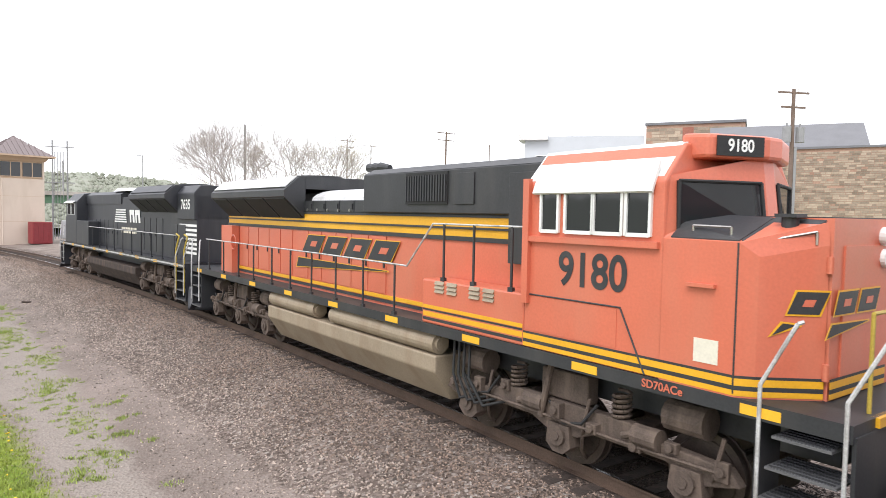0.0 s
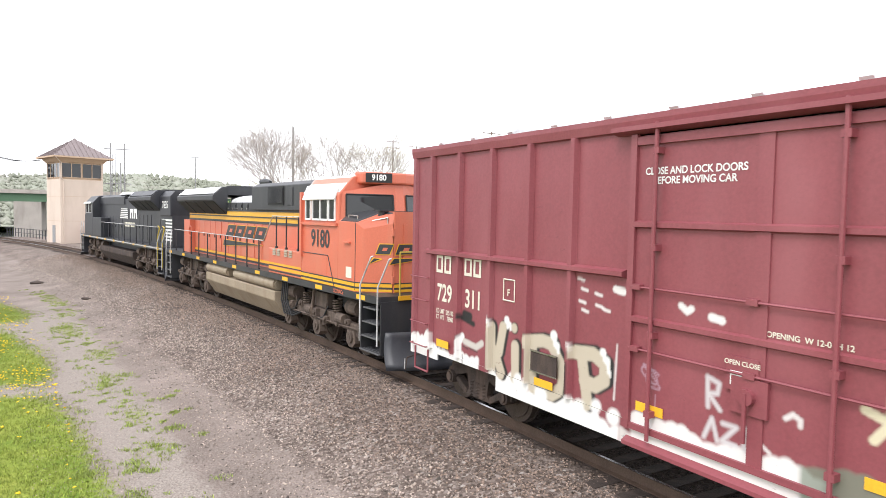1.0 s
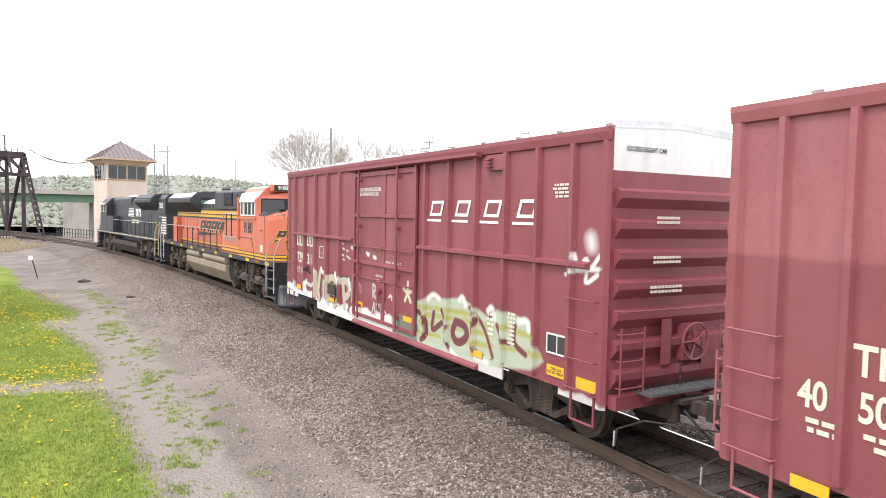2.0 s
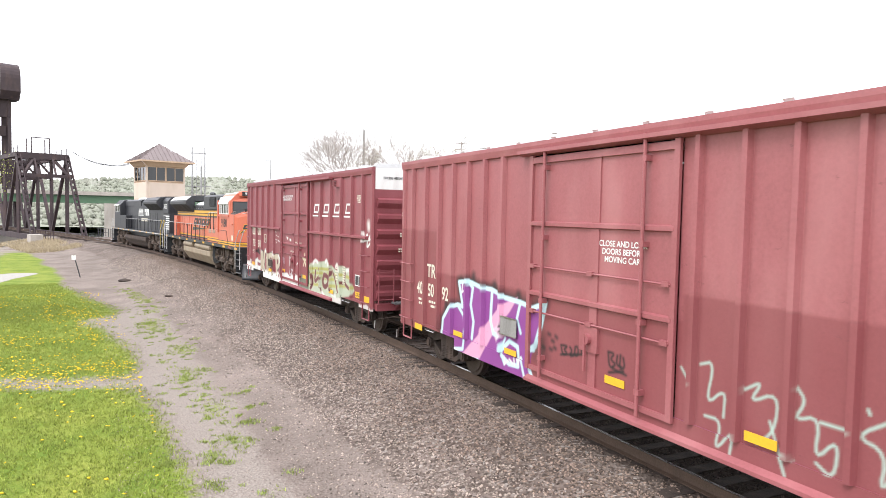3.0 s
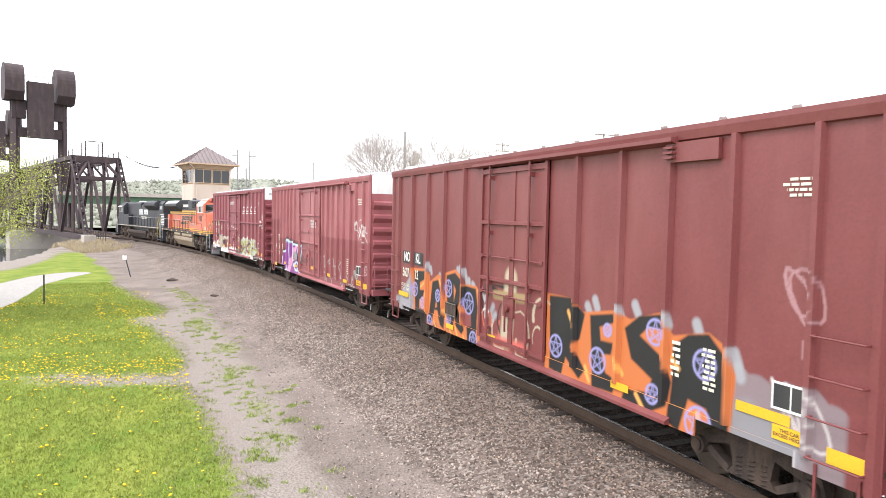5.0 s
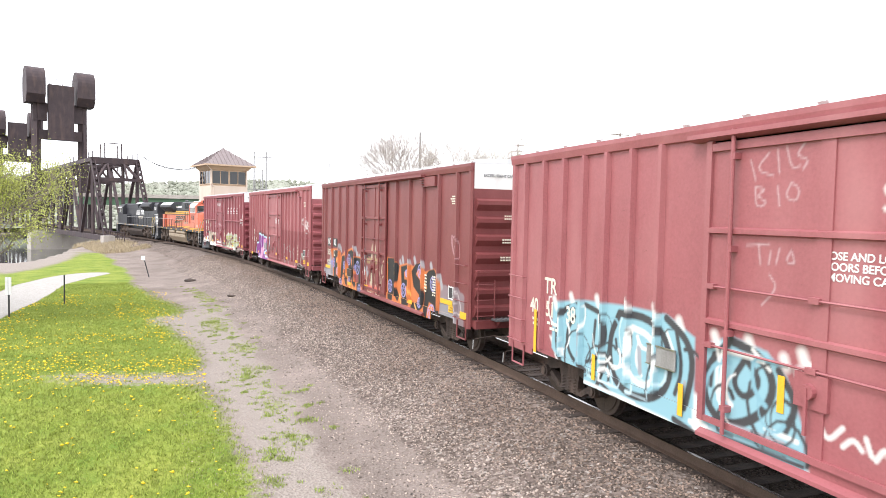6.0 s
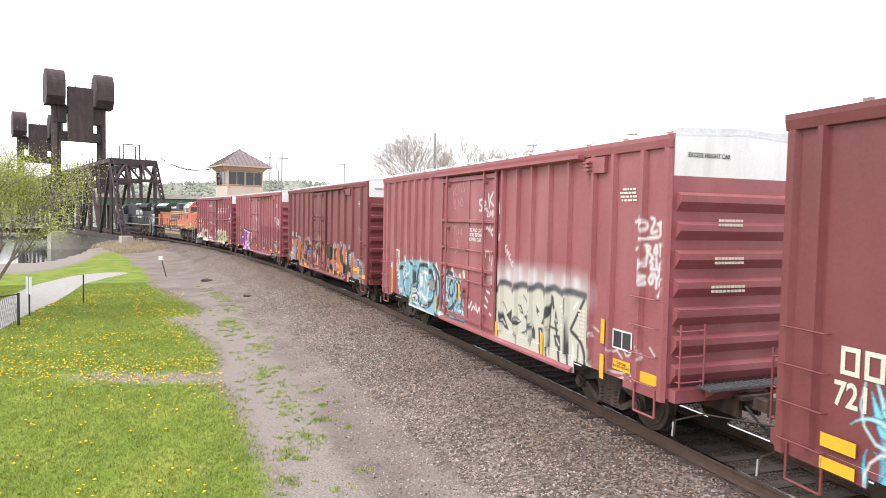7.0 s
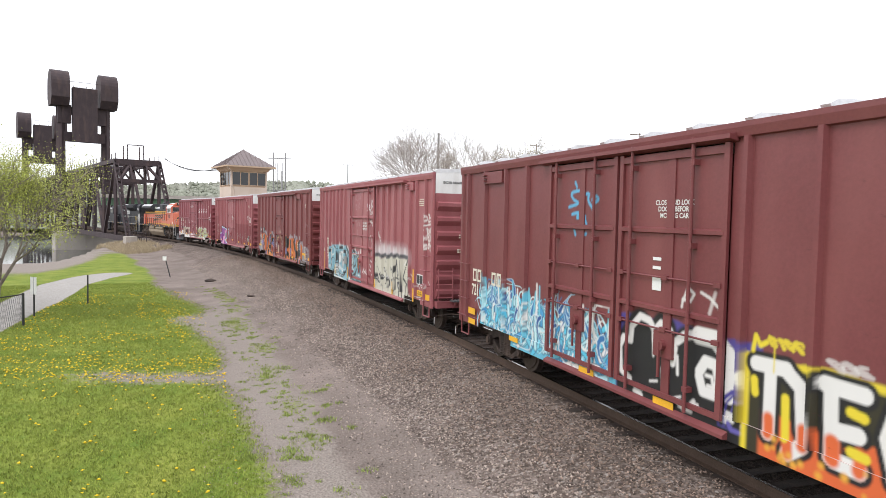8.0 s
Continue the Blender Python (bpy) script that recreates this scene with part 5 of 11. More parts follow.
    logo_blocks(L, -1.15, -0.02, 2.67, 2.91, 0.0, 0.10, M["black"], M["stripe"], m, 2, False)
    # rails along the walkway
    pts = [(8.6, 2.72), (0.2, 2.72), (-3.31, 2.70), (-4.12, 3.50), (-6.42, 3.50)]
    posts = [(x, 1.74, 2.70) for x in (8.3, 6.9, 5.6, 4.4, 3.1, 1.92, 0.72, -0.49, -1.69, -2.89)] + [(x, 2.52, 3.50) for x in (-4.45, -5.26, -6.17)]
    for y in (1.46, -1.46):
        handrail(L, pts, posts, y, M["black"])
    platform_end(L, -11.0, -1, M["black"])
    platform_end(L, 10.1, 1, M["black"])
    bm = bmesh.new()
    box(bm, -11.04, -10.95, -1.0, 1.0, 1.64, 1.74)
    part("platform_edge", bm, M["stripe"], L, "yellow platform edge")
    bm = bmesh.new()
    pipe(bm, [(-10.9, 0.9, 1.74), (-10.9, 0.9, 2.75), (-10.9, 0.2, 2.75), (-10.9, 0.2, 1.74)], 0.022)
    part("end_rail", bm, M["grip_yellow"], L, "yellow end railing")
    for k in range(4):
        bm = bmesh.new()
        pipe(bm, [(-4.6 - 0.14 * k, 1.3, 1.5), (-4.65 - 0.14 * k, 1.36, 0.95), (-4.8 - 0.2 * k, 1.32, 0.55), (-5.2 - 0.2 * k, 1.2, 0.7)], 0.025)
        part("cable", bm, M["rubber"], L)
    return L


def black_locomotive():
    L = tagged(new("lead_locomotive"), "black diesel locomotive with white lettering, leading the train", "locomotive", "locomotives of the train")
    c = -1.0
    common_gear(L, c, -5.2, 3.3, -11.4, 9.4, M["under"], M["nsblack"])
    bm = bmesh.new()
    box(bm, -11.4, 9.4, 1.5, 1.506, 1.62, 1.68)
    part("sill_stripe", bm, M["pale_rail"], L)
    bm = bmesh.new()
    box(bm, -11.9 + 0.8, 5.2, -0.95, 0.95, 1.74, 4.2)
    part("hood", bm, M["nsblack"], L, bevel=0.02)
    bm = bmesh.new()
    prism(bm, [(-1.0, 3.9), (-1.0, 4.35), (-0.75, 4.5), (0.75, 4.5), (1.0, 4.35), (1.0, 3.9)], "x", -1.5, 5.2)
    part("upper_hood", bm, M["nsblack"], L)
    for sgn in (1, -1):
        y = 0.95 if sgn > 0 else -0.97
        doors_on_hood(L, (4.8, 4.0, 3.2, 2.4, 1.6, 0.8, 0.0, -0.8), 1.9, 3.1, y, M["nsblack"])
        doors_on_hood(L, (-4.2, -5.0, -5.8, -6.6, -7.4), 1.9, 3.3, y, M["nsblack"])
        doors_on_hood(L, (-8.2, -9.1, -10.0), 1.9, 3.1, y, M["nsblack"])
    radiator(L, -9.3, -4.6, 4.6, M["nsblack"], M["nsblack"])
    bm = bmesh.new()
    prism(bm, [(-1.04, 3.3), (1.04, 3.3), (1.04, 4.3), (0.8, 4.58), (-0.8, 4.58), (-1.04, 4.3)], "x", -11.1, -9.3)
    part("rear_hood", bm, M["nsblack"], L, bevel=0.03)
    bm = bmesh.new()
    hull(bm, [(-2.2, -0.9, 4.5), (0.2, -0.9, 4.5), (0.2, 0.9, 4.5), (-2.2, 0.9, 4.5)], [(-2.0, -0.75, 4.66), (0.0, -0.75, 4.66), (0.0, 0.75, 4.66), (-2.0, 0.75, 4.66)])
    part("exhaust_cover", bm, M["roof"], L, "pale roof panel")
    # cab
    bm = bmesh.new()
    prism(bm, [(-1.5, 1.74), (1.5, 1.74), (1.5, 4.0), (1.1, 4.45), (0.4, 4.55), (-0.4, 4.55), (-1.1, 4.45), (-1.5, 4.0)], "x", 5.2, 7.7)
    cab = part("cab", bm, M["nsblack"], L, "black wide cab", bevel=0.03)
    bm = bmesh.new()
    hull(bm, [(7.7, -1.48, 3.0), (8.1, -0.75, 3.0), (8.1, 0.75, 3.0), (7.7, 1.48, 3.0)], [(7.7, -1.4, 4.1), (7.95, -0.75, 4.35), (7.95, 0.75, 4.35), (7.7, 1.4, 4.1)])
    part("windshield_face", bm, M["nsblack"], cab)
    for x0, x1 in ((5.6, 6.35), (6.5, 7.3)):
        bm = bmesh.new()
        box(bm, x0, x1, 1.5, 1.512, 3.3, 3.92)
        w = part("side_window", bm, M["glass"], cab)
        bm = bmesh.new()
        pipe(bm, [(x0, 1.51, 3.3), (x1, 1.51, 3.3), (x1, 1.51, 3.92), (x0, 1.51, 3.92), (x0, 1.51, 3.3)], 0.02)
        part("window_frame", bm, M["pale_rail"], w)
    bm = bmesh.new()
    prism(bm, [(1.5, 4.06), (1.5, 4.03), (1.64, 3.92), (1.66, 3.94)], "x", 5.5, 7.6)
    part("sun_shade", bm, M["white"], cab)
    bm = bmesh.new()
    hull(bm, [(7.7, -1.5, 1.74), (8.5, -1.4, 1.74), (8.95, -0.7, 1.74), (8.95, 0.7, 1.74), (8.5, 1.4, 1.74), (7.7, 1.5, 1.74)],
         [(7.7, -1.5, 3.25), (8.4, -1.4, 3.1), (8.8, -0.7, 3.1), (8.8, 0.7, 3.1), (8.4, 1.4, 3.1), (7.7, 1.5, 3.25)])
    part("nose", bm, M["nsblack"], L, bevel=0.03)
    bm = bmesh.new()
    box(bm, 2.6, 5.2, 0.97, 1.5, 1.74, 3.0)
    part("side_cabinet", bm, M["nsblack"], L, bevel=0.03)
    # lettering as plain shapes
    for k in range(6):
        bm = bmesh.new()
        slab(bm, [(-0.6 + 0.05 * k, 3.58 - 0.11 * k), (-2.2 - 0.03 * k, 3.58 - 0.11 * k), (-2.2 - 0.03 * k, 3.64 - 0.11 * k), (-0.6 + 0.05 * k, 3.64 - 0.11 * k)], 1.0 - 0.02)
        part("emblem_line", bm, M["white"], L)
    for k in range(2):
        bm = bmesh.new()
        slab(bm, [(-2.9 - 0.85 * k, 3.05), (-3.6 - 0.85 * k, 3.05), (-3.5 - 0.85 * k, 3.62), (-2.8 - 0.85 * k, 3.62)], 0.98)
        part("emblem_block", bm, M["white"], L)
        bm = bmesh.new()
        slab(bm, [(-3.12 - 0.85 * k, 3.05), (-3.34 - 0.85 * k, 3.05), (-3.28 - 0.85 * k, 3.4), (-3.06 - 0.85 * k, 3.4)], 0.985)
        part("emblem_gap", bm, M["nsblack"], L)
    bars("emblem_name", -3.9, -1.4, 2.5, 2.85, 2, 0.975, M["cream"], L, seed=4)
    for k in range(7):
        bm = bmesh.new()
        box(bm, -11.09, -9.3, 0.95, 0.956, 2.02 + 0.17 * k, 2.11 + 0.17 * k)
        part("chevron_band", bm, M["white"], L)
    lettering("road_number", "7635", -10.2, 3.85, 1.046, 0.5, M["white"], L, "white road number")
    pts = [(4.9, 2.72), (-10.4, 2.72)]
    posts = [(x, 1.74, 2.72) for x in np.arange(4.6, -10.4, -1.35)]
    for y in (1.46, -1.46):
        handrail(L, pts, posts, y, M["nsblack"])
    platform_end(L, -11.4, -1, M["nsblack"])
    platform_end(L, 9.4, 1, M["nsblack"])
    for x in (-10.5, -11.35):
        bm = bmesh.new()
        pipe(bm, [(x, 1.5, 0.7), (x, 1.5, 2.2), (x - 0.2, 1.45, 2.7), (x + 0.1, 1.45, 2.78)], 0.03)
        part("step_handle", bm, M["grip_yellow"], L, "yellow step handrail")
    return L


# ---- spray paint and lettering on the boxcars ----
GLYPHS = (
    ((0, 0), (0, 1), (0.9, 0.95), (0.15, 0.5), (0.95, 0.1), (0, 0)),
    ((0.9, 0.9), (0.15, 0.95), (0.1, 0.55), (0.85, 0.5), (0.9, 0.05), (0.05, 0.1)),
    ((0.05, 0), (0.1, 1), (0.85, 0.9), (0.8, 0.5), (0.15, 0.45), (0.9, 0)),
    ((0, 0), (0.45, 1), (0.6, 1), (1, 0), (0.75, 0.35), (0.25, 0.35)),
    ((0.1, 1), (0.1, 0), (0.12, 0.45), (0.9, 1), (0.3, 0.5), (0.95, 0)),
    ((0.9, 0.85), (0.4, 1), (0.05, 0.5), (0.4, 0), (0.9, 0.2), (0.9, 0.45), (0.5, 0.45)),
    ((0.05, 1), (0.1, 0.1), (0.5, 0), (0.9, 0.1), (0.9, 1)),
    ((0.1, 0), (0.1, 1), (0.1, 0.5), (0.85, 0.5), (0.85, 1), (0.85, 0)),
)


class Spray:
    """Layers of paint on one side of a car; later ones cover earlier ones."""

    def __init__(self):
        self.layers = []

    def band(self, x0, x1, top, rough, color, alpha=1.0, seed=0, spikes=3.0):
        self.layers.append(("band", x0, x1, top, rough, color, alpha, seed, spikes))

    def stroke(self, pts, width, color, soft=0.02, alpha=1.0, taper=0.0):
        self.layers.append(("stroke", pts, width, color, soft, alpha, taper))

    def curve(self, pts, width, color, soft=0.02, alpha=1.0):
        """A stroke whose corners are rounded twice."""
        for _ in range(2 if len(pts) > 2 else 0):
            cut = [pts[0]]
            for (ax, az), (bx, bz) in zip(pts, pts[1:]):
                cut += [(0.75 * ax + 0.25 * bx, 0.75 * az + 0.25 * bz), (0.25 * ax + 0.75 * bx, 0.25 * az + 0.75 * bz)]
            pts = cut + [pts[-1]]
        self.stroke(pts, width, color, soft, alpha)

    def fill(self, pts, color, soft=0.02, alpha=1.0):
        self.layers.append(("fill", pts, color, soft, alpha))

    def dot(self, x, z, r, color, soft=0.03):
        self.stroke([(x, z), (x + 0.001, z)], r, color, soft)

    def word(self, x0, x1, z0, z1, count, fills, outline, width=0.13, edge=0.06, seed=0, halo=None, shade=None):
        """Fat abstract glyphs side by side, running from x0 down to x1."""
        rng = random.Random(seed)
        w = (x0 - x1) / count
        shapes = []
        for k in range(count):
            g = GLYPHS[rng.randrange(len(GLYPHS))]
            lean = rng.uniform(-0.18, 0.18)
            up = rng.uniform(-0.06, 0.08) * (z1 - z0)
            shapes.append([(x0 - (k + 0.08 + 0.84 * p + lean * (q - 0.5)) * w + rng.uniform(-0.04, 0.04), z0 + up + q * (z1 - z0) * rng.uniform(0.92, 1.05)) for p, q in g])
        if halo:
            for s in shapes:
                self.stroke(s, width + edge * 1.9, halo, 0.045)
        if shade:
            for s in shapes:
                self.stroke([(x - 0.10, z - 0.08) for x, z in s], width + edge * 0.6, shade)
        for s in shapes:
            self.stroke(s, width + edge, outline)
        for k, s in enumerate(shapes):
            self.stroke(s, width, fills[k % len(fills)])
            self.stroke([(x + width * 0.3, z + width * 0.35) for x, z in s[:3]], width * 0.16, (0.8, 0.8, 0.8), 0.02, 0.7)

    def tag(self, x0, x1, z0, z1, count, width, color, seed=0, alpha=0.9):
        """Thin handwriting-like scrawl."""
        rng = random.Random(seed)
        w = (x0 - x1) / count
        for k in range(count):
            pts, n = [], rng.randrange(7, 12)
            for j in range(n):
                pts.append((x0 - (k + 0.5 + 0.85 * math.cos(j * 2.2 + rng.uniform(-0.7, 0.7))) * w, z0 + (z1 - z0) * (0.5 + 0.5 * math.sin(j * 1.9 + rng.uniform(-0.6, 0.6)))))
            fine = []
            for a, b, c in zip(pts, pts[1:], pts[2:]):
                for t in (0, 0.25, 0.5, 0.75):
                    p, q = ((a[0] + b[0]) / 2, (a[1] + b[1]) / 2), ((b[0] + c[0]) / 2, (b[1] + c[1]) / 2)
                    fine.append(((1 - t) ** 2 * p[0] + 2 * t * (1 - t) * b[0] + t * t * q[0], (1 - t) ** 2 * p[1] + 2 * t * (1 - t) * b[1] + t * t * q[1]))
            self.stroke(fine, width, color, 0.015, alpha)
            if rng.random() < 0.4:
                x = x0 - (k + rng.random()) * w
                self.stroke([(x, z0), (x, z0 - rng.uniform(0.1, 0.35))], width * 0.5, color, 0.015, alpha)

    def swirls(self, x0, x1, z0, z1, count, width, colors, seed=0):
        """Curling overlapping lines inside a piece."""
        rng = random.Random(seed)
        for k in range(count):
            cx, cz, r = rng.uniform(x1, x0), rng.uniform(z0, z1), rng.uniform(0.12, 0.42)
            t0, turn, grow_r = rng.uniform(0, 6.28), rng.choice((-1, 1)) * rng.uniform(1.5, 4.5), rng.uniform(0.3, 1.1)
            pts = [(cx + r * (1 + grow_r * t) * 0.8 * math.cos(t0 + turn * t), min(max(cz + r * (1 + grow_r * t) * math.sin(t0 + turn * t), z0), z1 + 0.15)) for t in np.linspace(0, 1, 9)]
            self.stroke(pts, width * rng.uniform(0.6, 1.5), colors[rng.randrange(len(colors))], 0.014, 1.0, 0.7)

    def shards(self, x0, x1, z0, z1, count, colors, line, seed=0):
        """Sharp overlapping splinters with dark edges."""
        rng = random.Random(seed)
        for k in range(count):
            x, z = rng.uniform(x1, x0), rng.uniform(z0, z1)
            a = rng.uniform(-1.3, 1.3) + (math.pi / 2 if rng.random() < 0.6 else 0)
            L = rng.uniform(0.2, 0.55)
            bend = rng.gauss(0, 0.5)
            p = [(x + L * t * math.cos(a + bend * t), min(z + L * t * math.sin(a + bend * t), z1 + 0.25)) for t in np.linspace(0, 1.3, 8)]
            w = rng.uniform(0.03, 0.075)
            self.stroke(p, w + 0.018, line, 0.012, 1.0, 0.9)
            self.stroke(p, w, colors[rng.randrange(len(colors))], 0.012, 1.0, 0.95)

    def __call__(self, x, z):
        out = np.zeros((len(x), 4))

        def lay(color, a):
            keep = out[:, 3] * (1 - a)
            tot = keep + a
            safe = np.maximum(tot, 1e-6)
            for c in range(3):
                out[:, c] = (out[:, c] * keep + color[c] * a) / safe
            out[:, 3] = tot

        for L in self.layers:
            if L[0] == "band":
                _, x0, x1, top, rough, color, alpha, seed, spikes = L
                edge = top + rough * (0.5 * np.sin(x * spikes + seed) + 0.35 * np.sin(x * spikes * 2.3 + seed * 2) + 0.3 * np.abs(np.sin(x * spikes * 4.1 + seed)))
                a = np.clip((edge - z) / 0.05 + 0.5, 0, 1) * np.clip((x0 - x) / 0.06 + 0.5, 0, 1) * np.clip((x - x1) / 0.06 + 0.5, 0, 1) * alpha
                lay(color, a)
            elif L[0] == "fill":
                _, pts, color, soft, alpha = L
                px, pz = [p[0] for p in pts], [p[1] for p in pts]
                idx = np.nonzero((x > min(px) - soft) & (x < max(px) + soft) & (z > min(pz) - soft) & (z < max(pz) + soft))[0]
                if len(idx) == 0:
                    continue
                u, v, inside = x[idx], z[idx], np.zeros(len(idx), bool)
                for (ax, az), (bx, bz) in zip(pts, pts[1:] + pts[:1]):
                    if az != bz:
                        inside ^= ((az > v) != (bz > v)) & (u < (bx - ax) * (v - az) / (bz - az) + ax)
                d = line_distance(u, v, pts + pts[:1]) * np.where(inside, 1, -1)
                a = np.zeros(len(x))
                a[idx] = np.clip(d / (2 * soft) + 0.5, 0, 1) * alpha
                lay(color, a)
            else:
                _, pts, width, color, soft, alpha, taper = L
                px, pz = [p[0] for p in pts], [p[1] for p in pts]
                r = width + soft
                idx = np.nonzero((x > min(px) - r) & (x < max(px) + r) & (z > min(pz) - r) & (z < max(pz) + r))[0]
                if len(idx) == 0:
                    continue
                if taper:
                    # the line thins towards its end
                    d, n = np.full(len(idx), 1e9), len(pts) - 1
                    for k in range(n):
                        w = width * (1 - taper * (k + 0.5) / n)
                        d = np.minimum(d, line_distance(x[idx], z[idx], pts[k:k + 2]) + width - w)
                else:
                    d = line_distance(x[idx], z[idx], pts)
                a = np.zeros(len(x))
                a[idx] = np.clip((width - d) / (2 * soft) + 0.5, 0, 1) * alpha
                lay(color, a)
        return out


def make_sprays():
    W, K = (0.72, 0.71, 0.69), (0.015, 0.015, 0.017)
    a = Spray()
    TAN, SNOW = (0.47, 0.41, 0.32), (0.72, 0.71, 0.69)
    a.band(7.9, 6.95, 1.22, 0.16, SNOW, 0.95, 4, 5)
    a.band(7.0, 5.3, 1.06, 0.10, SNOW, 0.95, 1, 4.6)
    a.band(5.3, 1.9, 0.92, 0.14, SNOW, 0.97, 2, 4.2)
    a.band(1.9, -7.9, 0.86, 0.08, (0.62, 0.60, 0.57), 0.9, 1, 2.6)
    # snow-capped tan letters with a black shade
    letters = (
        [[(4.93, 1.74), (4.90, 1.0)], [(4.60, 1.78), (4.70, 1.36), (4.86, 1.30)], [(4.82, 1.34), (4.62, 1.0)]],
        [[(4.26, 1.52), (4.24, 1.02)]],
        [[(3.98, 1.66), (3.55, 1.74), (3.32, 1.72)], [(3.80, 1.62), (3.80, 1.00)], [(3.34, 1.70), (3.10, 1.42), (3.08, 1.10), (3.30, 0.96), (3.76, 0.98)]],
        [[(2.84, 1.70), (2.45, 1.74), (2.22, 1.64), (2.22, 1.42), (2.40, 1.30), (2.62, 1.32)], [(2.68, 1.66), (2.54, 1.02)]],
    )
    for glyph in letters:
        for q in glyph:
            a.stroke([(x - 0.055, z + 0.015) for x, z in q], 0.125, K, 0.015)
    for k, glyph in enumerate(letters):
        for q in glyph:
            a.stroke(q, 0.105, TAN, 0.015)
    a.dot(4.28, 1.82, 0.10, K, 0.015)
    a.dot(4.29, 1.82, 0.082, TAN, 0.015)
    for x, z, r in ((4.98, 1.86, 0.06), (4.50, 1.92, 0.07), (4.42, 1.86, 0.05), (3.30, 1.86, 0.08), (3.22, 1.72, 0.06), (2.92, 1.80, 0.04), (2.26, 1.80, 0.06), (2.18, 1.70, 0.06), (2.14, 1.55, 0.035)):
        a.dot(x, z, r, SNOW, 0.02)
        a.stroke([(x - 0.02, z), (x - 0.03, z - 1.6 * r)], r * 0.5, SNOW, 0.015)
    for x, z, r in ((4.85, 0.86, 0.14), (4.15, 0.98, 0.12), (3.98, 0.92, 0.12), (3.55, 0.90, 0.15), (2.95, 0.84, 0.14), (2.70, 0.92, 0.12), (2.36, 1.02, 0.10), (2.02, 0.96, 0.12)):
        a.dot(x, z, r, SNOW, 0.03)
    a.stroke([(5.95, 1.02), (5.96, 1.30), (5.86, 1.42)], 0.07, SNOW, 0.02)
    a.stroke([(5.78, 1.34), (5.40, 1.30), (5.22, 1.40)], 0.06, (0.5, 0.47, 0.43), 0.02)
    a.stroke([(5.96, 1.78), (5.50, 1.70)], 0.05, K, 0.02)
    a.stroke([(5.80, 1.84), (5.62, 1.82)], 0.08, K, 0.02)
    for q in ([(6.06, 1.05), (6.05, 1.38), (5.92, 1.44)], [(5.84, 1.25), (5.66, 1.22)], [(5.60, 1.24), (5.36, 1.22)], [(5.85, 1.08), (5.80, 0.72)], [(6.75, 1.05), (6.70, 1.22), (6.62, 1.05)], [(4.98, 1.60), (4.98, 0.98)], [(3.06, 1.00), (2.98, 1.40)]):
        a.stroke(q, 0.014, K, 0.014, 0.8)
    # pale green piece with olive stripes and brown letters
    a.fill([(-1.64, 1.67), (-2.31, 1.81), (-3.71, 1.99), (-4.24, 1.88), (-4.81, 1.71), (-4.94, 1.92), (-5.33, 1.93), (-5.95, 1.85), (-6.08, 1.54), (-6.35, 1.25), (-6.10, 1.04), (-4.84, 0.85), (-4.28, 0.78), (-3.37, 0.74), (-1.71, 0.78)], (0.42, 0.47, 0.36), 0.03, 0.95)
    a.stroke([(-1.74, 1.57), (-3.00, 1.67), (-4.17, 1.72)], 0.055, (0.36, 0.34, 0.08), 0.03, 0.9)
    a.stroke([(-1.78, 1.42), (-3.34, 1.53), (-4.70, 1.59)], 0.055, (0.36, 0.34, 0.08), 0.03, 0.9)
    a.stroke([(-1.97, 1.26), (-3.34, 1.36), (-4.71, 1.43)], 0.055, (0.36, 0.34, 0.08), 0.03, 0.9)
    a.stroke([(-3.35, 1.12), (-4.83, 1.22)], 0.055, (0.36, 0.34, 0.08), 0.03, 0.9)
    a.stroke([(-5.08, 1.65), (-6.08, 1.60)], 0.055, (0.36, 0.34, 0.08), 0.03, 0.9)
    a.stroke([(-1.79, 1.01), (-2.86, 1.08)], 0.055, (0.36, 0.34, 0.08), 0.03, 0.9)
    a.stroke([(-5.23, 1.29), (-6.23, 1.32)], 0.055, (0.36, 0.34, 0.08), 0.03, 0.9)
    a.curve([(-1.87, 1.47), (-2.24, 1.40), (-2.34, 1.01), (-2.06, 0.88)], 0.090, (0.50, 0.50, 0.38), 0.014)
    a.curve([(-1.87, 1.47), (-2.24, 1.40), (-2.34, 1.01), (-2.06, 0.88)], 0.07, (0.15, 0.045, 0.05), 0.014)
    a.curve([(-2.60, 1.55), (-2.48, 1.10), (-2.95, 1.38)], 0.090, (0.50, 0.50, 0.38), 0.014)
    a.curve([(-2.60, 1.55), (-2.48, 1.10), (-2.95, 1.38)], 0.07, (0.15, 0.045, 0.05), 0.014)
    a.curve([(-2.92, 1.65), (-3.03, 1.48)], 0.070, (0.50, 0.50, 0.38), 0.014)
    a.curve([(-2.92, 1.65), (-3.03, 1.48)], 0.05, (0.15, 0.045, 0.05), 0.014)
    a.curve([(-3.20, 1.34), (-3.04, 1.11), (-3.33, 0.87)], 0.080, (0.50, 0.50, 0.38), 0.014)
    a.curve([(-3.20, 1.34), (-3.04, 1.11), (-3.33, 0.87)], 0.06, (0.15, 0.045, 0.05), 0.014)
    a.curve([(-3.51, 1.49), (-3.35, 1.22), (-3.59, 1.04), (-3.98, 1.24), (-3.88, 1.47), (-3.51, 1.49)], 0.110, (0.50, 0.50, 0.38), 0.014)
    a.curve([(-3.51, 1.49), (-3.35, 1.22), (-3.59, 1.04), (-3.98, 1.24), (-3.88, 1.47), (-3.51, 1.49)], 0.09, (0.15, 0.045, 0.05), 0.014)
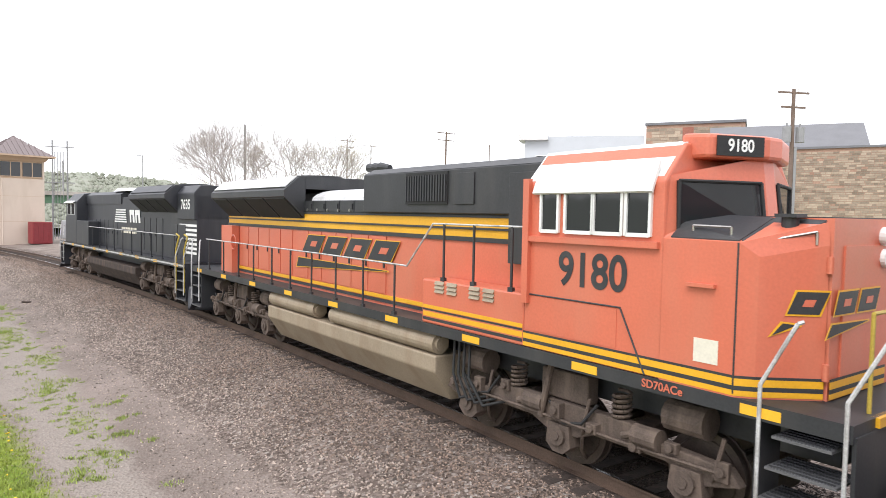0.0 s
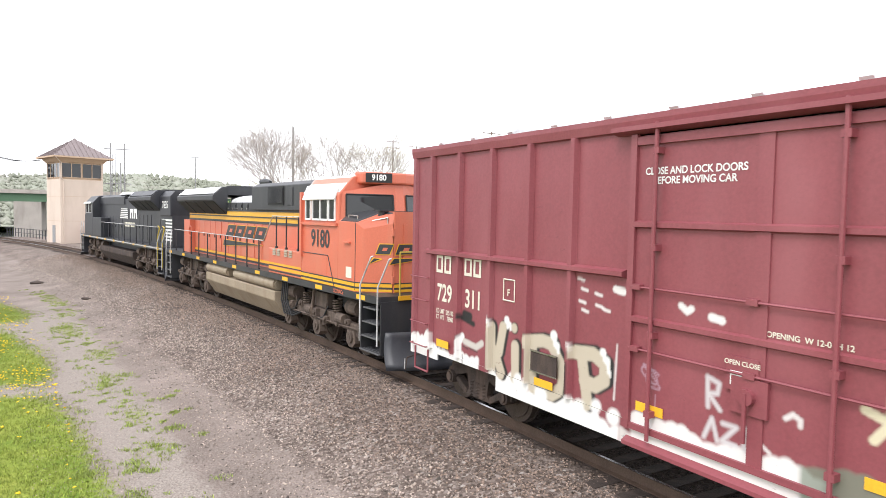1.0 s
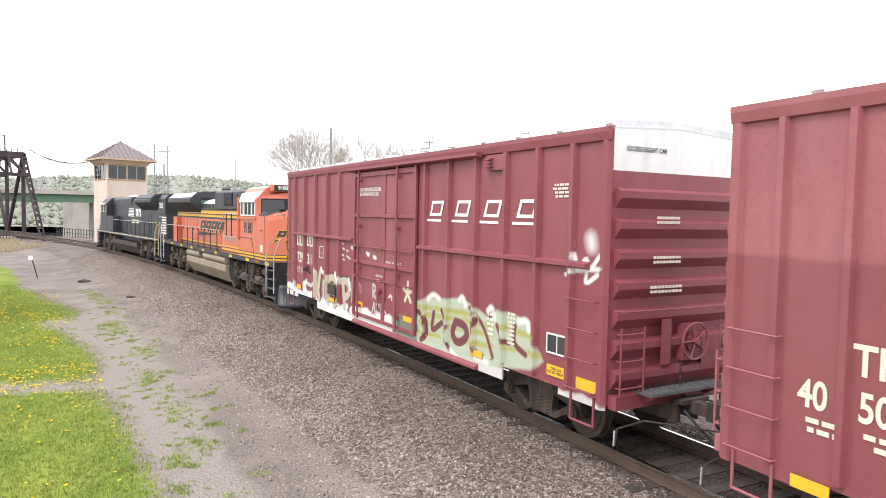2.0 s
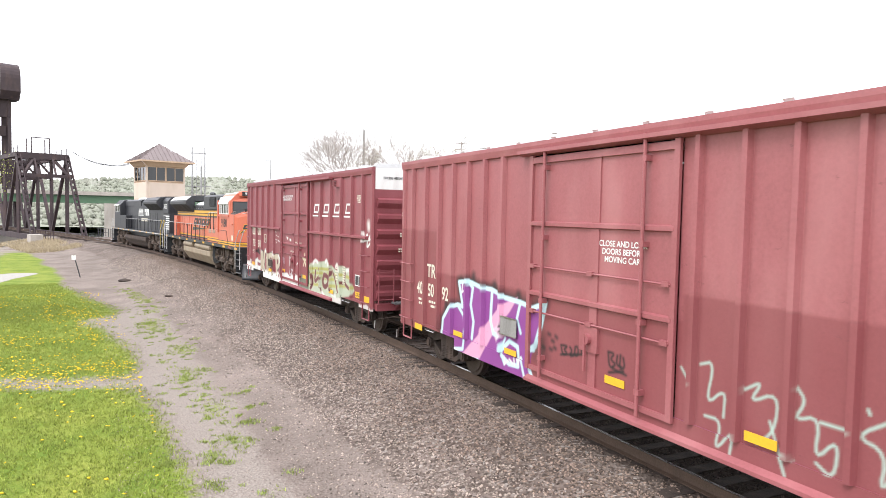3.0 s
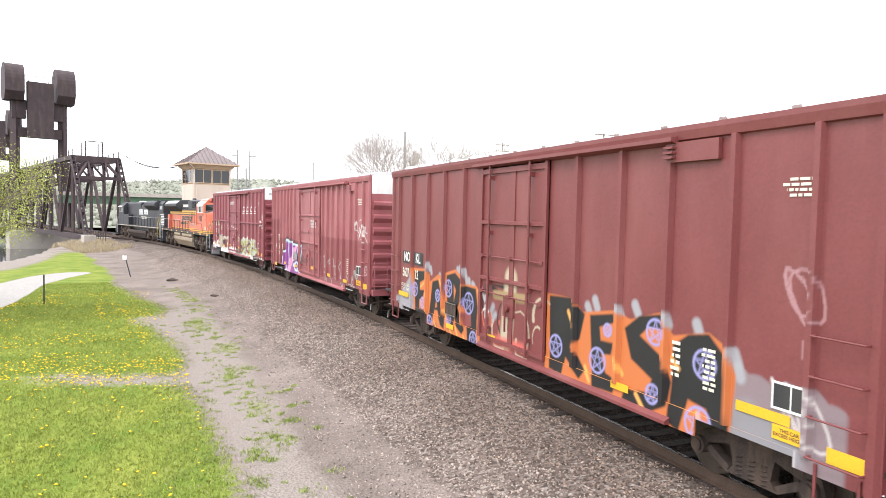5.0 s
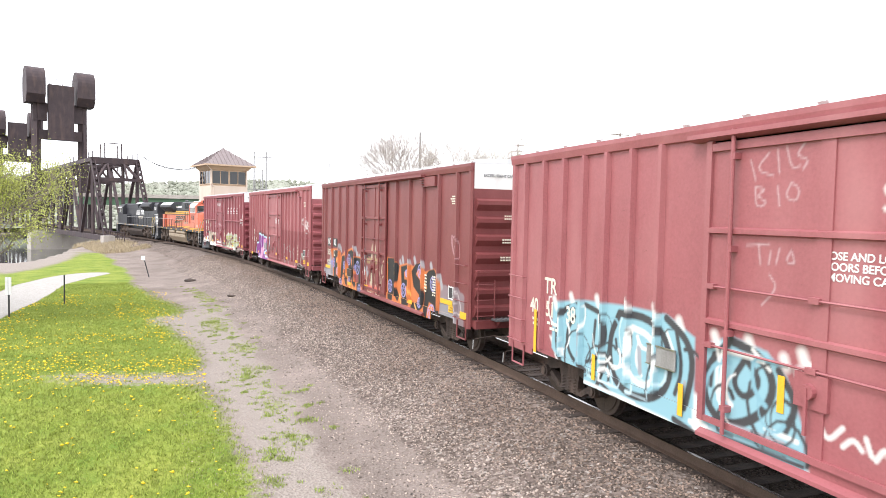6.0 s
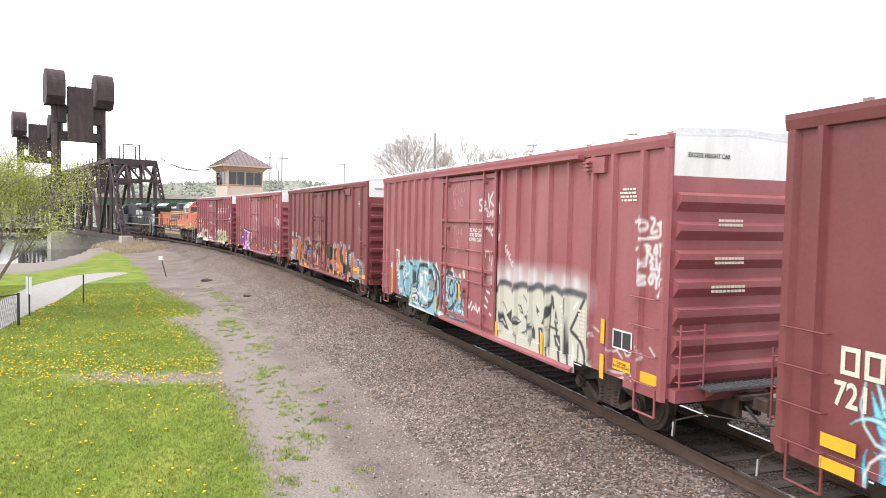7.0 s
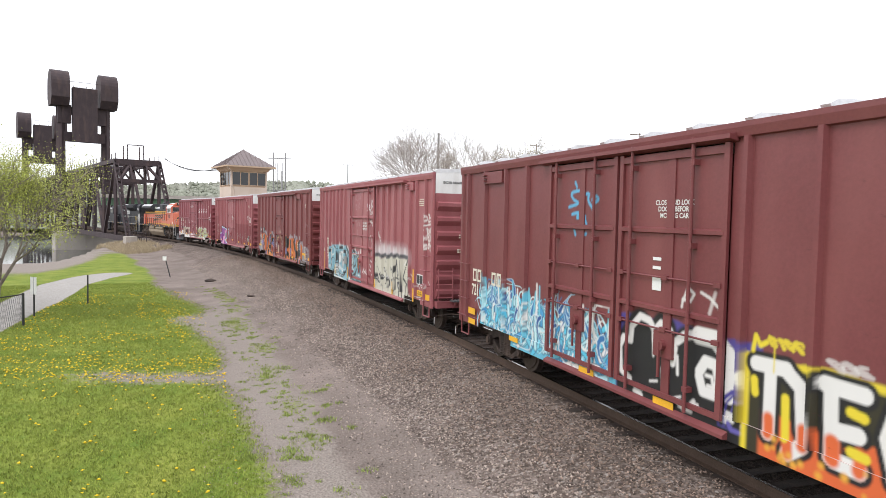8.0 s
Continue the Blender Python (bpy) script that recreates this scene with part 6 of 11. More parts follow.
    a.curve([(-4.02, 1.84), (-4.54, 1.58), (-4.86, 1.01)], 0.070, (0.50, 0.50, 0.38), 0.014)
    a.curve([(-4.02, 1.84), (-4.54, 1.58), (-4.86, 1.01)], 0.05, (0.15, 0.045, 0.05), 0.014)
    a.curve([(-4.28, 1.65), (-4.06, 1.22), (-4.27, 1.02)], 0.080, (0.50, 0.50, 0.38), 0.014)
    a.curve([(-4.28, 1.65), (-4.06, 1.22), (-4.27, 1.02)], 0.06, (0.15, 0.045, 0.05), 0.014)
    a.curve([(-4.97, 1.64), (-5.12, 1.40), (-5.35, 1.37)], 0.070, (0.50, 0.50, 0.38), 0.014)
    a.curve([(-4.97, 1.64), (-5.12, 1.40), (-5.35, 1.37)], 0.05, (0.15, 0.045, 0.05), 0.014)
    a.curve([(-5.53, 1.71), (-5.48, 1.39), (-5.85, 1.26)], 0.080, (0.50, 0.50, 0.38), 0.014)
    a.curve([(-5.53, 1.71), (-5.48, 1.39), (-5.85, 1.26)], 0.06, (0.15, 0.045, 0.05), 0.014)
    a.curve([(-2.31, 1.81), (-2.57, 1.95), (-2.83, 1.87)], 0.06, SNOW, 0.03, 0.85)
    a.curve([(-3.64, 1.95), (-3.76, 2.03), (-3.87, 1.87)], 0.06, SNOW, 0.03, 0.85)
    a.curve([(-4.67, 1.86), (-4.80, 1.97), (-4.89, 1.75)], 0.06, SNOW, 0.03, 0.85)
    a.curve([(-5.65, 1.81), (-5.89, 1.87), (-5.93, 1.70)], 0.06, SNOW, 0.03, 0.85)
    a.curve([(-3.36, 0.87), (-3.60, 0.77)], 0.06, SNOW, 0.03, 0.85)
    a.curve([(-4.28, 0.92), (-4.70, 0.89)], 0.06, SNOW, 0.03, 0.85)
    a.curve([(-7.06, 3.07), (-7.13, 2.79), (-7.32, 3.08), (-7.39, 2.83), (-7.61, 3.09)], 0.035, W, 0.016, 0.95)
    a.curve([(-7.00, 2.81), (-7.64, 2.89)], 0.035, W, 0.016, 0.95)
    a.curve([(-7.33, 2.80), (-7.29, 2.61), (-7.58, 2.80)], 0.035, W, 0.016, 0.95)
    a.curve([(-6.83, 2.92), (-6.92, 2.87)], 0.035, W, 0.016, 0.95)
    a.curve([(-6.84, 2.75), (-6.91, 2.73)], 0.035, W, 0.016, 0.95)
    a.curve([(-7.40, 3.33), (-7.43, 3.23)], 0.10, W, 0.09, 0.8)
    a.tag(1.5, 1.2, 1.45, 1.85, 1, 0.010, (0.55, 0.45, 0.55), 9, 0.6)
    a.band(1.7, -0.9, 1.13, 0.08, SNOW, 0.92, 3, 4.1)
    a.band(-0.6, -1.9, 1.20, 0.10, (0.16, 0.20, 0.15), 0.8, 5, 3.1)
    for q in ([(0.52, 1.50), (0.54, 1.85), (0.38, 1.80), (0.40, 1.68), (0.52, 1.66), (0.36, 1.50)], [(0.56, 1.14), (0.46, 1.38), (0.38, 1.14)], [(0.32, 1.36), (0.14, 1.36), (0.32, 1.16), (0.14, 1.15)], [(0.04, 1.38), (0.04, 1.16), (-0.08, 1.16)]):
        a.stroke(q, 0.030, (0.58, 0.57, 0.58), 0.02, 0.85)
    a.stroke([(-0.42, 1.62), (-0.50, 1.68), (-0.58, 1.64), (-0.58, 1.58)], 0.03, W, 0.016, 0.8)
    a.stroke([(0.0, 1.36), (-0.26, 1.20)], 0.022, W, 0.014, 0.8)
    for k in range(5):
        t = 1.571 + k * 1.2566
        a.stroke([(-1.42, 1.84), (-1.42 + 0.24 * math.cos(t), 1.84 + 0.24 * math.sin(t))], 0.085, (0.62, 0.56, 0.40), 0.016, 1.0, 0.9)
    a.stroke([(0.95, 2.62), (0.86, 2.56), (0.80, 2.60)], 0.045, W, 0.016, 0.9)
    for x, z in ((2.80, 2.78), (2.72, 2.64), (2.44, 2.60), (2.76, 2.46), (2.70, 2.34), (2.42, 2.44), (2.28, 2.40)):
        a.stroke([(x, z), (x - 0.12, z - 0.02)], 0.024, W, 0.014, 0.8)
    a.stroke([(2.06, 2.70), (1.92, 2.68)], 0.055, W, 0.014, 0.9)
    a.stroke([(2.00, 1.95), (2.03, 1.20)], 0.016, W, 0.014, 0.8)
    a.stroke([(0.52, 2.54), (0.38, 2.52)], 0.05, W, 0.014, 0.9)
    b = Spray()
    for x0, x1, top in ((7.9, 5.75, 3.25), (5.75, -1.86, 2.30), (-1.86, -7.9, 2.66)):
        b.band(x0, x1, top, 0.02, (0.190, 0.044, 0.050), 0.62, 3, 0.8)
    ICE, PLUM, ROSE = (0.52, 0.72, 0.78), (0.24, 0.055, 0.25), (0.66, 0.33, 0.48)
    # purple letters with an icy edge and a pink flash
    b.stroke([(5.21, 0.53), (5.43, 0.85), (5.38, 1.27), (5.10, 1.56), (4.64, 1.69), (4.41, 1.67), (4.61, 2.19), (4.15, 2.25), (3.65, 2.18), (3.16, 2.18), (2.66, 2.08), (2.14, 2.06), (1.66, 2.01), (1.26, 2.15)], 0.13, K, 0.07, 0.75)
    b.stroke([(5.23, 1.62), (5.22, 1.40)], 0.08, K, 0.06, 0.8)
    b.stroke([(3.95, 2.40), (3.94, 2.19)], 0.08, K, 0.06, 0.8)
    b.stroke([(3.07, 2.29), (3.06, 2.11)], 0.08, K, 0.06, 0.8)
    b.stroke([(2.18, 2.20), (2.17, 2.03)], 0.08, K, 0.06, 0.8)
    b.stroke([(4.51, 2.23), (4.50, 2.02)], 0.08, K, 0.06, 0.8)
    b.fill([(5.22, 0.55), (5.40, 0.85), (5.33, 1.27), (5.07, 1.55), (4.48, 1.66), (4.55, 2.18), (3.65, 2.16), (3.18, 2.15), (2.66, 2.06), (2.14, 2.04), (1.66, 2.00), (1.28, 2.12), (1.42, 1.64), (1.58, 1.27), (1.75, 0.96), (1.64, 0.72), (1.68, 0.52)], PLUM, 0.02, 1.0)
    b.fill([(5.22, 0.55), (3.17, 1.94), (1.66, 1.98), (1.68, 0.52), (2.01, 0.49), (2.75, 0.55), (3.60, 0.62), (4.43, 0.60)], PLUM, 0.02, 1.0)
    b.fill([(4.36, 0.65), (3.76, 1.13), (2.82, 1.92), (2.21, 2.14), (2.47, 1.84), (3.13, 1.26), (3.58, 0.71), (4.00, 0.64)], ROSE, 0.02, 1.0)
    b.fill([(3.14, 1.38), (2.64, 1.66), (2.57, 1.39), (2.95, 1.15)], (0.75, 0.52, 0.62), 0.02, 0.8)
    b.stroke([(5.21, 0.53), (5.43, 0.85), (5.38, 1.27), (5.10, 1.56), (4.64, 1.69), (4.41, 1.67), (4.61, 2.19), (4.15, 2.25), (3.65, 2.18), (3.16, 2.18), (2.66, 2.08), (2.14, 2.06), (1.66, 2.01), (1.26, 2.15)], 0.045, ICE, 0.014, 1.0)
    b.stroke([(4.63, 1.66), (4.37, 1.49), (4.27, 1.14), (4.34, 0.76), (4.74, 0.69)], 0.04, ICE, 0.014, 1.0)
    b.stroke([(4.15, 2.23), (3.97, 2.13), (4.05, 1.76), (3.91, 1.42), (3.97, 1.06)], 0.045, ICE, 0.014, 1.0)
    b.stroke([(3.16, 2.17), (3.18, 1.90), (3.20, 1.55), (3.08, 1.31), (2.79, 1.30)], 0.045, ICE, 0.014, 1.0)
    b.stroke([(1.26, 2.14), (1.36, 1.78), (1.54, 1.35), (1.78, 1.21)], 0.055, ICE, 0.014, 1.0)
    b.stroke([(2.11, 2.06), (2.22, 1.74), (2.08, 1.49)], 0.035, ICE, 0.014, 1.0)
    b.stroke([(1.80, 2.04), (1.83, 1.55), (1.80, 1.25), (1.58, 1.27)], 0.04, ICE, 0.014, 1.0)
    b.stroke([(5.21, 0.53), (4.43, 0.59), (3.67, 0.65), (3.37, 0.55)], 0.04, ICE, 0.014, 1.0)
    b.stroke([(2.75, 1.05), (2.46, 1.27), (2.17, 1.21), (2.11, 0.86), (2.44, 0.84), (2.72, 0.95)], 0.045, ICE, 0.014, 1.0)
    b.stroke([(3.67, 0.65), (3.47, 0.56), (3.28, 0.46)], 0.05, ICE, 0.014, 1.0)
    b.stroke([(1.77, 0.96), (1.65, 0.76), (1.69, 0.54)], 0.05, ICE, 0.014, 1.0)
    b.stroke([(2.04, 1.03), (1.87, 0.65), (1.94, 0.52)], 0.03, ICE, 0.014, 1.0)
    b.stroke([(2.62, 1.30), (2.78, 1.05), (2.60, 0.80)], 0.03, ICE, 0.014, 1.0)
    b.stroke([(2.60, 0.93), (2.60, 0.80), (2.46, 0.89)], 0.02, W, 0.014, 1.0)
    b.stroke([(2.42, 0.93), (2.31, 0.88)], 0.02, W, 0.014, 1.0)
    b.stroke([(2.26, 0.98), (2.23, 0.86)], 0.02, W, 0.014, 1.0)
    b.stroke([(2.16, 0.99), (2.11, 0.90), (2.06, 1.03)], 0.02, W, 0.014, 1.0)
    b.stroke([(5.06, 0.73), (4.90, 0.68), (5.05, 0.57)], 0.02, W, 0.014, 1.0)
    b.stroke([(4.77, 0.73), (4.59, 0.67)], 0.02, W, 0.014, 1.0)
    b.stroke([(4.44, 2.17), (4.46, 1.98), (4.36, 2.03)], 0.02, W, 0.014, 1.0)
    b.stroke([(2.77, 1.56), (2.68, 1.43), (2.73, 1.41)], 0.02, K, 0.014, 1.0)
    # black scrawls on the door
    b.curve([(0.77, 1.51), (0.71, 1.35), (0.58, 1.41), (0.70, 1.45), (0.57, 1.53), (0.77, 1.51)], 0.022, K, 0.016, 0.9)
    b.curve([(0.52, 1.52), (0.46, 1.48), (0.52, 1.37), (0.42, 1.40)], 0.022, K, 0.016, 0.9)
    b.curve([(0.38, 1.55), (0.40, 1.40), (0.29, 1.43), (0.31, 1.57), (0.38, 1.55)], 0.022, K, 0.016, 0.9)
    b.curve([(0.26, 1.60), (0.18, 1.46)], 0.022, K, 0.016, 0.9)
    b.curve([(0.17, 1.47), (0.77, 1.35)], 0.022, K, 0.016, 0.9)
    b.curve([(-0.43, 1.63), (-0.47, 1.38), (-0.62, 1.47), (-0.48, 1.53), (-0.58, 1.63), (-0.43, 1.63)], 0.022, K, 0.016, 0.9)
    b.curve([(-0.64, 1.61), (-0.62, 1.47), (-0.73, 1.46)], 0.022, K, 0.016, 0.9)
    b.curve([(-0.71, 1.63), (-0.69, 1.42), (-0.81, 1.46), (-0.77, 1.60)], 0.022, K, 0.016, 0.9)
    b.curve([(-0.54, 1.40), (-0.84, 1.36)], 0.022, K, 0.016, 0.9)
    b.curve([(-0.46, 1.32), (-0.78, 1.40)], 0.022, K, 0.016, 0.9)
    b.curve([(1.42, 1.51), (1.37, 1.50)], 0.035, K, 0.03, 0.8)
    b.curve([(1.31, 1.38), (1.25, 1.37)], 0.035, K, 0.03, 0.8)
    b.curve([(1.14, 1.64), (1.09, 1.63)], 0.035, K, 0.03, 0.8)
    b.curve([(1.03, 1.54), (0.98, 1.53)], 0.035, K, 0.03, 0.8)
    b.curve([(0.96, 1.43), (0.92, 1.42)], 0.035, K, 0.03, 0.8)
    b.curve([(1.08, 1.39), (1.03, 1.38)], 0.035, K, 0.03, 0.8)
    b.curve([(1.37, 1.20), (1.31, 1.19)], 0.035, K, 0.03, 0.8)
    b.curve([(0.93, 1.63), (0.89, 1.61)], 0.035, K, 0.03, 0.8)
    b.fill([(1.64, 1.40), (1.22, 1.59), (1.11, 1.21), (1.58, 1.08)], K, 0.12, 0.5)
    # mint scrawls and a white tag on the rear half
    MINT = (0.40, 0.55, 0.49)
    b.curve([(-1.86, 1.70), (-2.01, 1.53)], 0.017, MINT, 0.014, 0.85)
    b.curve([(-2.18, 1.81), (-2.41, 1.89), (-2.28, 1.29), (-2.59, 1.60), (-2.57, 1.23)], 0.017, MINT, 0.014, 0.85)
    b.curve([(-2.28, 1.17), (-2.55, 1.18), (-2.46, 0.75), (-2.75, 1.14), (-2.70, 0.81)], 0.017, MINT, 0.014, 0.85)
    b.curve([(-2.85, 1.64), (-3.12, 1.81), (-2.92, 1.50), (-3.32, 1.73), (-3.29, 1.26), (-3.06, 1.06)], 0.017, MINT, 0.014, 0.85)
    b.curve([(-3.22, 1.36), (-3.49, 0.71), (-3.36, 1.05), (-3.53, 1.02)], 0.017, MINT, 0.014, 0.85)
    b.curve([(-3.54, 1.84), (-3.66, 1.71), (-3.51, 1.46), (-3.83, 1.60), (-3.77, 1.08), (-4.04, 1.43), (-4.01, 0.96), (-3.80, 1.08)], 0.017, MINT, 0.014, 0.85)
    b.curve([(-3.83, 1.53), (-4.19, 1.53)], 0.017, MINT, 0.014, 0.85)
    b.curve([(-4.32, 1.80), (-4.34, 1.76)], 0.017, MINT, 0.014, 0.85)
    b.curve([(-4.56, 1.75), (-4.19, 1.50), (-4.53, 1.43), (-4.46, 0.97), (-4.75, 1.52), (-4.82, 1.07), (-4.54, 1.13)], 0.017, MINT, 0.014, 0.85)
    b.curve([(-4.64, 0.95), (-4.83, 0.77), (-4.95, 0.98)], 0.017, MINT, 0.014, 0.85)
    b.curve([(-5.37, 1.40), (-5.27, 1.19), (-5.43, 1.24), (-5.33, 0.83)], 0.017, MINT, 0.014, 0.85)
    b.curve([(-5.88, 1.06), (-5.94, 1.38), (-6.05, 1.17), (-5.90, 1.22)], 0.017, MINT, 0.014, 0.85)
    b.curve([(-6.11, 1.42), (-6.09, 1.15)], 0.017, MINT, 0.014, 0.85)
    b.curve([(-5.86, 0.93), (-6.06, 1.06), (-5.93, 0.78), (-6.26, 1.06), (-6.08, 0.71), (-6.27, 1.01)], 0.017, MINT, 0.014, 0.85)
    b.curve([(-5.56, 1.02), (-5.85, 0.99)], 0.017, MINT, 0.014, 0.85)
    b.curve([(-6.39, 1.56), (-6.44, 1.18), (-6.55, 1.43), (-6.62, 1.26)], 0.017, MINT, 0.014, 0.85)
    b.curve([(-6.42, 3.36), (-6.34, 3.08), (-6.56, 2.99), (-6.44, 3.34)], 0.016, W, 0.014, 0.85)
    b.curve([(-6.53, 3.01), (-6.62, 2.92), (-6.69, 3.24), (-6.77, 2.88), (-6.86, 3.18), (-6.62, 2.73)], 0.016, W, 0.014, 0.85)
    b.curve([(-6.62, 2.73), (-6.92, 3.10), (-7.09, 2.97), (-7.14, 3.42), (-7.30, 2.84), (-7.17, 2.83), (-7.23, 3.18), (-7.35, 3.19), (-7.29, 2.99), (-7.53, 2.97)], 0.016, W, 0.014, 0.85)
    b.curve([(-6.83, 2.73), (-7.10, 2.67)], 0.016, W, 0.014, 0.85)
    b.curve([(-7.17, 2.93), (-7.55, 2.63)], 0.016, W, 0.014, 0.85)
    b.curve([(-6.71, 3.40), (-6.85, 3.45), (-7.01, 3.32), (-6.96, 3.20), (-6.86, 3.23)], 0.016, W, 0.014, 0.85)
    b.curve([(-6.51, 2.86), (-6.53, 2.83)], 0.016, W, 0.014, 0.85)
    b.curve([(-7.18, 2.65), (-7.23, 2.61)], 0.016, W, 0.014, 0.85)
    b.curve([(-7.33, 1.76), (-7.26, 1.61), (-7.30, 1.45), (-7.47, 1.47), (-7.56, 1.58)], 0.012, W, 0.014, 0.7)
    b.curve([(-7.33, 1.76), (-7.45, 1.81), (-7.55, 1.77)], 0.012, W, 0.014, 0.7)
    b.curve([(-7.35, 1.69), (-7.37, 1.64)], 0.012, W, 0.014, 0.7)
    b.curve([(-7.48, 1.72), (-7.50, 1.68)], 0.012, W, 0.014, 0.7)
    b.curve([(-7.31, 1.58), (-7.40, 1.59)], 0.012, W, 0.014, 0.7)
    c = Spray()
    c.band(-1.4, -7.4, 1.65, 0.22, (0.27, 0.28, 0.31), 0.55, 2, 2.1)
    AMBER, ASH, STAR = (0.52, 0.155, 0.05), (0.33, 0.34, 0.37), (0.30, 0.29, 0.56)
    # the rear word
    c.stroke([(-2.62, 2.15), (-2.70, 2.02)], 0.085, ASH, 0.03, 0.9)
    c.stroke([(-2.83, 2.28), (-2.90, 2.14)], 0.085, ASH, 0.03, 0.9)
    c.stroke([(-3.47, 2.22), (-3.54, 2.09)], 0.085, ASH, 0.03, 0.9)
    c.stroke([(-3.86, 2.33), (-3.93, 2.21)], 0.085, ASH, 0.03, 0.9)
    c.stroke([(-4.56, 2.25), (-4.61, 2.14)], 0.085, ASH, 0.03, 0.9)
    c.stroke([(-5.16, 2.24), (-5.21, 2.13)], 0.085, ASH, 0.03, 0.9)
    c.stroke([(-5.83, 1.96), (-5.88, 1.85)], 0.085, ASH, 0.03, 0.9)
    c.stroke([(-5.90, 1.78), (-5.94, 1.67)], 0.085, ASH, 0.03, 0.9)
    c.fill([(-5.76, 1.31), (-6.07, 1.43), (-6.84, 1.11), (-6.90, 0.83), (-6.50, 0.73), (-5.84, 0.81)], (0.24, 0.24, 0.26), 0.06, 0.85)
    c.fill([(-1.25, 2.22), (-2.20, 2.23), (-2.48, 2.02), (-3.33, 2.17), (-3.77, 2.09), (-4.43, 2.29), (-4.72, 2.00), (-5.39, 2.15), (-5.73, 2.00), (-5.87, 1.65), (-5.81, 0.87), (-5.57, 0.53), (-4.77, 0.52), (-4.26, 0.58), (-3.10, 0.59), (-1.75, 0.63), (-1.33, 0.73)], AMBER)
    c.fill([(-1.41, 2.19), (-2.11, 2.23), (-2.55, 1.99), (-2.41, 1.53), (-2.21, 1.38), (-2.60, 1.00), (-2.44, 0.83), (-1.99, 1.12), (-1.89, 0.77), (-1.48, 0.82)], K)
    c.fill([(-2.70, 2.00), (-3.33, 2.11), (-3.37, 1.97), (-2.98, 1.84), (-3.02, 1.62), (-3.35, 1.63), (-3.30, 1.43), (-3.05, 1.39), (-3.17, 1.10), (-3.46, 1.04), (-3.40, 0.82), (-2.83, 0.79)], K)
    c.fill([(-3.63, 1.93), (-3.97, 2.17), (-4.43, 2.26), (-4.57, 2.05), (-4.18, 2.03), (-4.00, 1.87), (-4.53, 1.62), (-4.71, 1.31), (-4.63, 0.94), (-4.25, 0.74), (-3.63, 0.80), (-3.70, 0.97), (-4.23, 1.04), (-4.29, 1.26), (-3.81, 1.47)], K)
    c.fill([(-4.72, 1.86), (-5.01, 2.06), (-5.39, 2.13), (-5.69, 1.87), (-5.79, 0.87), (-5.52, 0.79), (-5.39, 1.10), (-5.05, 1.15), (-4.90, 0.65), (-4.65, 0.73), (-4.72, 1.31)], K)
    c.stroke([(-2.04, 1.97), (-2.19, 1.74)], 0.04, (0.74, 0.36, 0.10), 0.02)
    c.stroke([(-2.60, 1.08), (-2.74, 0.87)], 0.04, (0.74, 0.36, 0.10), 0.02)
    c.stroke([(-3.44, 1.38), (-3.60, 1.18)], 0.04, (0.74, 0.36, 0.10), 0.02)
    c.stroke([(-4.71, 1.65), (-4.84, 1.54)], 0.04, (0.74, 0.36, 0.10), 0.02)
    c.stroke([(-5.23, 1.00), (-5.35, 0.76)], 0.04, (0.74, 0.36, 0.10), 0.02)
    c.stroke([(-3.97, 0.95), (-4.14, 0.77)], 0.04, (0.74, 0.36, 0.10), 0.02)
    c.stroke([(-3.10, 0.74), (-3.98, 0.73)], 0.04, (0.74, 0.36, 0.10), 0.02)
    c.stroke([(-1.74, 0.76), (-2.62, 0.68)], 0.04, (0.74, 0.36, 0.10), 0.02)
    # black letters on orange, with lilac stars
    c.fill([(7.17, 1.12), (6.27, 1.79), (5.90, 2.03), (5.80, 0.72), (6.36, 0.65), (7.14, 0.68)], ASH, 0.04, 0.85)
    c.stroke([(4.72, 2.31), (4.66, 2.19)], 0.075, ASH, 0.03, 0.9)
    c.stroke([(4.89, 2.24), (4.84, 2.11)], 0.075, ASH, 0.03, 0.9)
    c.stroke([(4.57, 2.22), (4.52, 2.10)], 0.075, ASH, 0.03, 0.9)
    c.stroke([(3.94, 2.09), (3.89, 1.97)], 0.075, ASH, 0.03, 0.9)
    c.stroke([(3.79, 2.14), (3.75, 2.03)], 0.075, ASH, 0.03, 0.9)
    c.stroke([(2.82, 2.34), (2.78, 2.23)], 0.075, ASH, 0.03, 0.9)
    c.stroke([(2.68, 2.38), (2.65, 2.28)], 0.075, ASH, 0.03, 0.9)
    c.stroke([(2.31, 2.16), (2.27, 2.06)], 0.075, ASH, 0.03, 0.9)
    c.stroke([(2.38, 2.33), (2.34, 2.23)], 0.075, ASH, 0.03, 0.9)
    c.stroke([(2.16, 2.13), (2.13, 2.04)], 0.075, ASH, 0.03, 0.9)
    c.stroke([(1.95, 2.06), (1.92, 1.96)], 0.075, ASH, 0.03, 0.9)
    c.stroke([(1.88, 2.02), (1.85, 1.92)], 0.075, ASH, 0.03, 0.9)
    c.fill([(5.97, 2.12), (4.93, 2.17), (4.64, 2.05), (4.56, 1.48), (4.65, 0.63), (5.24, 0.59), (5.79, 0.60)], AMBER, 0.02, 1.0)
    c.fill([(4.63, 1.84), (4.04, 2.10), (3.72, 2.07), (3.38, 0.73), (3.96, 0.55), (4.08, 0.80), (4.40, 0.67), (4.72, 0.65), (4.66, 1.31)], AMBER, 0.02, 1.0)
    c.fill([(3.57, 2.18), (2.94, 2.32), (2.55, 2.15), (2.50, 1.80), (2.57, 1.41), (2.25, 1.02), (2.15, 0.52), (2.84, 0.53), (3.37, 0.63), (3.58, 1.01)], AMBER, 0.02, 1.0)
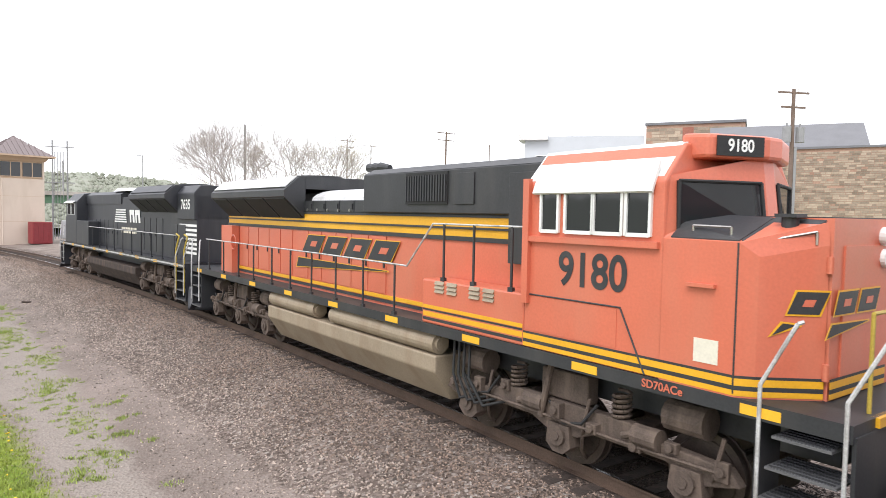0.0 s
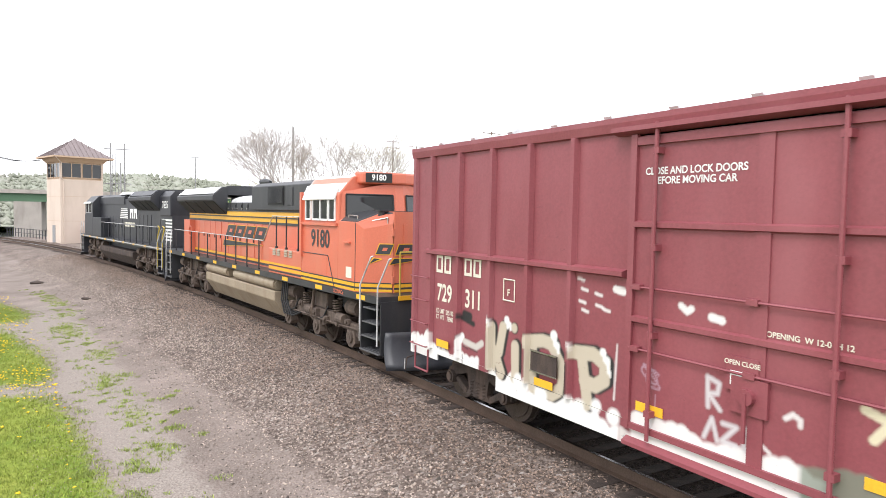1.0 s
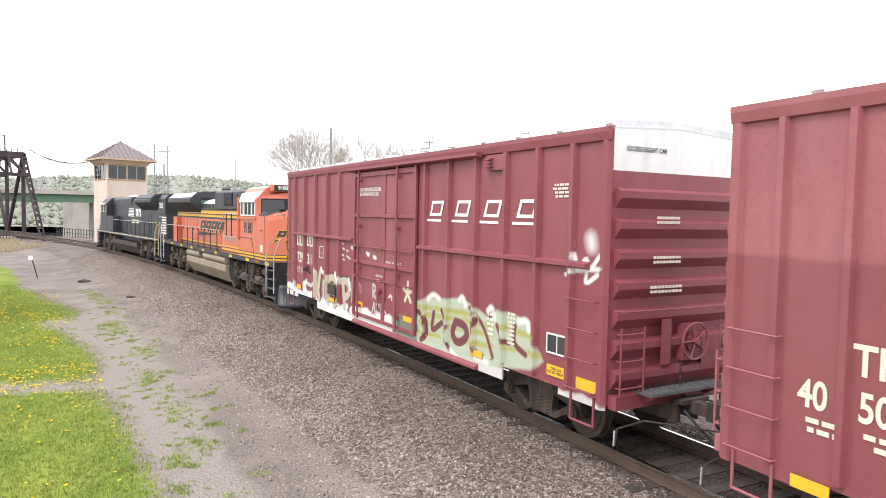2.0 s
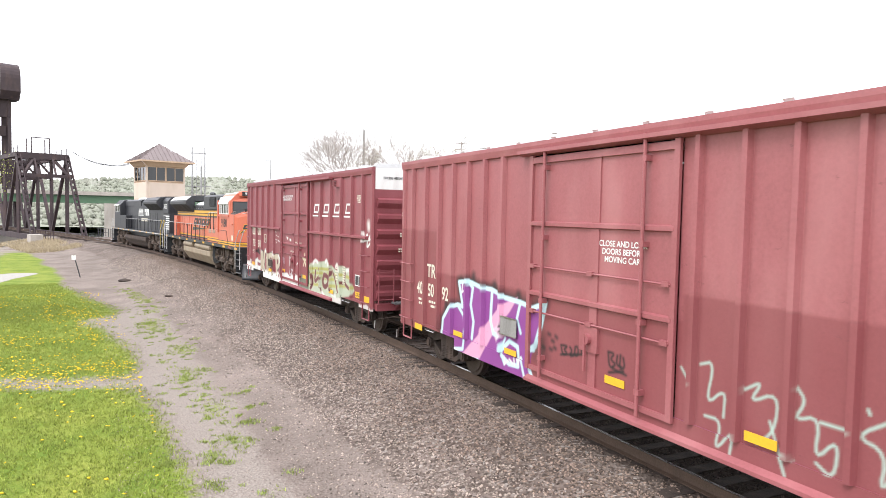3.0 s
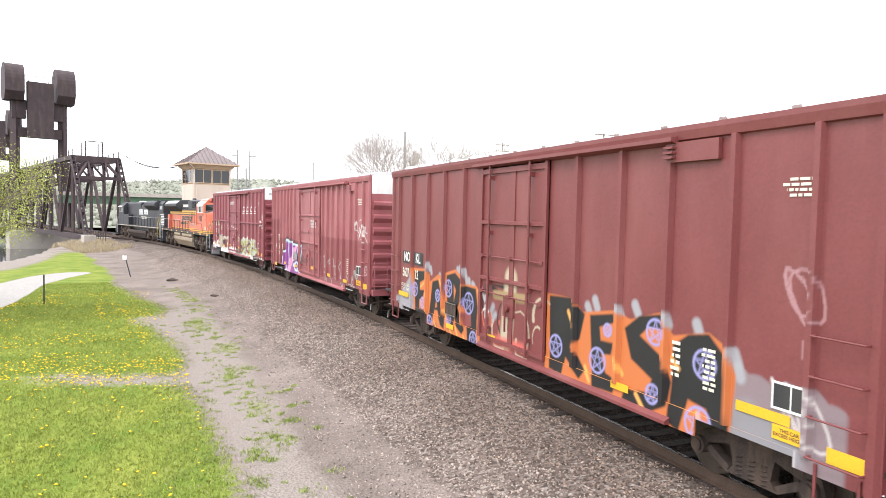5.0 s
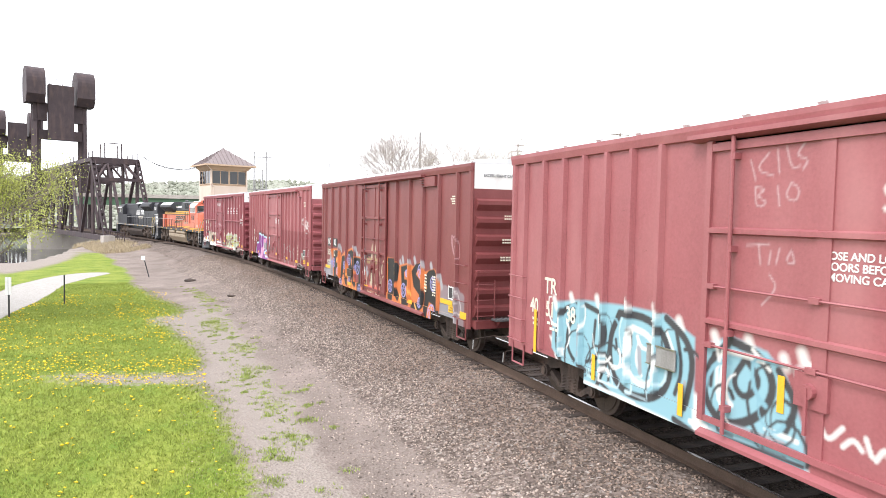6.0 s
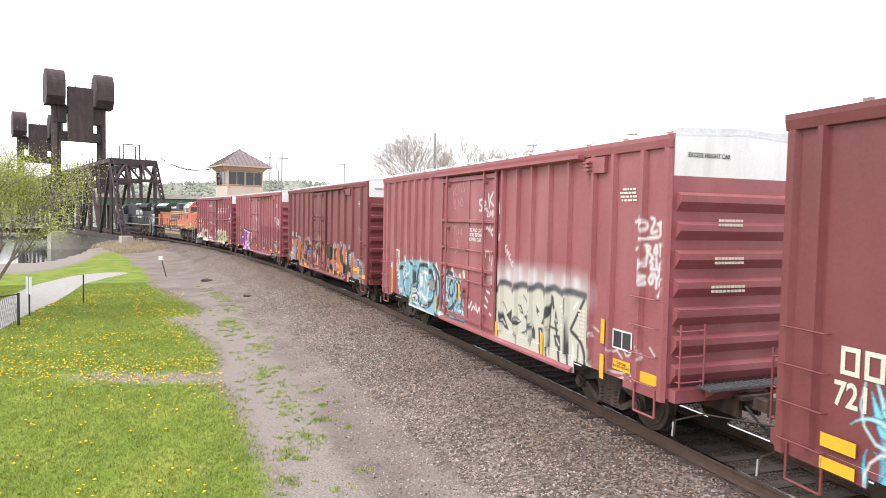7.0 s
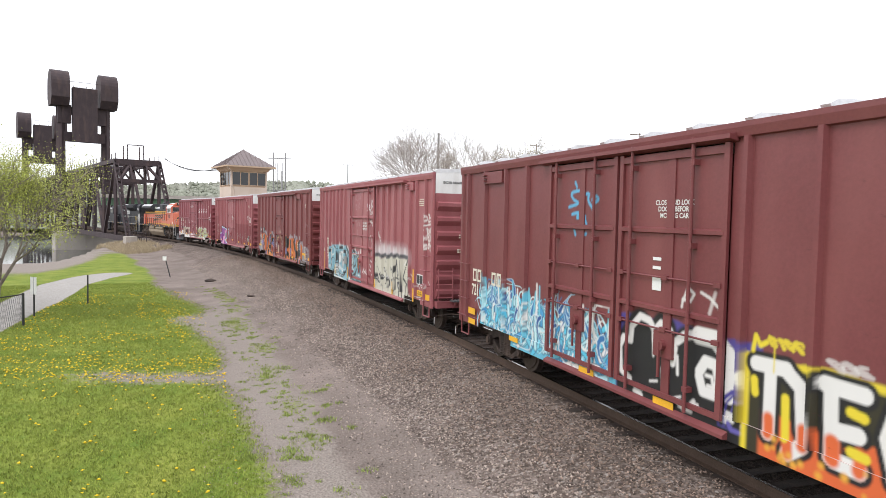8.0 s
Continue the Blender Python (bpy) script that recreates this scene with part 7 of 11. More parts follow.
    c.fill([(2.54, 2.00), (1.74, 2.03), (1.50, 1.86), (1.48, 1.59), (1.66, 1.43), (1.63, 0.62), (2.15, 0.55), (2.25, 1.02), (2.49, 1.19)], AMBER, 0.02, 1.0)
    c.fill([(1.71, 1.53), (1.47, 1.60), (1.47, 0.73), (1.63, 0.66)], AMBER, 0.02, 1.0)
    c.fill([(5.83, 2.04), (5.03, 2.10), (5.03, 1.87), (5.36, 1.75), (5.36, 1.54), (5.04, 1.57), (5.13, 1.35), (5.39, 1.26), (5.39, 1.02), (4.95, 1.01), (4.86, 0.91), (5.66, 0.72)], K, 0.02, 1.0)
    c.fill([(4.44, 1.87), (4.03, 1.95), (3.75, 1.38), (3.56, 1.01), (3.57, 0.71), (3.81, 0.78), (4.07, 1.14), (4.27, 1.12), (4.38, 0.75), (4.69, 0.70), (4.55, 1.33)], K, 0.02, 1.0)
    c.fill([(3.49, 2.12), (2.97, 2.23), (2.61, 2.08), (2.57, 1.66), (2.79, 1.38), (2.34, 0.90), (2.49, 0.77), (2.81, 0.91), (2.98, 1.14), (2.97, 0.79), (3.38, 1.00)], K, 0.02, 1.0)
    c.fill([(2.44, 1.97), (1.78, 1.96), (1.66, 1.54), (1.70, 1.20), (1.65, 0.62), (2.14, 0.63), (2.20, 1.01), (2.28, 1.37), (2.45, 1.49)], K, 0.02, 1.0)
    c.fill([(4.16, 1.41), (4.07, 1.23), (4.23, 1.18)], AMBER, 0.02, 1.0)
    c.fill([(3.04, 1.93), (2.89, 1.80), (3.01, 1.51)], AMBER, 0.02, 1.0)
    c.fill([(2.45, 1.44), (2.35, 1.35), (2.46, 1.23)], AMBER, 0.02, 1.0)
    c.fill([(5.22, 1.34), (5.03, 1.42), (5.08, 1.21)], AMBER, 0.02, 1.0)
    c.stroke([(5.30, 1.64), (5.08, 1.76)], 0.03, (0.74, 0.36, 0.10), 0.02, 1.0)
    c.stroke([(4.87, 1.87), (4.92, 1.56), (4.79, 1.43)], 0.03, (0.74, 0.36, 0.10), 0.02, 1.0)
    c.stroke([(3.98, 1.96), (3.82, 1.78)], 0.03, (0.74, 0.36, 0.10), 0.02, 1.0)
    c.stroke([(2.86, 0.89), (2.68, 0.63), (2.53, 0.66)], 0.03, (0.74, 0.36, 0.10), 0.02, 1.0)
    c.stroke([(3.20, 0.78), (3.01, 0.58)], 0.03, (0.74, 0.36, 0.10), 0.02, 1.0)
    c.stroke([(2.38, 0.74), (2.26, 0.60)], 0.03, (0.74, 0.36, 0.10), 0.02, 1.0)
    c.stroke([(4.24, 0.82), (4.07, 0.66)], 0.03, (0.74, 0.36, 0.10), 0.02, 1.0)
    c.stroke([(1.65, 1.93), (1.54, 1.63)], 0.03, (0.74, 0.36, 0.10), 0.02, 1.0)
    c.stroke([(3.59, 1.21), (3.51, 1.03)], 0.03, (0.74, 0.36, 0.10), 0.02, 1.0)
    c.stroke([(5.25, 0.78), (5.00, 0.77)], 0.03, (0.74, 0.36, 0.10), 0.02, 1.0)
    c.fill([(2.46, 1.31), (2.01, 1.33), (1.98, 1.04), (2.38, 0.98)], (0.21, 0.055, 0.058), 0.02, 1.0)
    c.fill([(1.55, 2.23), (1.25, 1.66), (1.11, 1.90), (1.09, 2.32), (1.17, 2.40), (1.19, 2.04), (1.26, 1.86), (1.51, 2.29)], (0.42, 0.42, 0.44), 0.02, 0.9)
    c.stroke([(1.57, 2.25), (1.44, 1.87), (1.25, 1.66)], 0.03, K, 0.014, 1.0)
    c.stroke([(1.08, 2.37), (1.07, 1.91), (1.15, 1.42)], 0.03, K, 0.014, 1.0)
    c.stroke([(1.19, 2.37), (1.23, 2.08), (1.20, 1.93)], 0.03, K, 0.014, 1.0)
    c.stroke([(1.40, 1.72), (1.24, 1.45)], 0.03, K, 0.014, 1.0)
    c.fill([(1.25, 1.66), (1.09, 1.70), (1.07, 1.40), (1.23, 1.35)], (0.50, 0.50, 0.52), 0.02, 0.9)
    c.stroke([(0.85, 2.09), (0.72, 2.05), (0.64, 2.02)], 0.05, K, 0.014, 1.0)
    c.stroke([(0.79, 1.93), (0.69, 1.91)], 0.05, K, 0.014, 1.0)
    c.stroke([(0.94, 1.49), (0.86, 1.39), (0.71, 1.51)], 0.08, (0.30, 0.30, 0.33), 0.04, 1.0)
    c.stroke([(0.82, 1.68), (0.92, 1.55)], 0.08, (0.30, 0.30, 0.33), 0.04, 1.0)
    c.swirls(1.3, -1.3, 0.8, 2.0, 12, 0.045, [(0.45, 0.38, 0.28), K, (0.5, 0.12, 0.08), (0.6, 0.58, 0.52)], 7)
    for x, z, r in ((5.74, 1.52, 0.19), (5.15, 1.20, 0.15), (4.06, 1.53, 0.15), (3.36, 1.80, 0.21), (2.15, 1.57, 0.25), (4.56, 0.73, 0.20), (3.30, 1.00, 0.14), (1.83, 0.75, 0.19), (-1.66, 1.27, 0.20), (-2.94, 1.26, 0.21), (-4.34, 1.98, 0.19), (-4.32, 1.04, 0.14), (-3.19, 1.82, 0.10), (-5.33, 1.70, 0.20), (-5.26, 0.86, 0.23)):
        ring = [(x + r * math.cos(t), z + r * math.sin(t)) for t in np.linspace(0, 6.283, 21)]
        c.stroke(ring, 0.020, STAR, 0.014)
        c.stroke([(x + 0.92 * r * math.cos(1.571 + t * 2.513), z + 0.92 * r * math.sin(1.571 + t * 2.513)) for t in range(6)], 0.011, STAR, 0.014)
    c.stroke([(0.2, 1.1), (0.05, 2.35)], 0.26, (0.45, 0.38, 0.28), 0.05)
    c.stroke([(0.75, 1.95), (-0.5, 2.0)], 0.10, (0.34, 0.24, 0.12), 0.03)
    c.stroke([(0.8, 0.95), (-0.6, 1.0)], 0.10, (0.55, 0.12, 0.10), 0.06)
    c.tag(-6.4, -7.2, 1.0, 2.0, 2, 0.02, (0.55, 0.50, 0.50), 2)
    c.tag(-6.5, -7.0, 2.3, 3.4, 1, 0.018, (0.40, 0.22, 0.24), 5)
    d = Spray()
    SKY, CREAM, SOOT = (0.24, 0.43, 0.50), (0.54, 0.52, 0.44), (0.05, 0.05, 0.055)
    # blue and black piece over white
    d.fill([(6.05, 1.32), (5.60, 0.69), (4.34, 0.50), (3.26, 0.57), (2.11, 0.62), (1.19, 0.65), (0.01, 0.70), (0.05, 0.85), (1.06, 1.02), (2.27, 1.31), (4.39, 1.34)], W, 0.04, 0.95)
    d.fill([(5.95, 2.01), (4.91, 2.18), (3.56, 2.25), (2.59, 2.25), (1.97, 2.01), (1.94, 0.60), (2.50, 0.70), (3.27, 0.72), (4.35, 0.63), (5.34, 0.74), (5.96, 1.10)], SKY, 0.03, 1)
    d.fill([(1.80, 1.93), (1.27, 2.16), (0.67, 2.07), (0.37, 1.82), (0.11, 1.28), (0.05, 0.77), (0.49, 0.76), (1.22, 0.73), (1.74, 0.87)], SKY, 0.03, 1)
    d.curve([(5.90, 2.08), (5.81, 1.93)], 0.07, W, 0.04, 0.8)
    d.curve([(5.29, 2.21), (5.21, 2.06)], 0.07, W, 0.04, 0.8)
    d.curve([(4.44, 2.27), (4.36, 2.13)], 0.07, W, 0.04, 0.8)
    d.curve([(3.56, 2.32), (3.49, 2.18)], 0.07, W, 0.04, 0.8)
    d.curve([(2.87, 2.33), (2.81, 2.20)], 0.07, W, 0.04, 0.8)
    d.curve([(2.32, 2.20), (2.26, 2.08)], 0.07, W, 0.04, 0.8)
    d.curve([(1.57, 2.13), (1.52, 2.02)], 0.07, W, 0.04, 0.8)
    d.curve([(0.98, 2.17), (0.93, 2.06)], 0.07, W, 0.04, 0.8)
    d.curve([(0.43, 2.04), (0.39, 1.94)], 0.07, W, 0.04, 0.8)
    d.curve([(0.20, 1.92), (0.15, 1.82)], 0.07, W, 0.04, 0.8)
    d.curve([(0.18, 2.16), (0.14, 2.06)], 0.07, W, 0.04, 0.8)
    d.curve([(5.03, 2.07), (5.62, 1.89), (5.83, 1.35), (5.61, 0.81), (4.82, 0.62)], 0.06, SOOT, 0.014, 1.0)
    d.curve([(5.14, 1.84), (5.43, 1.50), (5.31, 1.09), (4.71, 0.86)], 0.045, SOOT, 0.014, 1.0)
    d.curve([(4.78, 2.10), (4.19, 2.00), (4.12, 1.49), (4.56, 1.10)], 0.05, SOOT, 0.014, 1.0)
    d.curve([(4.46, 1.86), (4.51, 1.43)], 0.04, SOOT, 0.014, 1.0)
    d.curve([(4.04, 1.29), (4.35, 0.71)], 0.05, SOOT, 0.014, 1.0)
    d.curve([(3.76, 2.10), (4.04, 1.61), (3.92, 1.00), (3.38, 0.80), (2.70, 0.94), (2.43, 1.37), (2.57, 1.91), (3.05, 2.14), (3.76, 2.10)], 0.065, SOOT, 0.014, 1.0)
    d.curve([(2.59, 2.19), (2.15, 1.97), (1.97, 1.63), (2.13, 0.97)], 0.06, SOOT, 0.014, 1.0)
    d.curve([(2.36, 2.03), (2.20, 1.50), (2.35, 1.11)], 0.04, SOOT, 0.014, 1.0)
    d.curve([(5.10, 1.01), (4.36, 0.87), (3.68, 0.64)], 0.03, SOOT, 0.014, 1.0)
    d.curve([(2.33, 0.74), (1.90, 0.66)], 0.05, SOOT, 0.014, 1.0)
    d.curve([(1.27, 2.10), (1.68, 1.68), (1.73, 1.23), (1.36, 0.94), (0.79, 1.18), (0.51, 1.63), (0.75, 2.00), (1.27, 2.10)], 0.06, SOOT, 0.014, 1.0)
    d.curve([(1.01, 1.91), (1.23, 1.58), (1.01, 1.37), (0.73, 1.67), (1.01, 1.91)], 0.045, SOOT, 0.014, 1.0)
    d.curve([(0.49, 1.87), (0.20, 1.53), (0.36, 1.18)], 0.05, SOOT, 0.014, 1.0)
    d.curve([(1.66, 0.78), (0.11, 0.83)], 0.025, SOOT, 0.014, 1.0)
    d.curve([(1.51, 1.01), (0.18, 0.97)], 0.03, SOOT, 0.014, 1.0)
    d.curve([(1.56, 1.87), (1.60, 1.43)], 0.035, SOOT, 0.014, 1.0)
    d.curve([(3.40, 1.92), (3.60, 1.47), (3.39, 1.05), (2.90, 1.07), (2.73, 1.51), (2.94, 1.86), (3.40, 1.92)], 0.05, W, 0.014, 0.9)
    d.curve([(3.22, 1.72), (3.31, 1.41), (3.14, 1.20)], 0.03, W, 0.014, 0.9)
    d.curve([(5.65, 1.60), (5.52, 1.05)], 0.025, W, 0.014, 0.9)
    d.curve([(4.37, 1.98), (4.33, 1.56)], 0.02, W, 0.014, 0.9)
    d.curve([(1.40, 1.73), (1.45, 1.28)], 0.03, W, 0.014, 0.9)
    d.curve([(2.58, 2.00), (2.42, 1.74)], 0.025, W, 0.014, 0.9)
    d.curve([(4.83, 0.72), (3.27, 0.72)], 0.03, W, 0.014, 0.9)
    d.curve([(0.90, 2.05), (0.62, 1.85)], 0.025, W, 0.014, 0.9)
    d.curve([(1.99, 0.81), (1.50, 0.71)], 0.04, W, 0.014, 0.9)
    d.curve([(0.65, 1.12), (0.19, 1.10)], 0.03, W, 0.014, 0.9)
    d.curve([(3.22, 1.62), (3.18, 1.24)], 0.05, (0.30, 0.31, 0.34), 0.014, 1.0)
    d.curve([(4.93, 1.70), (4.95, 1.14)], 0.03, (0.30, 0.31, 0.34), 0.014, 1.0)
    d.curve([(1.21, 0.99), (0.38, 1.02)], 0.03, (0.30, 0.31, 0.34), 0.014, 1.0)
    d.curve([(2.15, 1.33), (2.25, 0.85)], 0.03, (0.30, 0.31, 0.34), 0.014, 1.0)
    d.swirls(5.9, 2.0, 0.85, 1.95, 30, 0.030, [SOOT, W, (0.20, 0.38, 0.46), SOOT, (0.48, 0.62, 0.68)], 6)
    d.swirls(1.6, 0.3, 0.85, 1.80, 12, 0.030, [SOOT, W, (0.20, 0.38, 0.46), SOOT], 66)
    # white tags on and beside the door
    d.curve([(-0.92, 4.09), (-0.72, 4.06), (-0.75, 3.96), (-0.90, 3.91), (-0.89, 3.79), (-0.73, 3.82)], 0.026, W, 0.022, 0.9)
    d.curve([(-1.00, 3.92), (-1.15, 3.95), (-1.09, 4.05), (-0.98, 3.99), (-1.03, 3.84), (-1.20, 3.85)], 0.026, W, 0.022, 0.9)
    d.curve([(-1.27, 4.21), (-1.33, 3.88)], 0.026, W, 0.022, 0.9)
    d.curve([(-1.52, 4.24), (-1.32, 4.05), (-1.59, 3.90)], 0.026, W, 0.022, 0.9)
    d.curve([(-1.70, 4.10), (-1.58, 4.01), (-1.67, 3.88), (-1.78, 4.04), (-1.83, 3.75)], 0.026, W, 0.022, 0.9)
    d.curve([(-1.19, 3.24), (-1.20, 3.44), (-1.38, 3.28), (-1.39, 3.45)], 0.026, W, 0.022, 0.9)
    d.curve([(-1.55, 3.36), (-1.44, 3.32), (-1.47, 3.22), (-1.60, 3.21)], 0.026, W, 0.022, 0.9)
    d.curve([(-1.64, 3.33), (-1.65, 3.14)], 0.026, W, 0.022, 0.9)
    d.curve([(-1.75, 3.30), (-1.67, 3.22), (-1.78, 3.11)], 0.026, W, 0.022, 0.9)
    d.curve([(-1.88, 3.28), (-1.81, 3.18), (-1.90, 3.10), (-1.96, 3.21), (-1.88, 3.28)], 0.026, W, 0.022, 0.9)
    d.curve([(-1.91, 3.09), (-1.90, 2.90)], 0.026, W, 0.022, 0.9)
    d.curve([(-1.18, 3.79), (-1.27, 3.81), (-1.26, 3.73), (-1.19, 3.66), (-1.33, 3.66)], 0.019, W, 0.018, 0.9)
    d.curve([(-1.39, 3.79), (-1.34, 3.72), (-1.42, 3.68), (-1.46, 3.74), (-1.39, 3.79)], 0.019, W, 0.018, 0.9)
    d.curve([(-1.51, 3.81), (-1.52, 3.66)], 0.019, W, 0.018, 0.9)
    d.curve([(-1.59, 3.83), (-1.55, 3.72), (-1.62, 3.67), (-1.66, 3.73), (-1.57, 3.73)], 0.019, W, 0.018, 0.9)
    d.curve([(-1.19, 2.83), (-1.17, 2.66)], 0.019, W, 0.018, 0.9)
    d.curve([(-1.14, 2.77), (-1.33, 2.83)], 0.019, W, 0.018, 0.9)
    d.curve([(-1.33, 2.78), (-1.51, 2.81)], 0.019, W, 0.018, 0.9)
    d.curve([(-1.42, 2.79), (-1.42, 2.59)], 0.019, W, 0.018, 0.9)
    d.curve([(-1.56, 2.74), (-1.53, 2.50)], 0.019, W, 0.018, 0.9)
    d.curve([(-1.56, 2.74), (-1.66, 2.52)], 0.019, W, 0.018, 0.9)
    d.curve([(-2.25, 3.00), (-2.15, 2.99), (-2.22, 2.87), (-2.18, 2.84)], 0.019, W, 0.018, 0.9)
    d.curve([(-2.29, 2.91), (-2.26, 2.75), (-2.37, 2.86)], 0.019, W, 0.018, 0.9)
    d.curve([(-2.43, 2.80), (-2.34, 2.73), (-2.46, 2.66)], 0.019, W, 0.018, 0.9)
    d.curve([(-2.57, 2.64), (-2.46, 2.60), (-2.57, 2.53)], 0.019, W, 0.018, 0.9)
    d.curve([(1.06, 4.43), (0.97, 4.18)], 0.012, (0.62, 0.52, 0.54), 0.014, 0.45)
    d.curve([(0.78, 4.50), (0.98, 4.31), (0.70, 4.22)], 0.012, (0.62, 0.52, 0.54), 0.014, 0.45)
    d.curve([(0.65, 4.53), (0.61, 4.25)], 0.012, (0.62, 0.52, 0.54), 0.014, 0.45)
    d.curve([(0.52, 4.56), (0.44, 4.29), (0.32, 4.32)], 0.012, (0.62, 0.52, 0.54), 0.014, 0.45)
    d.curve([(0.27, 4.58), (0.39, 4.44), (0.20, 4.39), (0.28, 4.28)], 0.012, (0.62, 0.52, 0.54), 0.014, 0.45)
    d.curve([(0.97, 4.10), (0.95, 3.82), (0.75, 3.90), (0.96, 3.98), (0.79, 4.06), (0.97, 4.10)], 0.012, (0.62, 0.52, 0.54), 0.014, 0.45)
    d.curve([(0.63, 4.09), (0.59, 3.86)], 0.012, (0.62, 0.52, 0.54), 0.014, 0.45)
    d.curve([(0.43, 4.13), (0.52, 3.97), (0.36, 3.89), (0.30, 4.05), (0.43, 4.13)], 0.012, (0.62, 0.52, 0.54), 0.014, 0.45)
    d.curve([(1.07, 3.36), (0.72, 3.39)], 0.012, (0.62, 0.52, 0.54), 0.014, 0.45)
    d.curve([(0.88, 3.37), (0.84, 3.13)], 0.012, (0.62, 0.52, 0.54), 0.014, 0.45)
    d.curve([(0.69, 3.30), (0.71, 3.14)], 0.012, (0.62, 0.52, 0.54), 0.014, 0.45)
    d.curve([(0.56, 3.34), (0.60, 3.16)], 0.012, (0.62, 0.52, 0.54), 0.014, 0.45)
    d.curve([(0.39, 3.33), (0.47, 3.19), (0.32, 3.16), (0.39, 3.33)], 0.012, (0.62, 0.52, 0.54), 0.014, 0.45)
    d.curve([(0.70, 3.02), (0.56, 2.87), (0.79, 2.63)], 0.012, (0.62, 0.52, 0.54), 0.014, 0.45)
    d.curve([(-0.12, 1.37), (-0.21, 1.24), (-0.38, 1.44)], 0.03, W, 0.018, 0.85)
    d.curve([(-0.39, 1.24), (-0.51, 1.37), (-0.61, 1.27)], 0.03, W, 0.018, 0.85)
    d.curve([(-0.65, 1.41), (-0.72, 1.25)], 0.03, W, 0.018, 0.85)
    d.curve([(-0.77, 1.22), (-0.87, 1.39), (-0.93, 1.23)], 0.03, W, 0.018, 0.85)
    d.curve([(-1.20, 1.67), (-1.35, 1.57)], 0.03, W, 0.018, 0.85)
    d.curve([(-1.29, 1.83), (-1.43, 1.79)], 0.03, W, 0.018, 0.85)
    d.curve([(-1.16, 1.46), (-1.31, 1.42)], 0.03, W, 0.018, 0.85)
    d.curve([(-1.62, 1.63), (-1.72, 1.39), (-1.68, 1.12)], 0.03, W, 0.018, 0.85)
    d.curve([(-1.46, 1.29), (-1.60, 1.26)], 0.03, W, 0.018, 0.85)
    d.curve([(-1.74, 1.13), (-1.77, 0.98)], 0.03, W, 0.018, 0.85)
    d.curve([(1.51, 1.97), (1.46, 1.80)], 0.03, W, 0.018, 0.85)
    d.curve([(0.13, 2.05), (0.03, 2.03)], 0.03, W, 0.018, 0.85)
    # cream letters edged in black under a white mist
    d.curve([(-1.71, 2.22), (-2.55, 2.28), (-3.57, 2.26), (-4.97, 2.30), (-5.48, 2.23)], 0.26, (0.58, 0.55, 0.56), 0.22, 0.7)
    d.curve([(-1.88, 2.37), (-1.89, 2.12)], 0.1, (0.68, 0.65, 0.66), 0.09, 0.7)
    d.curve([(-2.36, 2.35), (-2.38, 2.11)], 0.1, (0.68, 0.65, 0.66), 0.09, 0.7)
    d.curve([(-2.90, 2.46), (-2.91, 2.23)], 0.1, (0.68, 0.65, 0.66), 0.09, 0.7)
    d.curve([(-3.56, 2.44), (-3.57, 2.22)], 0.1, (0.68, 0.65, 0.66), 0.09, 0.7)
    d.curve([(-4.23, 2.40), (-4.24, 2.19)], 0.1, (0.68, 0.65, 0.66), 0.09, 0.7)
    d.curve([(-4.84, 2.44), (-4.85, 2.25)], 0.1, (0.68, 0.65, 0.66), 0.09, 0.7)
    d.curve([(-5.21, 2.41), (-5.22, 2.22)], 0.1, (0.68, 0.65, 0.66), 0.09, 0.7)
    d.fill([(-1.73, 1.81), (-2.09, 2.09), (-2.57, 1.97), (-3.42, 2.16), (-4.03, 2.13), (-4.65, 2.21), (-5.04, 2.14), (-5.52, 2.20), (-5.64, 1.92), (-5.75, 1.34), (-5.84, 0.59), (-5.43, 0.56), (-4.67, 0.59), (-3.66, 0.59), (-2.73, 0.61), (-1.79, 0.61)], CREAM, 0.03, 1)
    d.fill([(-4.80, 0.80), (-5.87, 0.78), (-5.86, 0.56), (-5.07, 0.55)], (0.70, 0.70, 0.70), 0.05, 0.95)
    d.curve([(-1.80, 1.93), (-2.09, 2.16), (-2.49, 2.11)], 0.07, (0.10, 0.10, 0.11), 0.03, 1.0)
    d.curve([(-2.61, 1.98), (-2.95, 2.19), (-3.38, 2.15)], 0.07, (0.10, 0.10, 0.11), 0.03, 1.0)
    d.curve([(-3.45, 2.11), (-3.80, 2.26), (-4.03, 2.16)], 0.07, (0.10, 0.10, 0.11), 0.03, 1.0)
    d.curve([(-4.09, 2.13), (-4.38, 2.27), (-4.61, 2.20)], 0.07, (0.10, 0.10, 0.11), 0.03, 1.0)
    d.curve([(-4.70, 2.17), (-4.95, 2.25), (-5.53, 2.21)], 0.07, (0.10, 0.10, 0.11), 0.03, 1.0)
    d.curve([(-4.11, 2.09), (-4.09, 1.31), (-4.20, 0.69)], 0.029, SOOT, 0.014, 1.0)
    d.curve([(-4.32, 2.08), (-4.25, 1.01)], 0.022, SOOT, 0.014, 1.0)
    d.curve([(-4.35, 2.04), (-4.70, 0.78)], 0.036, SOOT, 0.014, 1.0)
    d.curve([(-4.27, 1.44), (-4.58, 1.41)], 0.025, SOOT, 0.014, 1.0)
    d.curve([(-4.88, 2.07), (-5.00, 0.78)], 0.036, SOOT, 0.014, 1.0)
    d.curve([(-5.49, 2.12), (-5.06, 1.51)], 0.036, SOOT, 0.014, 1.0)
    d.curve([(-5.09, 1.47), (-5.51, 1.29), (-5.63, 0.71)], 0.043, SOOT, 0.014, 1.0)
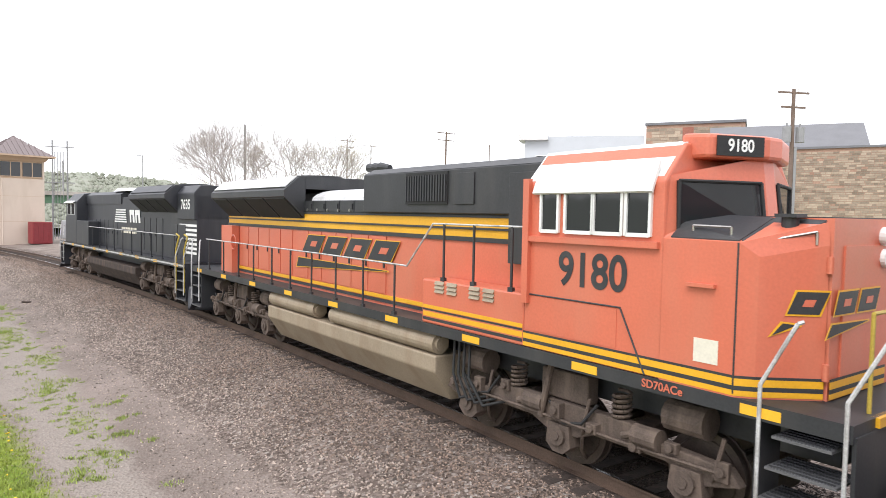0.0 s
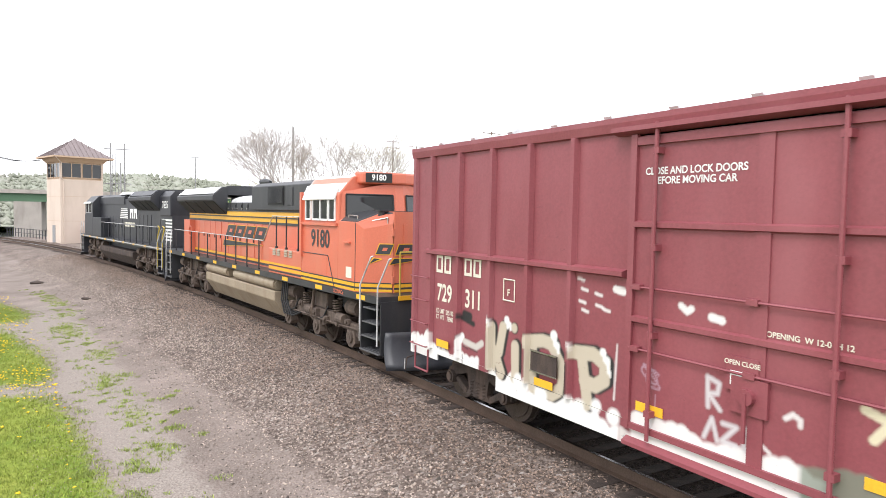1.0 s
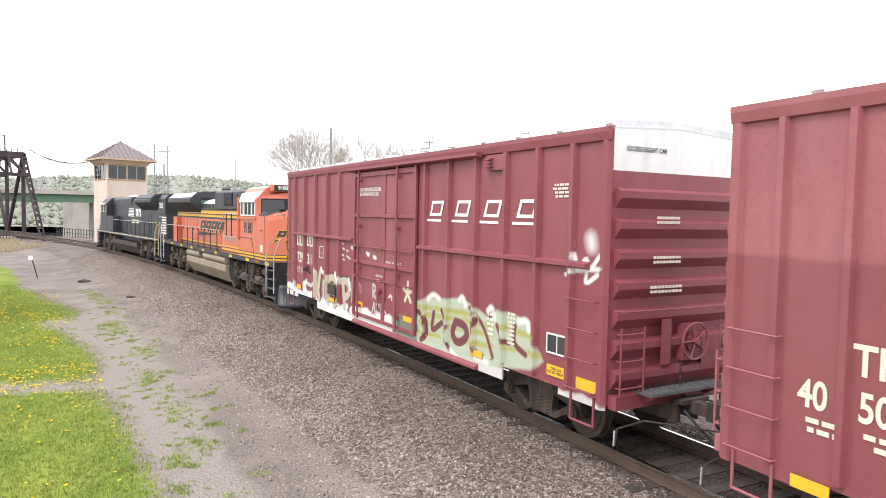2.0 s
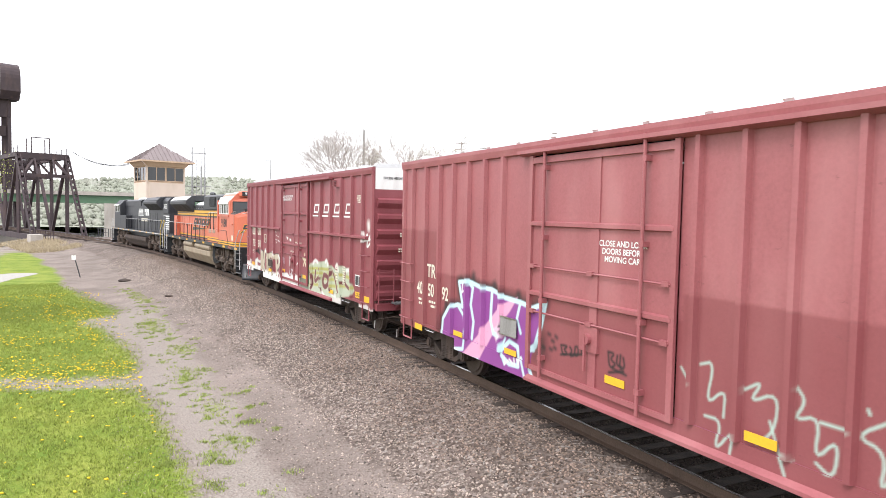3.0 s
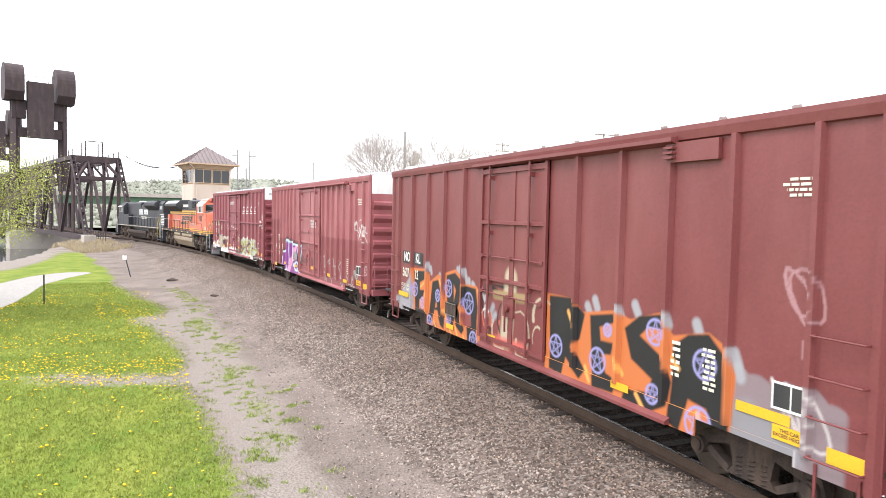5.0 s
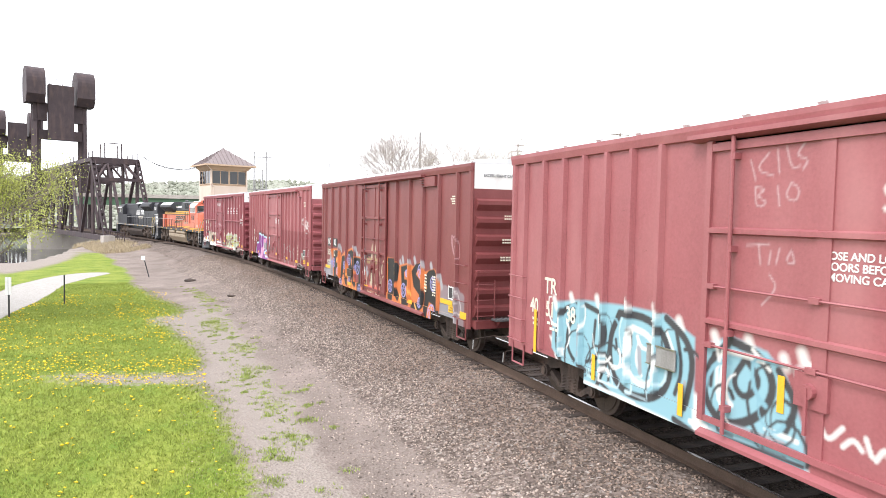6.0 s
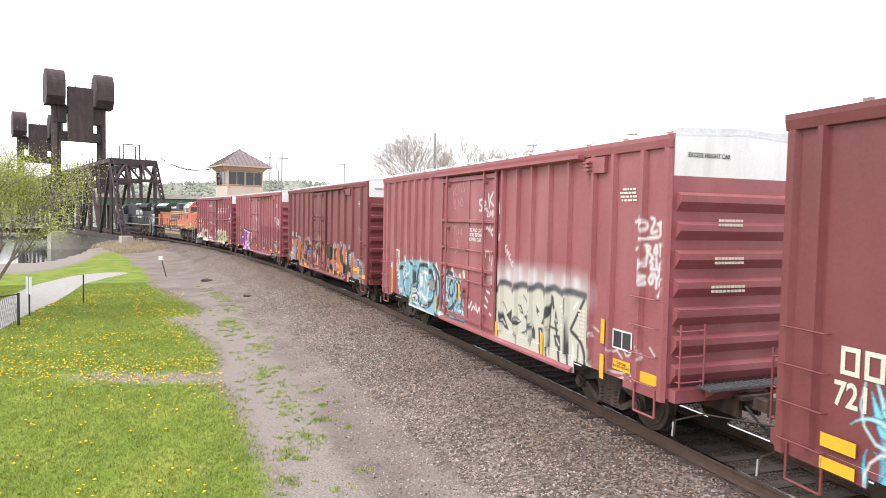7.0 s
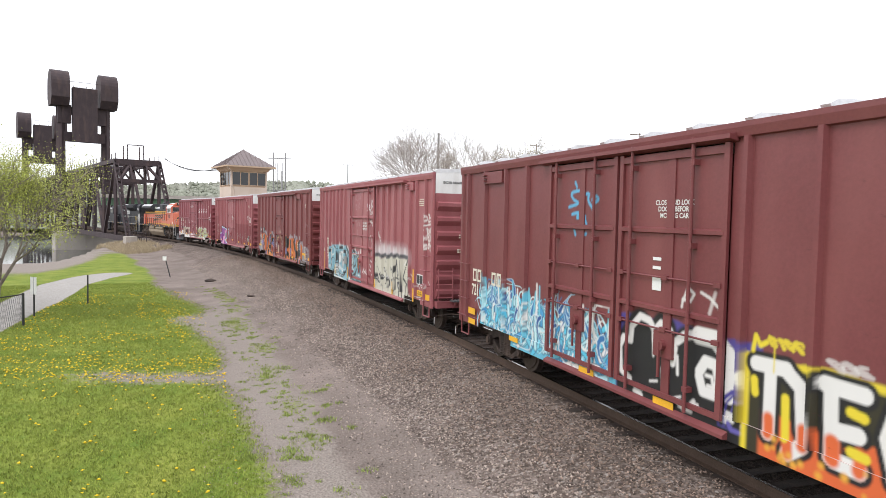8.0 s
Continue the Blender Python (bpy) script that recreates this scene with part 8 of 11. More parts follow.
    d.curve([(-5.33, 1.25), (-5.33, 0.63)], 0.022, SOOT, 0.014, 1.0)
    d.curve([(-5.65, 1.92), (-5.77, 1.05)], 0.025, SOOT, 0.014, 1.0)
    d.curve([(-2.07, 1.41), (-2.28, 1.15)], 0.022, W, 0.014, 0.9)
    d.curve([(-2.99, 1.47), (-3.00, 1.29)], 0.022, W, 0.014, 0.9)
    d.curve([(-3.75, 1.82), (-3.77, 1.65)], 0.022, W, 0.014, 0.9)
    d.curve([(-4.42, 1.80), (-4.46, 1.55)], 0.022, W, 0.014, 0.9)
    d.curve([(-5.14, 1.92), (-5.29, 2.06)], 0.022, W, 0.014, 0.9)
    d.curve([(-5.15, 1.21), (-5.20, 0.75)], 0.022, W, 0.014, 0.9)
    d.curve([(-1.99, 0.65), (-4.11, 0.65)], 0.03, (0.45, 0.50, 0.36), 0.02, 0.6)
    d.curve([(-2.64, 0.66), (-3.65, 0.74)], 0.03, (0.45, 0.50, 0.36), 0.02, 0.6)
    d.curve([(-4.39, 0.70), (-5.54, 0.68)], 0.03, (0.45, 0.50, 0.36), 0.02, 0.6)
    d.fill([(-1.90, 1.43), (-2.16, 1.41), (-2.31, 1.22), (-2.46, 1.05), (-2.25, 1.07), (-2.06, 1.20)], SOOT, 0.012)
    d.fill([(-2.30, 1.39), (-2.59, 1.56), (-2.57, 1.36), (-2.61, 1.22)], SOOT, 0.012)
    d.fill([(-2.66, 1.38), (-2.83, 1.42), (-3.05, 1.34), (-2.84, 1.23), (-2.69, 1.22)], SOOT, 0.012)
    d.fill([(-2.87, 1.71), (-3.02, 1.71), (-3.15, 1.51), (-3.00, 1.54)], SOOT, 0.012)
    d.fill([(-3.16, 1.48), (-3.46, 1.64), (-3.53, 1.30), (-3.41, 1.09), (-3.03, 1.09), (-3.37, 1.23), (-3.33, 1.37)], SOOT, 0.012)
    d.fill([(-3.47, 1.48), (-3.67, 1.25), (-3.68, 1.06), (-3.57, 1.07)], SOOT, 0.012)
    d.fill([(-3.69, 1.81), (-3.83, 1.68), (-3.79, 1.56), (-3.71, 1.66)], SOOT, 0.012)
    d.fill([(-3.91, 1.43), (-4.12, 1.75), (-4.39, 2.01), (-4.31, 1.75), (-4.14, 1.45)], SOOT, 0.012)
    d.fill([(-3.80, 1.34), (-3.98, 1.36), (-4.04, 1.05), (-4.00, 0.80), (-3.90, 0.77)], SOOT, 0.012)
    d.fill([(-4.49, 1.84), (-4.59, 1.53), (-4.44, 1.53)], SOOT, 0.012)
    d.fill([(-4.43, 1.29), (-4.67, 1.32), (-4.70, 1.10), (-4.70, 0.85), (-4.63, 0.83), (-4.62, 1.07), (-4.51, 1.08)], SOOT, 0.012)
    d.curve([(-2.13, 1.26), (-2.26, 1.16)], 0.018, W, 0.014, 0.9)
    d.curve([(-2.83, 1.34), (-2.95, 1.34)], 0.018, W, 0.014, 0.9)
    d.curve([(-2.95, 1.66), (-3.03, 1.59)], 0.018, W, 0.014, 0.9)
    d.curve([(-3.23, 1.11), (-3.34, 1.14)], 0.018, W, 0.014, 0.9)
    d.curve([(-3.79, 1.64), (-3.80, 1.62)], 0.018, W, 0.014, 0.9)
    d.curve([(-4.02, 1.51), (-4.09, 1.61)], 0.018, W, 0.014, 0.9)
    d.curve([(-3.90, 1.28), (-3.96, 0.87)], 0.018, W, 0.014, 0.9)
    d.curve([(-4.50, 1.62), (-4.52, 1.58)], 0.018, W, 0.014, 0.9)
    d.curve([(-4.54, 1.23), (-4.65, 1.12)], 0.018, W, 0.014, 0.9)
    d.curve([(-3.43, 1.56), (-3.56, 1.30)], 0.018, W, 0.014, 0.9)
    d.curve([(-1.80, 1.47), (-1.65, 1.30), (-1.71, 1.12)], 0.022, (0.14, 0.14, 0.15), 0.016, 0.85)
    d.curve([(-2.15, 1.66), (-2.33, 1.49)], 0.022, (0.14, 0.14, 0.15), 0.016, 0.85)
    d.curve([(-2.65, 1.25), (-2.82, 1.08), (-2.84, 0.65)], 0.022, (0.14, 0.14, 0.15), 0.016, 0.85)
    d.curve([(-3.12, 1.94), (-3.34, 1.78), (-3.45, 1.28)], 0.022, (0.14, 0.14, 0.15), 0.016, 0.85)
    d.curve([(-3.97, 2.10), (-4.10, 1.82)], 0.022, (0.14, 0.14, 0.15), 0.016, 0.85)
    d.curve([(-4.16, 1.46), (-4.29, 1.31), (-4.29, 0.86)], 0.022, (0.14, 0.14, 0.15), 0.016, 0.85)
    d.curve([(-3.54, 1.13), (-3.50, 0.89)], 0.022, (0.14, 0.14, 0.15), 0.016, 0.85)
    # white tags at the rear corner
    d.curve([(-6.95, 3.62), (-7.09, 3.66)], 0.026, W, 0.022, 0.9)
    d.curve([(-7.09, 3.69), (-7.13, 3.44), (-7.30, 3.57), (-7.09, 3.69)], 0.026, W, 0.022, 0.9)
    d.curve([(-7.34, 3.69), (-7.45, 3.66), (-7.31, 3.44), (-7.48, 3.48)], 0.026, W, 0.022, 0.9)
    d.curve([(-7.50, 3.59), (-7.62, 3.62)], 0.026, W, 0.022, 0.9)
    d.curve([(-7.55, 3.61), (-7.58, 3.42)], 0.026, W, 0.022, 0.9)
    d.curve([(-7.11, 3.34), (-7.53, 3.39)], 0.026, W, 0.022, 0.9)
    d.curve([(-6.99, 3.17), (-7.12, 3.20)], 0.026, W, 0.022, 0.9)
    d.curve([(-7.24, 3.25), (-7.27, 3.06)], 0.026, W, 0.022, 0.9)
    d.curve([(-7.24, 3.25), (-7.36, 3.21), (-7.26, 3.16), (-7.39, 3.07)], 0.026, W, 0.022, 0.9)
    d.curve([(-7.48, 3.26), (-7.42, 3.14), (-7.52, 3.11), (-7.48, 3.26)], 0.026, W, 0.022, 0.9)
    d.curve([(-7.57, 3.27), (-7.60, 3.18), (-7.64, 3.27)], 0.026, W, 0.022, 0.9)
    d.curve([(-7.60, 3.18), (-7.59, 3.09)], 0.026, W, 0.022, 0.9)
    d.curve([(-7.11, 2.82), (-7.09, 3.05), (-7.24, 2.87), (-7.25, 3.04)], 0.026, W, 0.022, 0.9)
    d.curve([(-7.41, 3.04), (-7.32, 2.97), (-7.43, 2.95), (-7.34, 2.86), (-7.46, 2.87)], 0.026, W, 0.022, 0.9)
    d.curve([(-7.49, 3.05), (-7.51, 2.86), (-7.59, 2.90)], 0.026, W, 0.022, 0.9)
    d.curve([(-7.64, 3.00), (-7.56, 2.94), (-7.65, 2.89), (-7.56, 2.84)], 0.026, W, 0.022, 0.9)
    d.curve([(-7.14, 2.76), (-7.13, 2.57), (-7.27, 2.63), (-7.15, 2.68), (-7.25, 2.74), (-7.14, 2.76)], 0.026, W, 0.022, 0.9)
    d.curve([(-7.39, 2.79), (-7.31, 2.68), (-7.39, 2.61), (-7.44, 2.72), (-7.39, 2.79)], 0.026, W, 0.022, 0.9)
    d.curve([(-7.46, 2.80), (-7.52, 2.71), (-7.59, 2.82)], 0.026, W, 0.022, 0.9)
    d.curve([(-7.52, 2.71), (-7.51, 2.58)], 0.026, W, 0.022, 0.9)
    d.curve([(-7.66, 2.73), (-7.57, 2.65), (-7.65, 2.57), (-7.56, 2.44)], 0.026, W, 0.022, 0.9)
    d.curve([(-6.28, 1.39), (-6.41, 1.32), (-6.60, 1.43)], 0.018, W, 0.016, 0.75)
    d.curve([(-6.55, 1.38), (-6.70, 1.28)], 0.018, W, 0.016, 0.75)
    d.curve([(-6.73, 1.43), (-6.83, 1.32), (-6.92, 1.40)], 0.018, W, 0.016, 0.75)
    d.curve([(-6.38, 0.99), (-6.76, 1.02), (-6.93, 1.17)], 0.018, W, 0.016, 0.75)
    d.curve([(-6.44, 0.83), (-6.76, 0.96)], 0.018, W, 0.016, 0.75)
    d.curve([(-7.08, 1.58), (-7.26, 1.42), (-7.14, 1.33)], 0.018, W, 0.016, 0.75)
    d.curve([(-7.41, 1.59), (-7.53, 1.49)], 0.018, W, 0.016, 0.75)
    d.curve([(-5.66, 1.70), (-5.83, 1.51)], 0.018, W, 0.016, 0.75)
    d.curve([(-5.82, 1.69), (-5.99, 1.62)], 0.018, W, 0.016, 0.75)
    d.curve([(-6.88, 1.19), (-6.96, 0.95)], 0.018, W, 0.016, 0.75)
    e = Spray()
    e.band(6.6, 0.5, 1.75, 0.3, (0.12, 0.45, 0.60), 0.95, 2, 3.1)
    e.shards(6.6, 0.7, 0.75, 1.75, 170, [(0.10, 0.50, 0.68), (0.42, 0.66, 0.72), W, (0.06, 0.30, 0.55), (0.20, 0.58, 0.70)], (0.03, 0.06, 0.12), 4)
    e.word(6.4, 1.0, 0.9, 1.7, 8, [(0.40, 0.68, 0.72), (0.16, 0.52, 0.66)], (0.03, 0.10, 0.20), 0.055, 0.025, 41, None)
    e.shards(6.5, 0.7, 0.75, 1.7, 90, [(0.42, 0.66, 0.72), W, (0.06, 0.30, 0.55), (0.10, 0.50, 0.68)], (0.03, 0.06, 0.12), 14)
    e.swirls(6.6, 0.7, 0.75, 1.95, 46, 0.020, [W, W, (0.50, 0.74, 0.78), (0.04, 0.16, 0.34)], 77)
    e.shards(6.4, 0.8, 1.45, 1.95, 26, [(0.03, 0.09, 0.28), (0.04, 0.16, 0.38)], (0.55, 0.72, 0.76), 24)
    for k in range(22):
        rr = random.Random(500 + k)
        x = rr.uniform(0.7, 6.6)
        e.stroke([(x, 1.6), (x + rr.uniform(-0.1, 0.1), rr.uniform(1.95, 2.25))], 0.06, W if k % 2 else (0.16, 0.50, 0.62), 0.02, 0.9, 0.9)
    BLUE, GOLD, FIRE = (0.07, 0.06, 0.27), (0.72, 0.58, 0.04), (0.66, 0.13, 0.04)
    e.band(0.55, -2.6, 2.08, 0.08, BLUE, 0.92, 3, 2.0)
    # round black and white letters across the doors
    inner = ([(0.12, 1.10), (0.22, 1.55), (-0.10, 1.90)], [(-0.30, 1.75), (-0.30, 1.15)], [(-0.68, 1.92), (-0.75, 1.2)], [(-1.25, 1.80), (-1.30, 1.15)], [(-1.70, 1.80), (-1.75, 1.25)], [(0.2, 0.85), (-2.4, 0.80)], [(0.0, 1.1), (-2.1, 1.05)])
    for q in inner:
        e.stroke(q, 0.32, K, 0.03)
    for q, w in (([(0.14, 1.02), (0.40, 1.12), (0.44, 1.52), (0.34, 1.68), (0.14, 1.66), (0.12, 1.90), (-0.10, 2.10), (-0.34, 2.06), (-0.47, 1.92), (-0.62, 2.06), (-0.84, 1.98), (-0.96, 1.74), (-0.92, 1.50)], 0.062),
                 ([(-1.02, 1.86), (-1.16, 1.96), (-1.32, 2.00)], 0.07),
                 ([(-1.45, 2.02), (-1.78, 2.02), (-2.02, 1.84), (-2.08, 1.55), (-2.05, 1.30)], 0.13),
                 ([(-1.50, 1.50), (-1.62, 1.68), (-1.82, 1.66), (-1.90, 1.44), (-1.80, 1.24), (-1.58, 1.24), (-1.50, 1.44)], 0.085),
                 ([(-1.64, 1.48), (-1.76, 1.48), (-1.78, 1.34), (-1.68, 1.34)], 0.028),
                 ([(-0.42, 1.90), (-0.46, 1.52)], 0.022), ([(-0.72, 1.35), (-0.74, 1.12)], 0.07), ([(-1.02, 1.62), (-1.04, 1.36)], 0.03),
                 ([(-2.28, 1.58), (-2.50, 1.46), (-2.62, 1.16), (-2.50, 0.98)], 0.10)):
        e.stroke(q, w, W, 0.016)
    for k in range(16):
        rr = random.Random(60 + k)
        x, z = rr.uniform(-2.1, 0.2), rr.uniform(0.78, 1.12)
        e.stroke([(x, z), (x - rr.uniform(0.05, 0.22), z + rr.uniform(-0.05, 0.05))], rr.uniform(0.018, 0.045), W, 0.014, 0.85)
    e.swirls(-2.15, -2.5, 0.85, 1.25, 5, 0.03, [BLUE, (0.12, 0.10, 0.36)], 8)
    e.stroke([(-1.10, 2.46), (-1.20, 2.68), (-1.34, 2.60), (-1.26, 2.48), (-1.10, 2.50), (-1.08, 2.38)], 0.024, W, 0.014, 0.85)
    e.stroke([(-1.48, 2.64), (-1.66, 2.58), (-1.90, 2.42)], 0.024, W, 0.014, 0.85)
    e.stroke([(-1.76, 2.66), (-1.66, 2.36)], 0.03, W, 0.02, 0.6)
    # white block letters over orange and gold, with black edges
    e.band(-2.3, -7.9, 1.96, 0.04, GOLD, 0.97, 5, 2.6)
    e.band(-2.4, -7.9, 1.86, 0.03, K, 0.97, 5, 2.6)
    e.band(-2.6, -7.9, 1.22, 0.10, FIRE, 0.97, 7, 4)
    strokes = (
        [(-2.50, 1.84), (-2.98, 1.86)], [(-2.74, 1.82), (-2.74, 1.00)], [(-2.98, 1.84), (-3.20, 1.68), (-3.26, 1.0), (-3.05, 0.84)],
        [(-3.52, 1.82), (-4.02, 1.80)], [(-3.60, 1.80), (-3.64, 1.0)], [(-3.66, 1.32), (-3.96, 1.34)], [(-3.68, 0.98), (-4.0, 0.96)],
        [(-4.40, 1.76), (-4.30, 1.40), (-4.42, 1.0), (-4.80, 0.92)], [(-4.44, 1.78), (-4.90, 1.76)], [(-4.84, 1.40), (-4.80, 0.96)],
        [(-5.25, 1.80), (-5.30, 0.95)], [(-5.30, 1.40), (-5.75, 1.80)], [(-5.34, 1.38), (-5.80, 0.95)],
        [(-6.20, 1.80), (-6.70, 1.78)], [(-6.24, 1.78), (-6.30, 1.36), (-6.70, 1.30), (-6.68, 0.95), (-6.20, 0.92)])
    for q in strokes:
        e.stroke(q, 0.165, K, 0.016)
    for q in strokes:
        e.stroke(q, 0.098, W, 0.014)
    for q in strokes:
        # the letters' feet fade into orange
        low = [(x, z) for x, z in q if z < 1.1]
        for x, z in low:
            e.stroke([(x, z), (x + 0.01, z + 0.18)], 0.082, FIRE, 0.03)
    for q in ([(-2.98, 1.50), (-3.0, 1.02)], [(-3.86, 1.58), (-4.02, 1.55)], [(-3.88, 1.14), (-4.06, 1.12)], [(-4.62, 1.4), (-4.60, 1.2)], [(-2.48, 1.62), (-2.50, 1.46)], [(-5.62, 1.36), (-5.85, 1.36)]):
        e.stroke(q, 0.06, GOLD, 0.016)
    for k in range(40):
        rr = random.Random(90 + k)
        e.dot(rr.uniform(-7.6, -2.65), rr.uniform(0.66, 1.0), rr.uniform(0.02, 0.05), (0.72, 0.36, 0.05), 0.03)
    e.tag(-2.70, -3.20, 2.08, 2.24, 4, 0.022, GOLD, 9)
    e.stroke([(-2.44, 2.00), (-2.48, 2.20), (-2.56, 2.08), (-2.66, 2.14)], 0.035, GOLD, 0.016)
    e.tag(-3.55, -4.1, 1.98, 2.12, 3, 0.022, W, 29, 0.6)
    e.curve([(1.87, 4.19), (2.22, 4.16), (2.12, 4.02), (1.86, 3.95), (2.26, 3.88)], 0.032, (0.10, 0.40, 0.64), 0.016, 0.95)
    e.curve([(2.05, 4.35), (1.99, 4.26)], 0.032, (0.10, 0.40, 0.64), 0.016, 0.95)
    e.curve([(1.75, 4.10), (1.76, 3.83)], 0.032, (0.10, 0.40, 0.64), 0.016, 0.95)
    e.curve([(1.75, 4.10), (1.53, 4.14), (1.61, 4.01), (1.40, 3.83)], 0.032, (0.10, 0.40, 0.64), 0.016, 0.95)
    e.curve([(1.44, 4.01), (1.32, 4.09), (1.21, 4.00), (1.41, 3.94)], 0.032, (0.10, 0.40, 0.64), 0.016, 0.95)
    e.curve([(2.14, 3.74), (1.85, 3.79), (2.01, 3.65), (1.67, 3.70)], 0.032, (0.10, 0.40, 0.64), 0.016, 0.95)
    e.curve([(1.76, 3.80), (1.62, 3.56)], 0.032, (0.10, 0.40, 0.64), 0.016, 0.95)
    e.curve([(2.06, 3.49), (2.00, 3.35)], 0.032, (0.10, 0.40, 0.64), 0.016, 0.95)
    e.curve([(1.75, 3.50), (1.77, 3.34), (1.62, 3.38)], 0.032, (0.10, 0.40, 0.64), 0.016, 0.95)
    return [a, b, c, d, e]


SPRAYS = make_sprays()


REFLECTORS = (
    ((6.5, 1.17, 0.44, 0.14), (3.47, 1.09, 0.44, 0.12), (1.38, 1.24, 0.44, 0.12), (-1.45, 1.23, 0.46, 0.12), (-4.35, 1.0, 0.44, 0.12)),
    ((6.66, 0.88, 0.44, 0.14), (4.53, 1.06, 0.42, 0.11), (2.36, 1.08, 0.42, 0.11), (-0.6, 1.21, 0.44, 0.12), (-3.14, 1.12, 0.44, 0.12), (-5.22, 1.08, 0.46, 0.12)),
    ((6.58, 1.29, 0.84, 0.13), (3.13, 0.86, 0.44, 0.12), (0.9, 0.98, 0.44, 0.12), (-3.6, 0.98, 0.44, 0.12)),
    ((6.57, 1.33, 0.10, 0.88), (4.42, 1.05, 0.10, 0.45), (2.18, 1.07, 0.10, 0.47), (0.44, 1.60, 0.10, 0.45), (-1.88, 1.0, 0.11, 0.32), (-4.03, 1.04, 0.10, 0.46), (-6.17, 1.66, 0.11, 0.44), (-6.17, 1.03, 0.12, 0.44)),
    ((7.1, 1.17, 0.46, 0.16), (7.1, 0.90, 0.46, 0.14), (4.56, 0.87, 0.44, 0.11), (1.47, 0.84, 0.5, 0.11), (-0.74, 0.84, 0.48, 0.11)),
)


def dress(cars):
    """Stencilled writing, reflectors and plates of the five boxcars."""
    c1, c2, c3, c4, c5 = cars
    y = 1.428
    yd = 1.462
    for k, c in enumerate(cars):
        half = 7.8 if k < 4 else 8.03
        for x, z, w, h in REFLECTORS[k]:
            boxpart("reflector", x - w / 2, x + w / 2, y + 0.034, y + 0.040, z - h / 2, z + h / 2, M["yellow"], c)
        boxpart("corner_reflector", -half + 0.16, -half + 0.62, y + 0.004, y + 0.010, 1.00, 1.18, M["yellow"], c)
        if k < 4:
            boxpart("height_notice", -half + 0.86, -half + 1.34, y + 0.004, y + 0.010, 1.06, 1.24, M["yellow"], c, "yellow height warning panel")
            lettering("height_words", "THIS CAR\nEXCESS HEIGHT", -half + 1.10, 1.15, y + 0.012, 0.062, M["black"], c)
        bars("notice", -6.98, -6.45, 3.95, 4.2, 4, y, M["cream"], c, seed=k + 3)
        bars("stencil", -5.55, -5.28, 1.35, 1.95, 8, y, M["cream"], c, seed=k + 13)
        bars("stencil", -4.88, -4.66, 1.4, 1.95, 6, y, M["cream"], c, seed=k + 23)
        bm = bmesh.new()
        box(bm, -half + 0.86, -half + 1.34, y + 0.002, y + 0.008, 1.45, 1.73)
        plate = part("consolidated_panel", bm, M["black"], c, "black stencil panel in a white frame")
        for q in ((-half + 0.83, -half + 1.37, 1.42, 1.45), (-half + 0.83, -half + 1.37, 1.73, 1.76), (-half + 0.83, -half + 0.86, 1.45, 1.73), (-half + 1.34, -half + 1.37, 1.45, 1.73), (-half + 1.09, -half + 1.11, 1.45, 1.73)):
            boxpart("panel_frame", q[0], q[1], y + 0.004, y + 0.011, q[2], q[3], M["white"], plate)
        if k < 4:
            # routing board
            x, z, w, h = ((3.47, 1.40, 0.62, 0.34), (2.47, 1.55, 0.62, 0.36), (3.10, 1.30, 0.64, 0.32), (2.63, 1.60, 0.66, 0.32))[k]
            board = boxpart("routing_board", x - w / 2, x + w / 2, y + 0.03, y + 0.05, z - h / 2, z + h / 2, M[("under", "board", "under", "board")[k]], c, "bare metal routing board", 0.006)
            for zz in (z - h / 2, z + h / 2 - 0.02):
                boxpart("board_edge", x - w / 2, x + w / 2, y + 0.05, y + 0.062, zz, zz + 0.02, M["steel"], board)
        # writing on the white end bands, read from behind the car
        for words, yy, ok in (("EXCESS HEIGHT CAR", 0.72, k != 4),):
            if ok:
                lettering("end_notice", words, 0, 0, 0, 0.10, M["black"], c, m=pose(-half - 0.012, yy, 4.68, 90, 0, -90), squeeze=0.9)
        for j, (z, w) in enumerate(((3.55, 0.5), (2.95, 0.6), (2.5, 0.7))):
            bm = bmesh.new()
            for r in range(2):
                for q in range(9):
                    yy = 0.35 - w / 2 + q * w / 9
                    box(bm, -half - 0.130, -half - 0.118, yy, yy + w / 9 * 0.75, z - 0.10 - 0.07 * r + 0.2, z - 0.06 - 0.07 * r + 0.2)
            part("end_stencil", bm, M["cream"], c)

    def mark(car, x, z, h, n, w=0.30):
        """A company's initials as plain blocks."""
        for k in range(n):
            a, b, t = x - (k + 0.8) * w, x - k * w, h * 0.17
            bm = bmesh.new()
            for q in ((a, a + t, z - h / 2, z + h / 2), (b - t, b, z - h / 2, z + h / 2), (a + t, b - t, z + h / 2 - t, z + h / 2), (a + t, b - t, z - h / 2, z - h / 2 + t)):
                box(bm, q[0], q[1], y, y + 0.004, q[2], q[3])
            part("emblem_block", bm, M["cream"], car)

    mark(c1, 6.83, 2.70, 0.34, 2)
    mark(c1, 5.82, 2.72, 0.34, 2)
    lettering("car_number", "729", 6.52, 2.13, y, 0.46, M["cream"], c1, squeeze=0.8)
    lettering("car_number", "311", 5.52, 2.12, y, 0.46, M["cream"], c1, squeeze=0.8)
    lettering("weight_stencil", "LD LMT  215100\nLT  WT    75900", 6.5, 1.72, y, 0.125, M["cream"], c1, squeeze=0.72)
    bm = bmesh.new()
    pipe(bm, [(4.6, y, 2.25), (4.3, y, 2.25), (4.3, y, 2.6), (4.6, y, 2.6), (4.6, y, 2.25)], 0.012, 4)
    part("plate_frame", bm, M["cream"], c1)
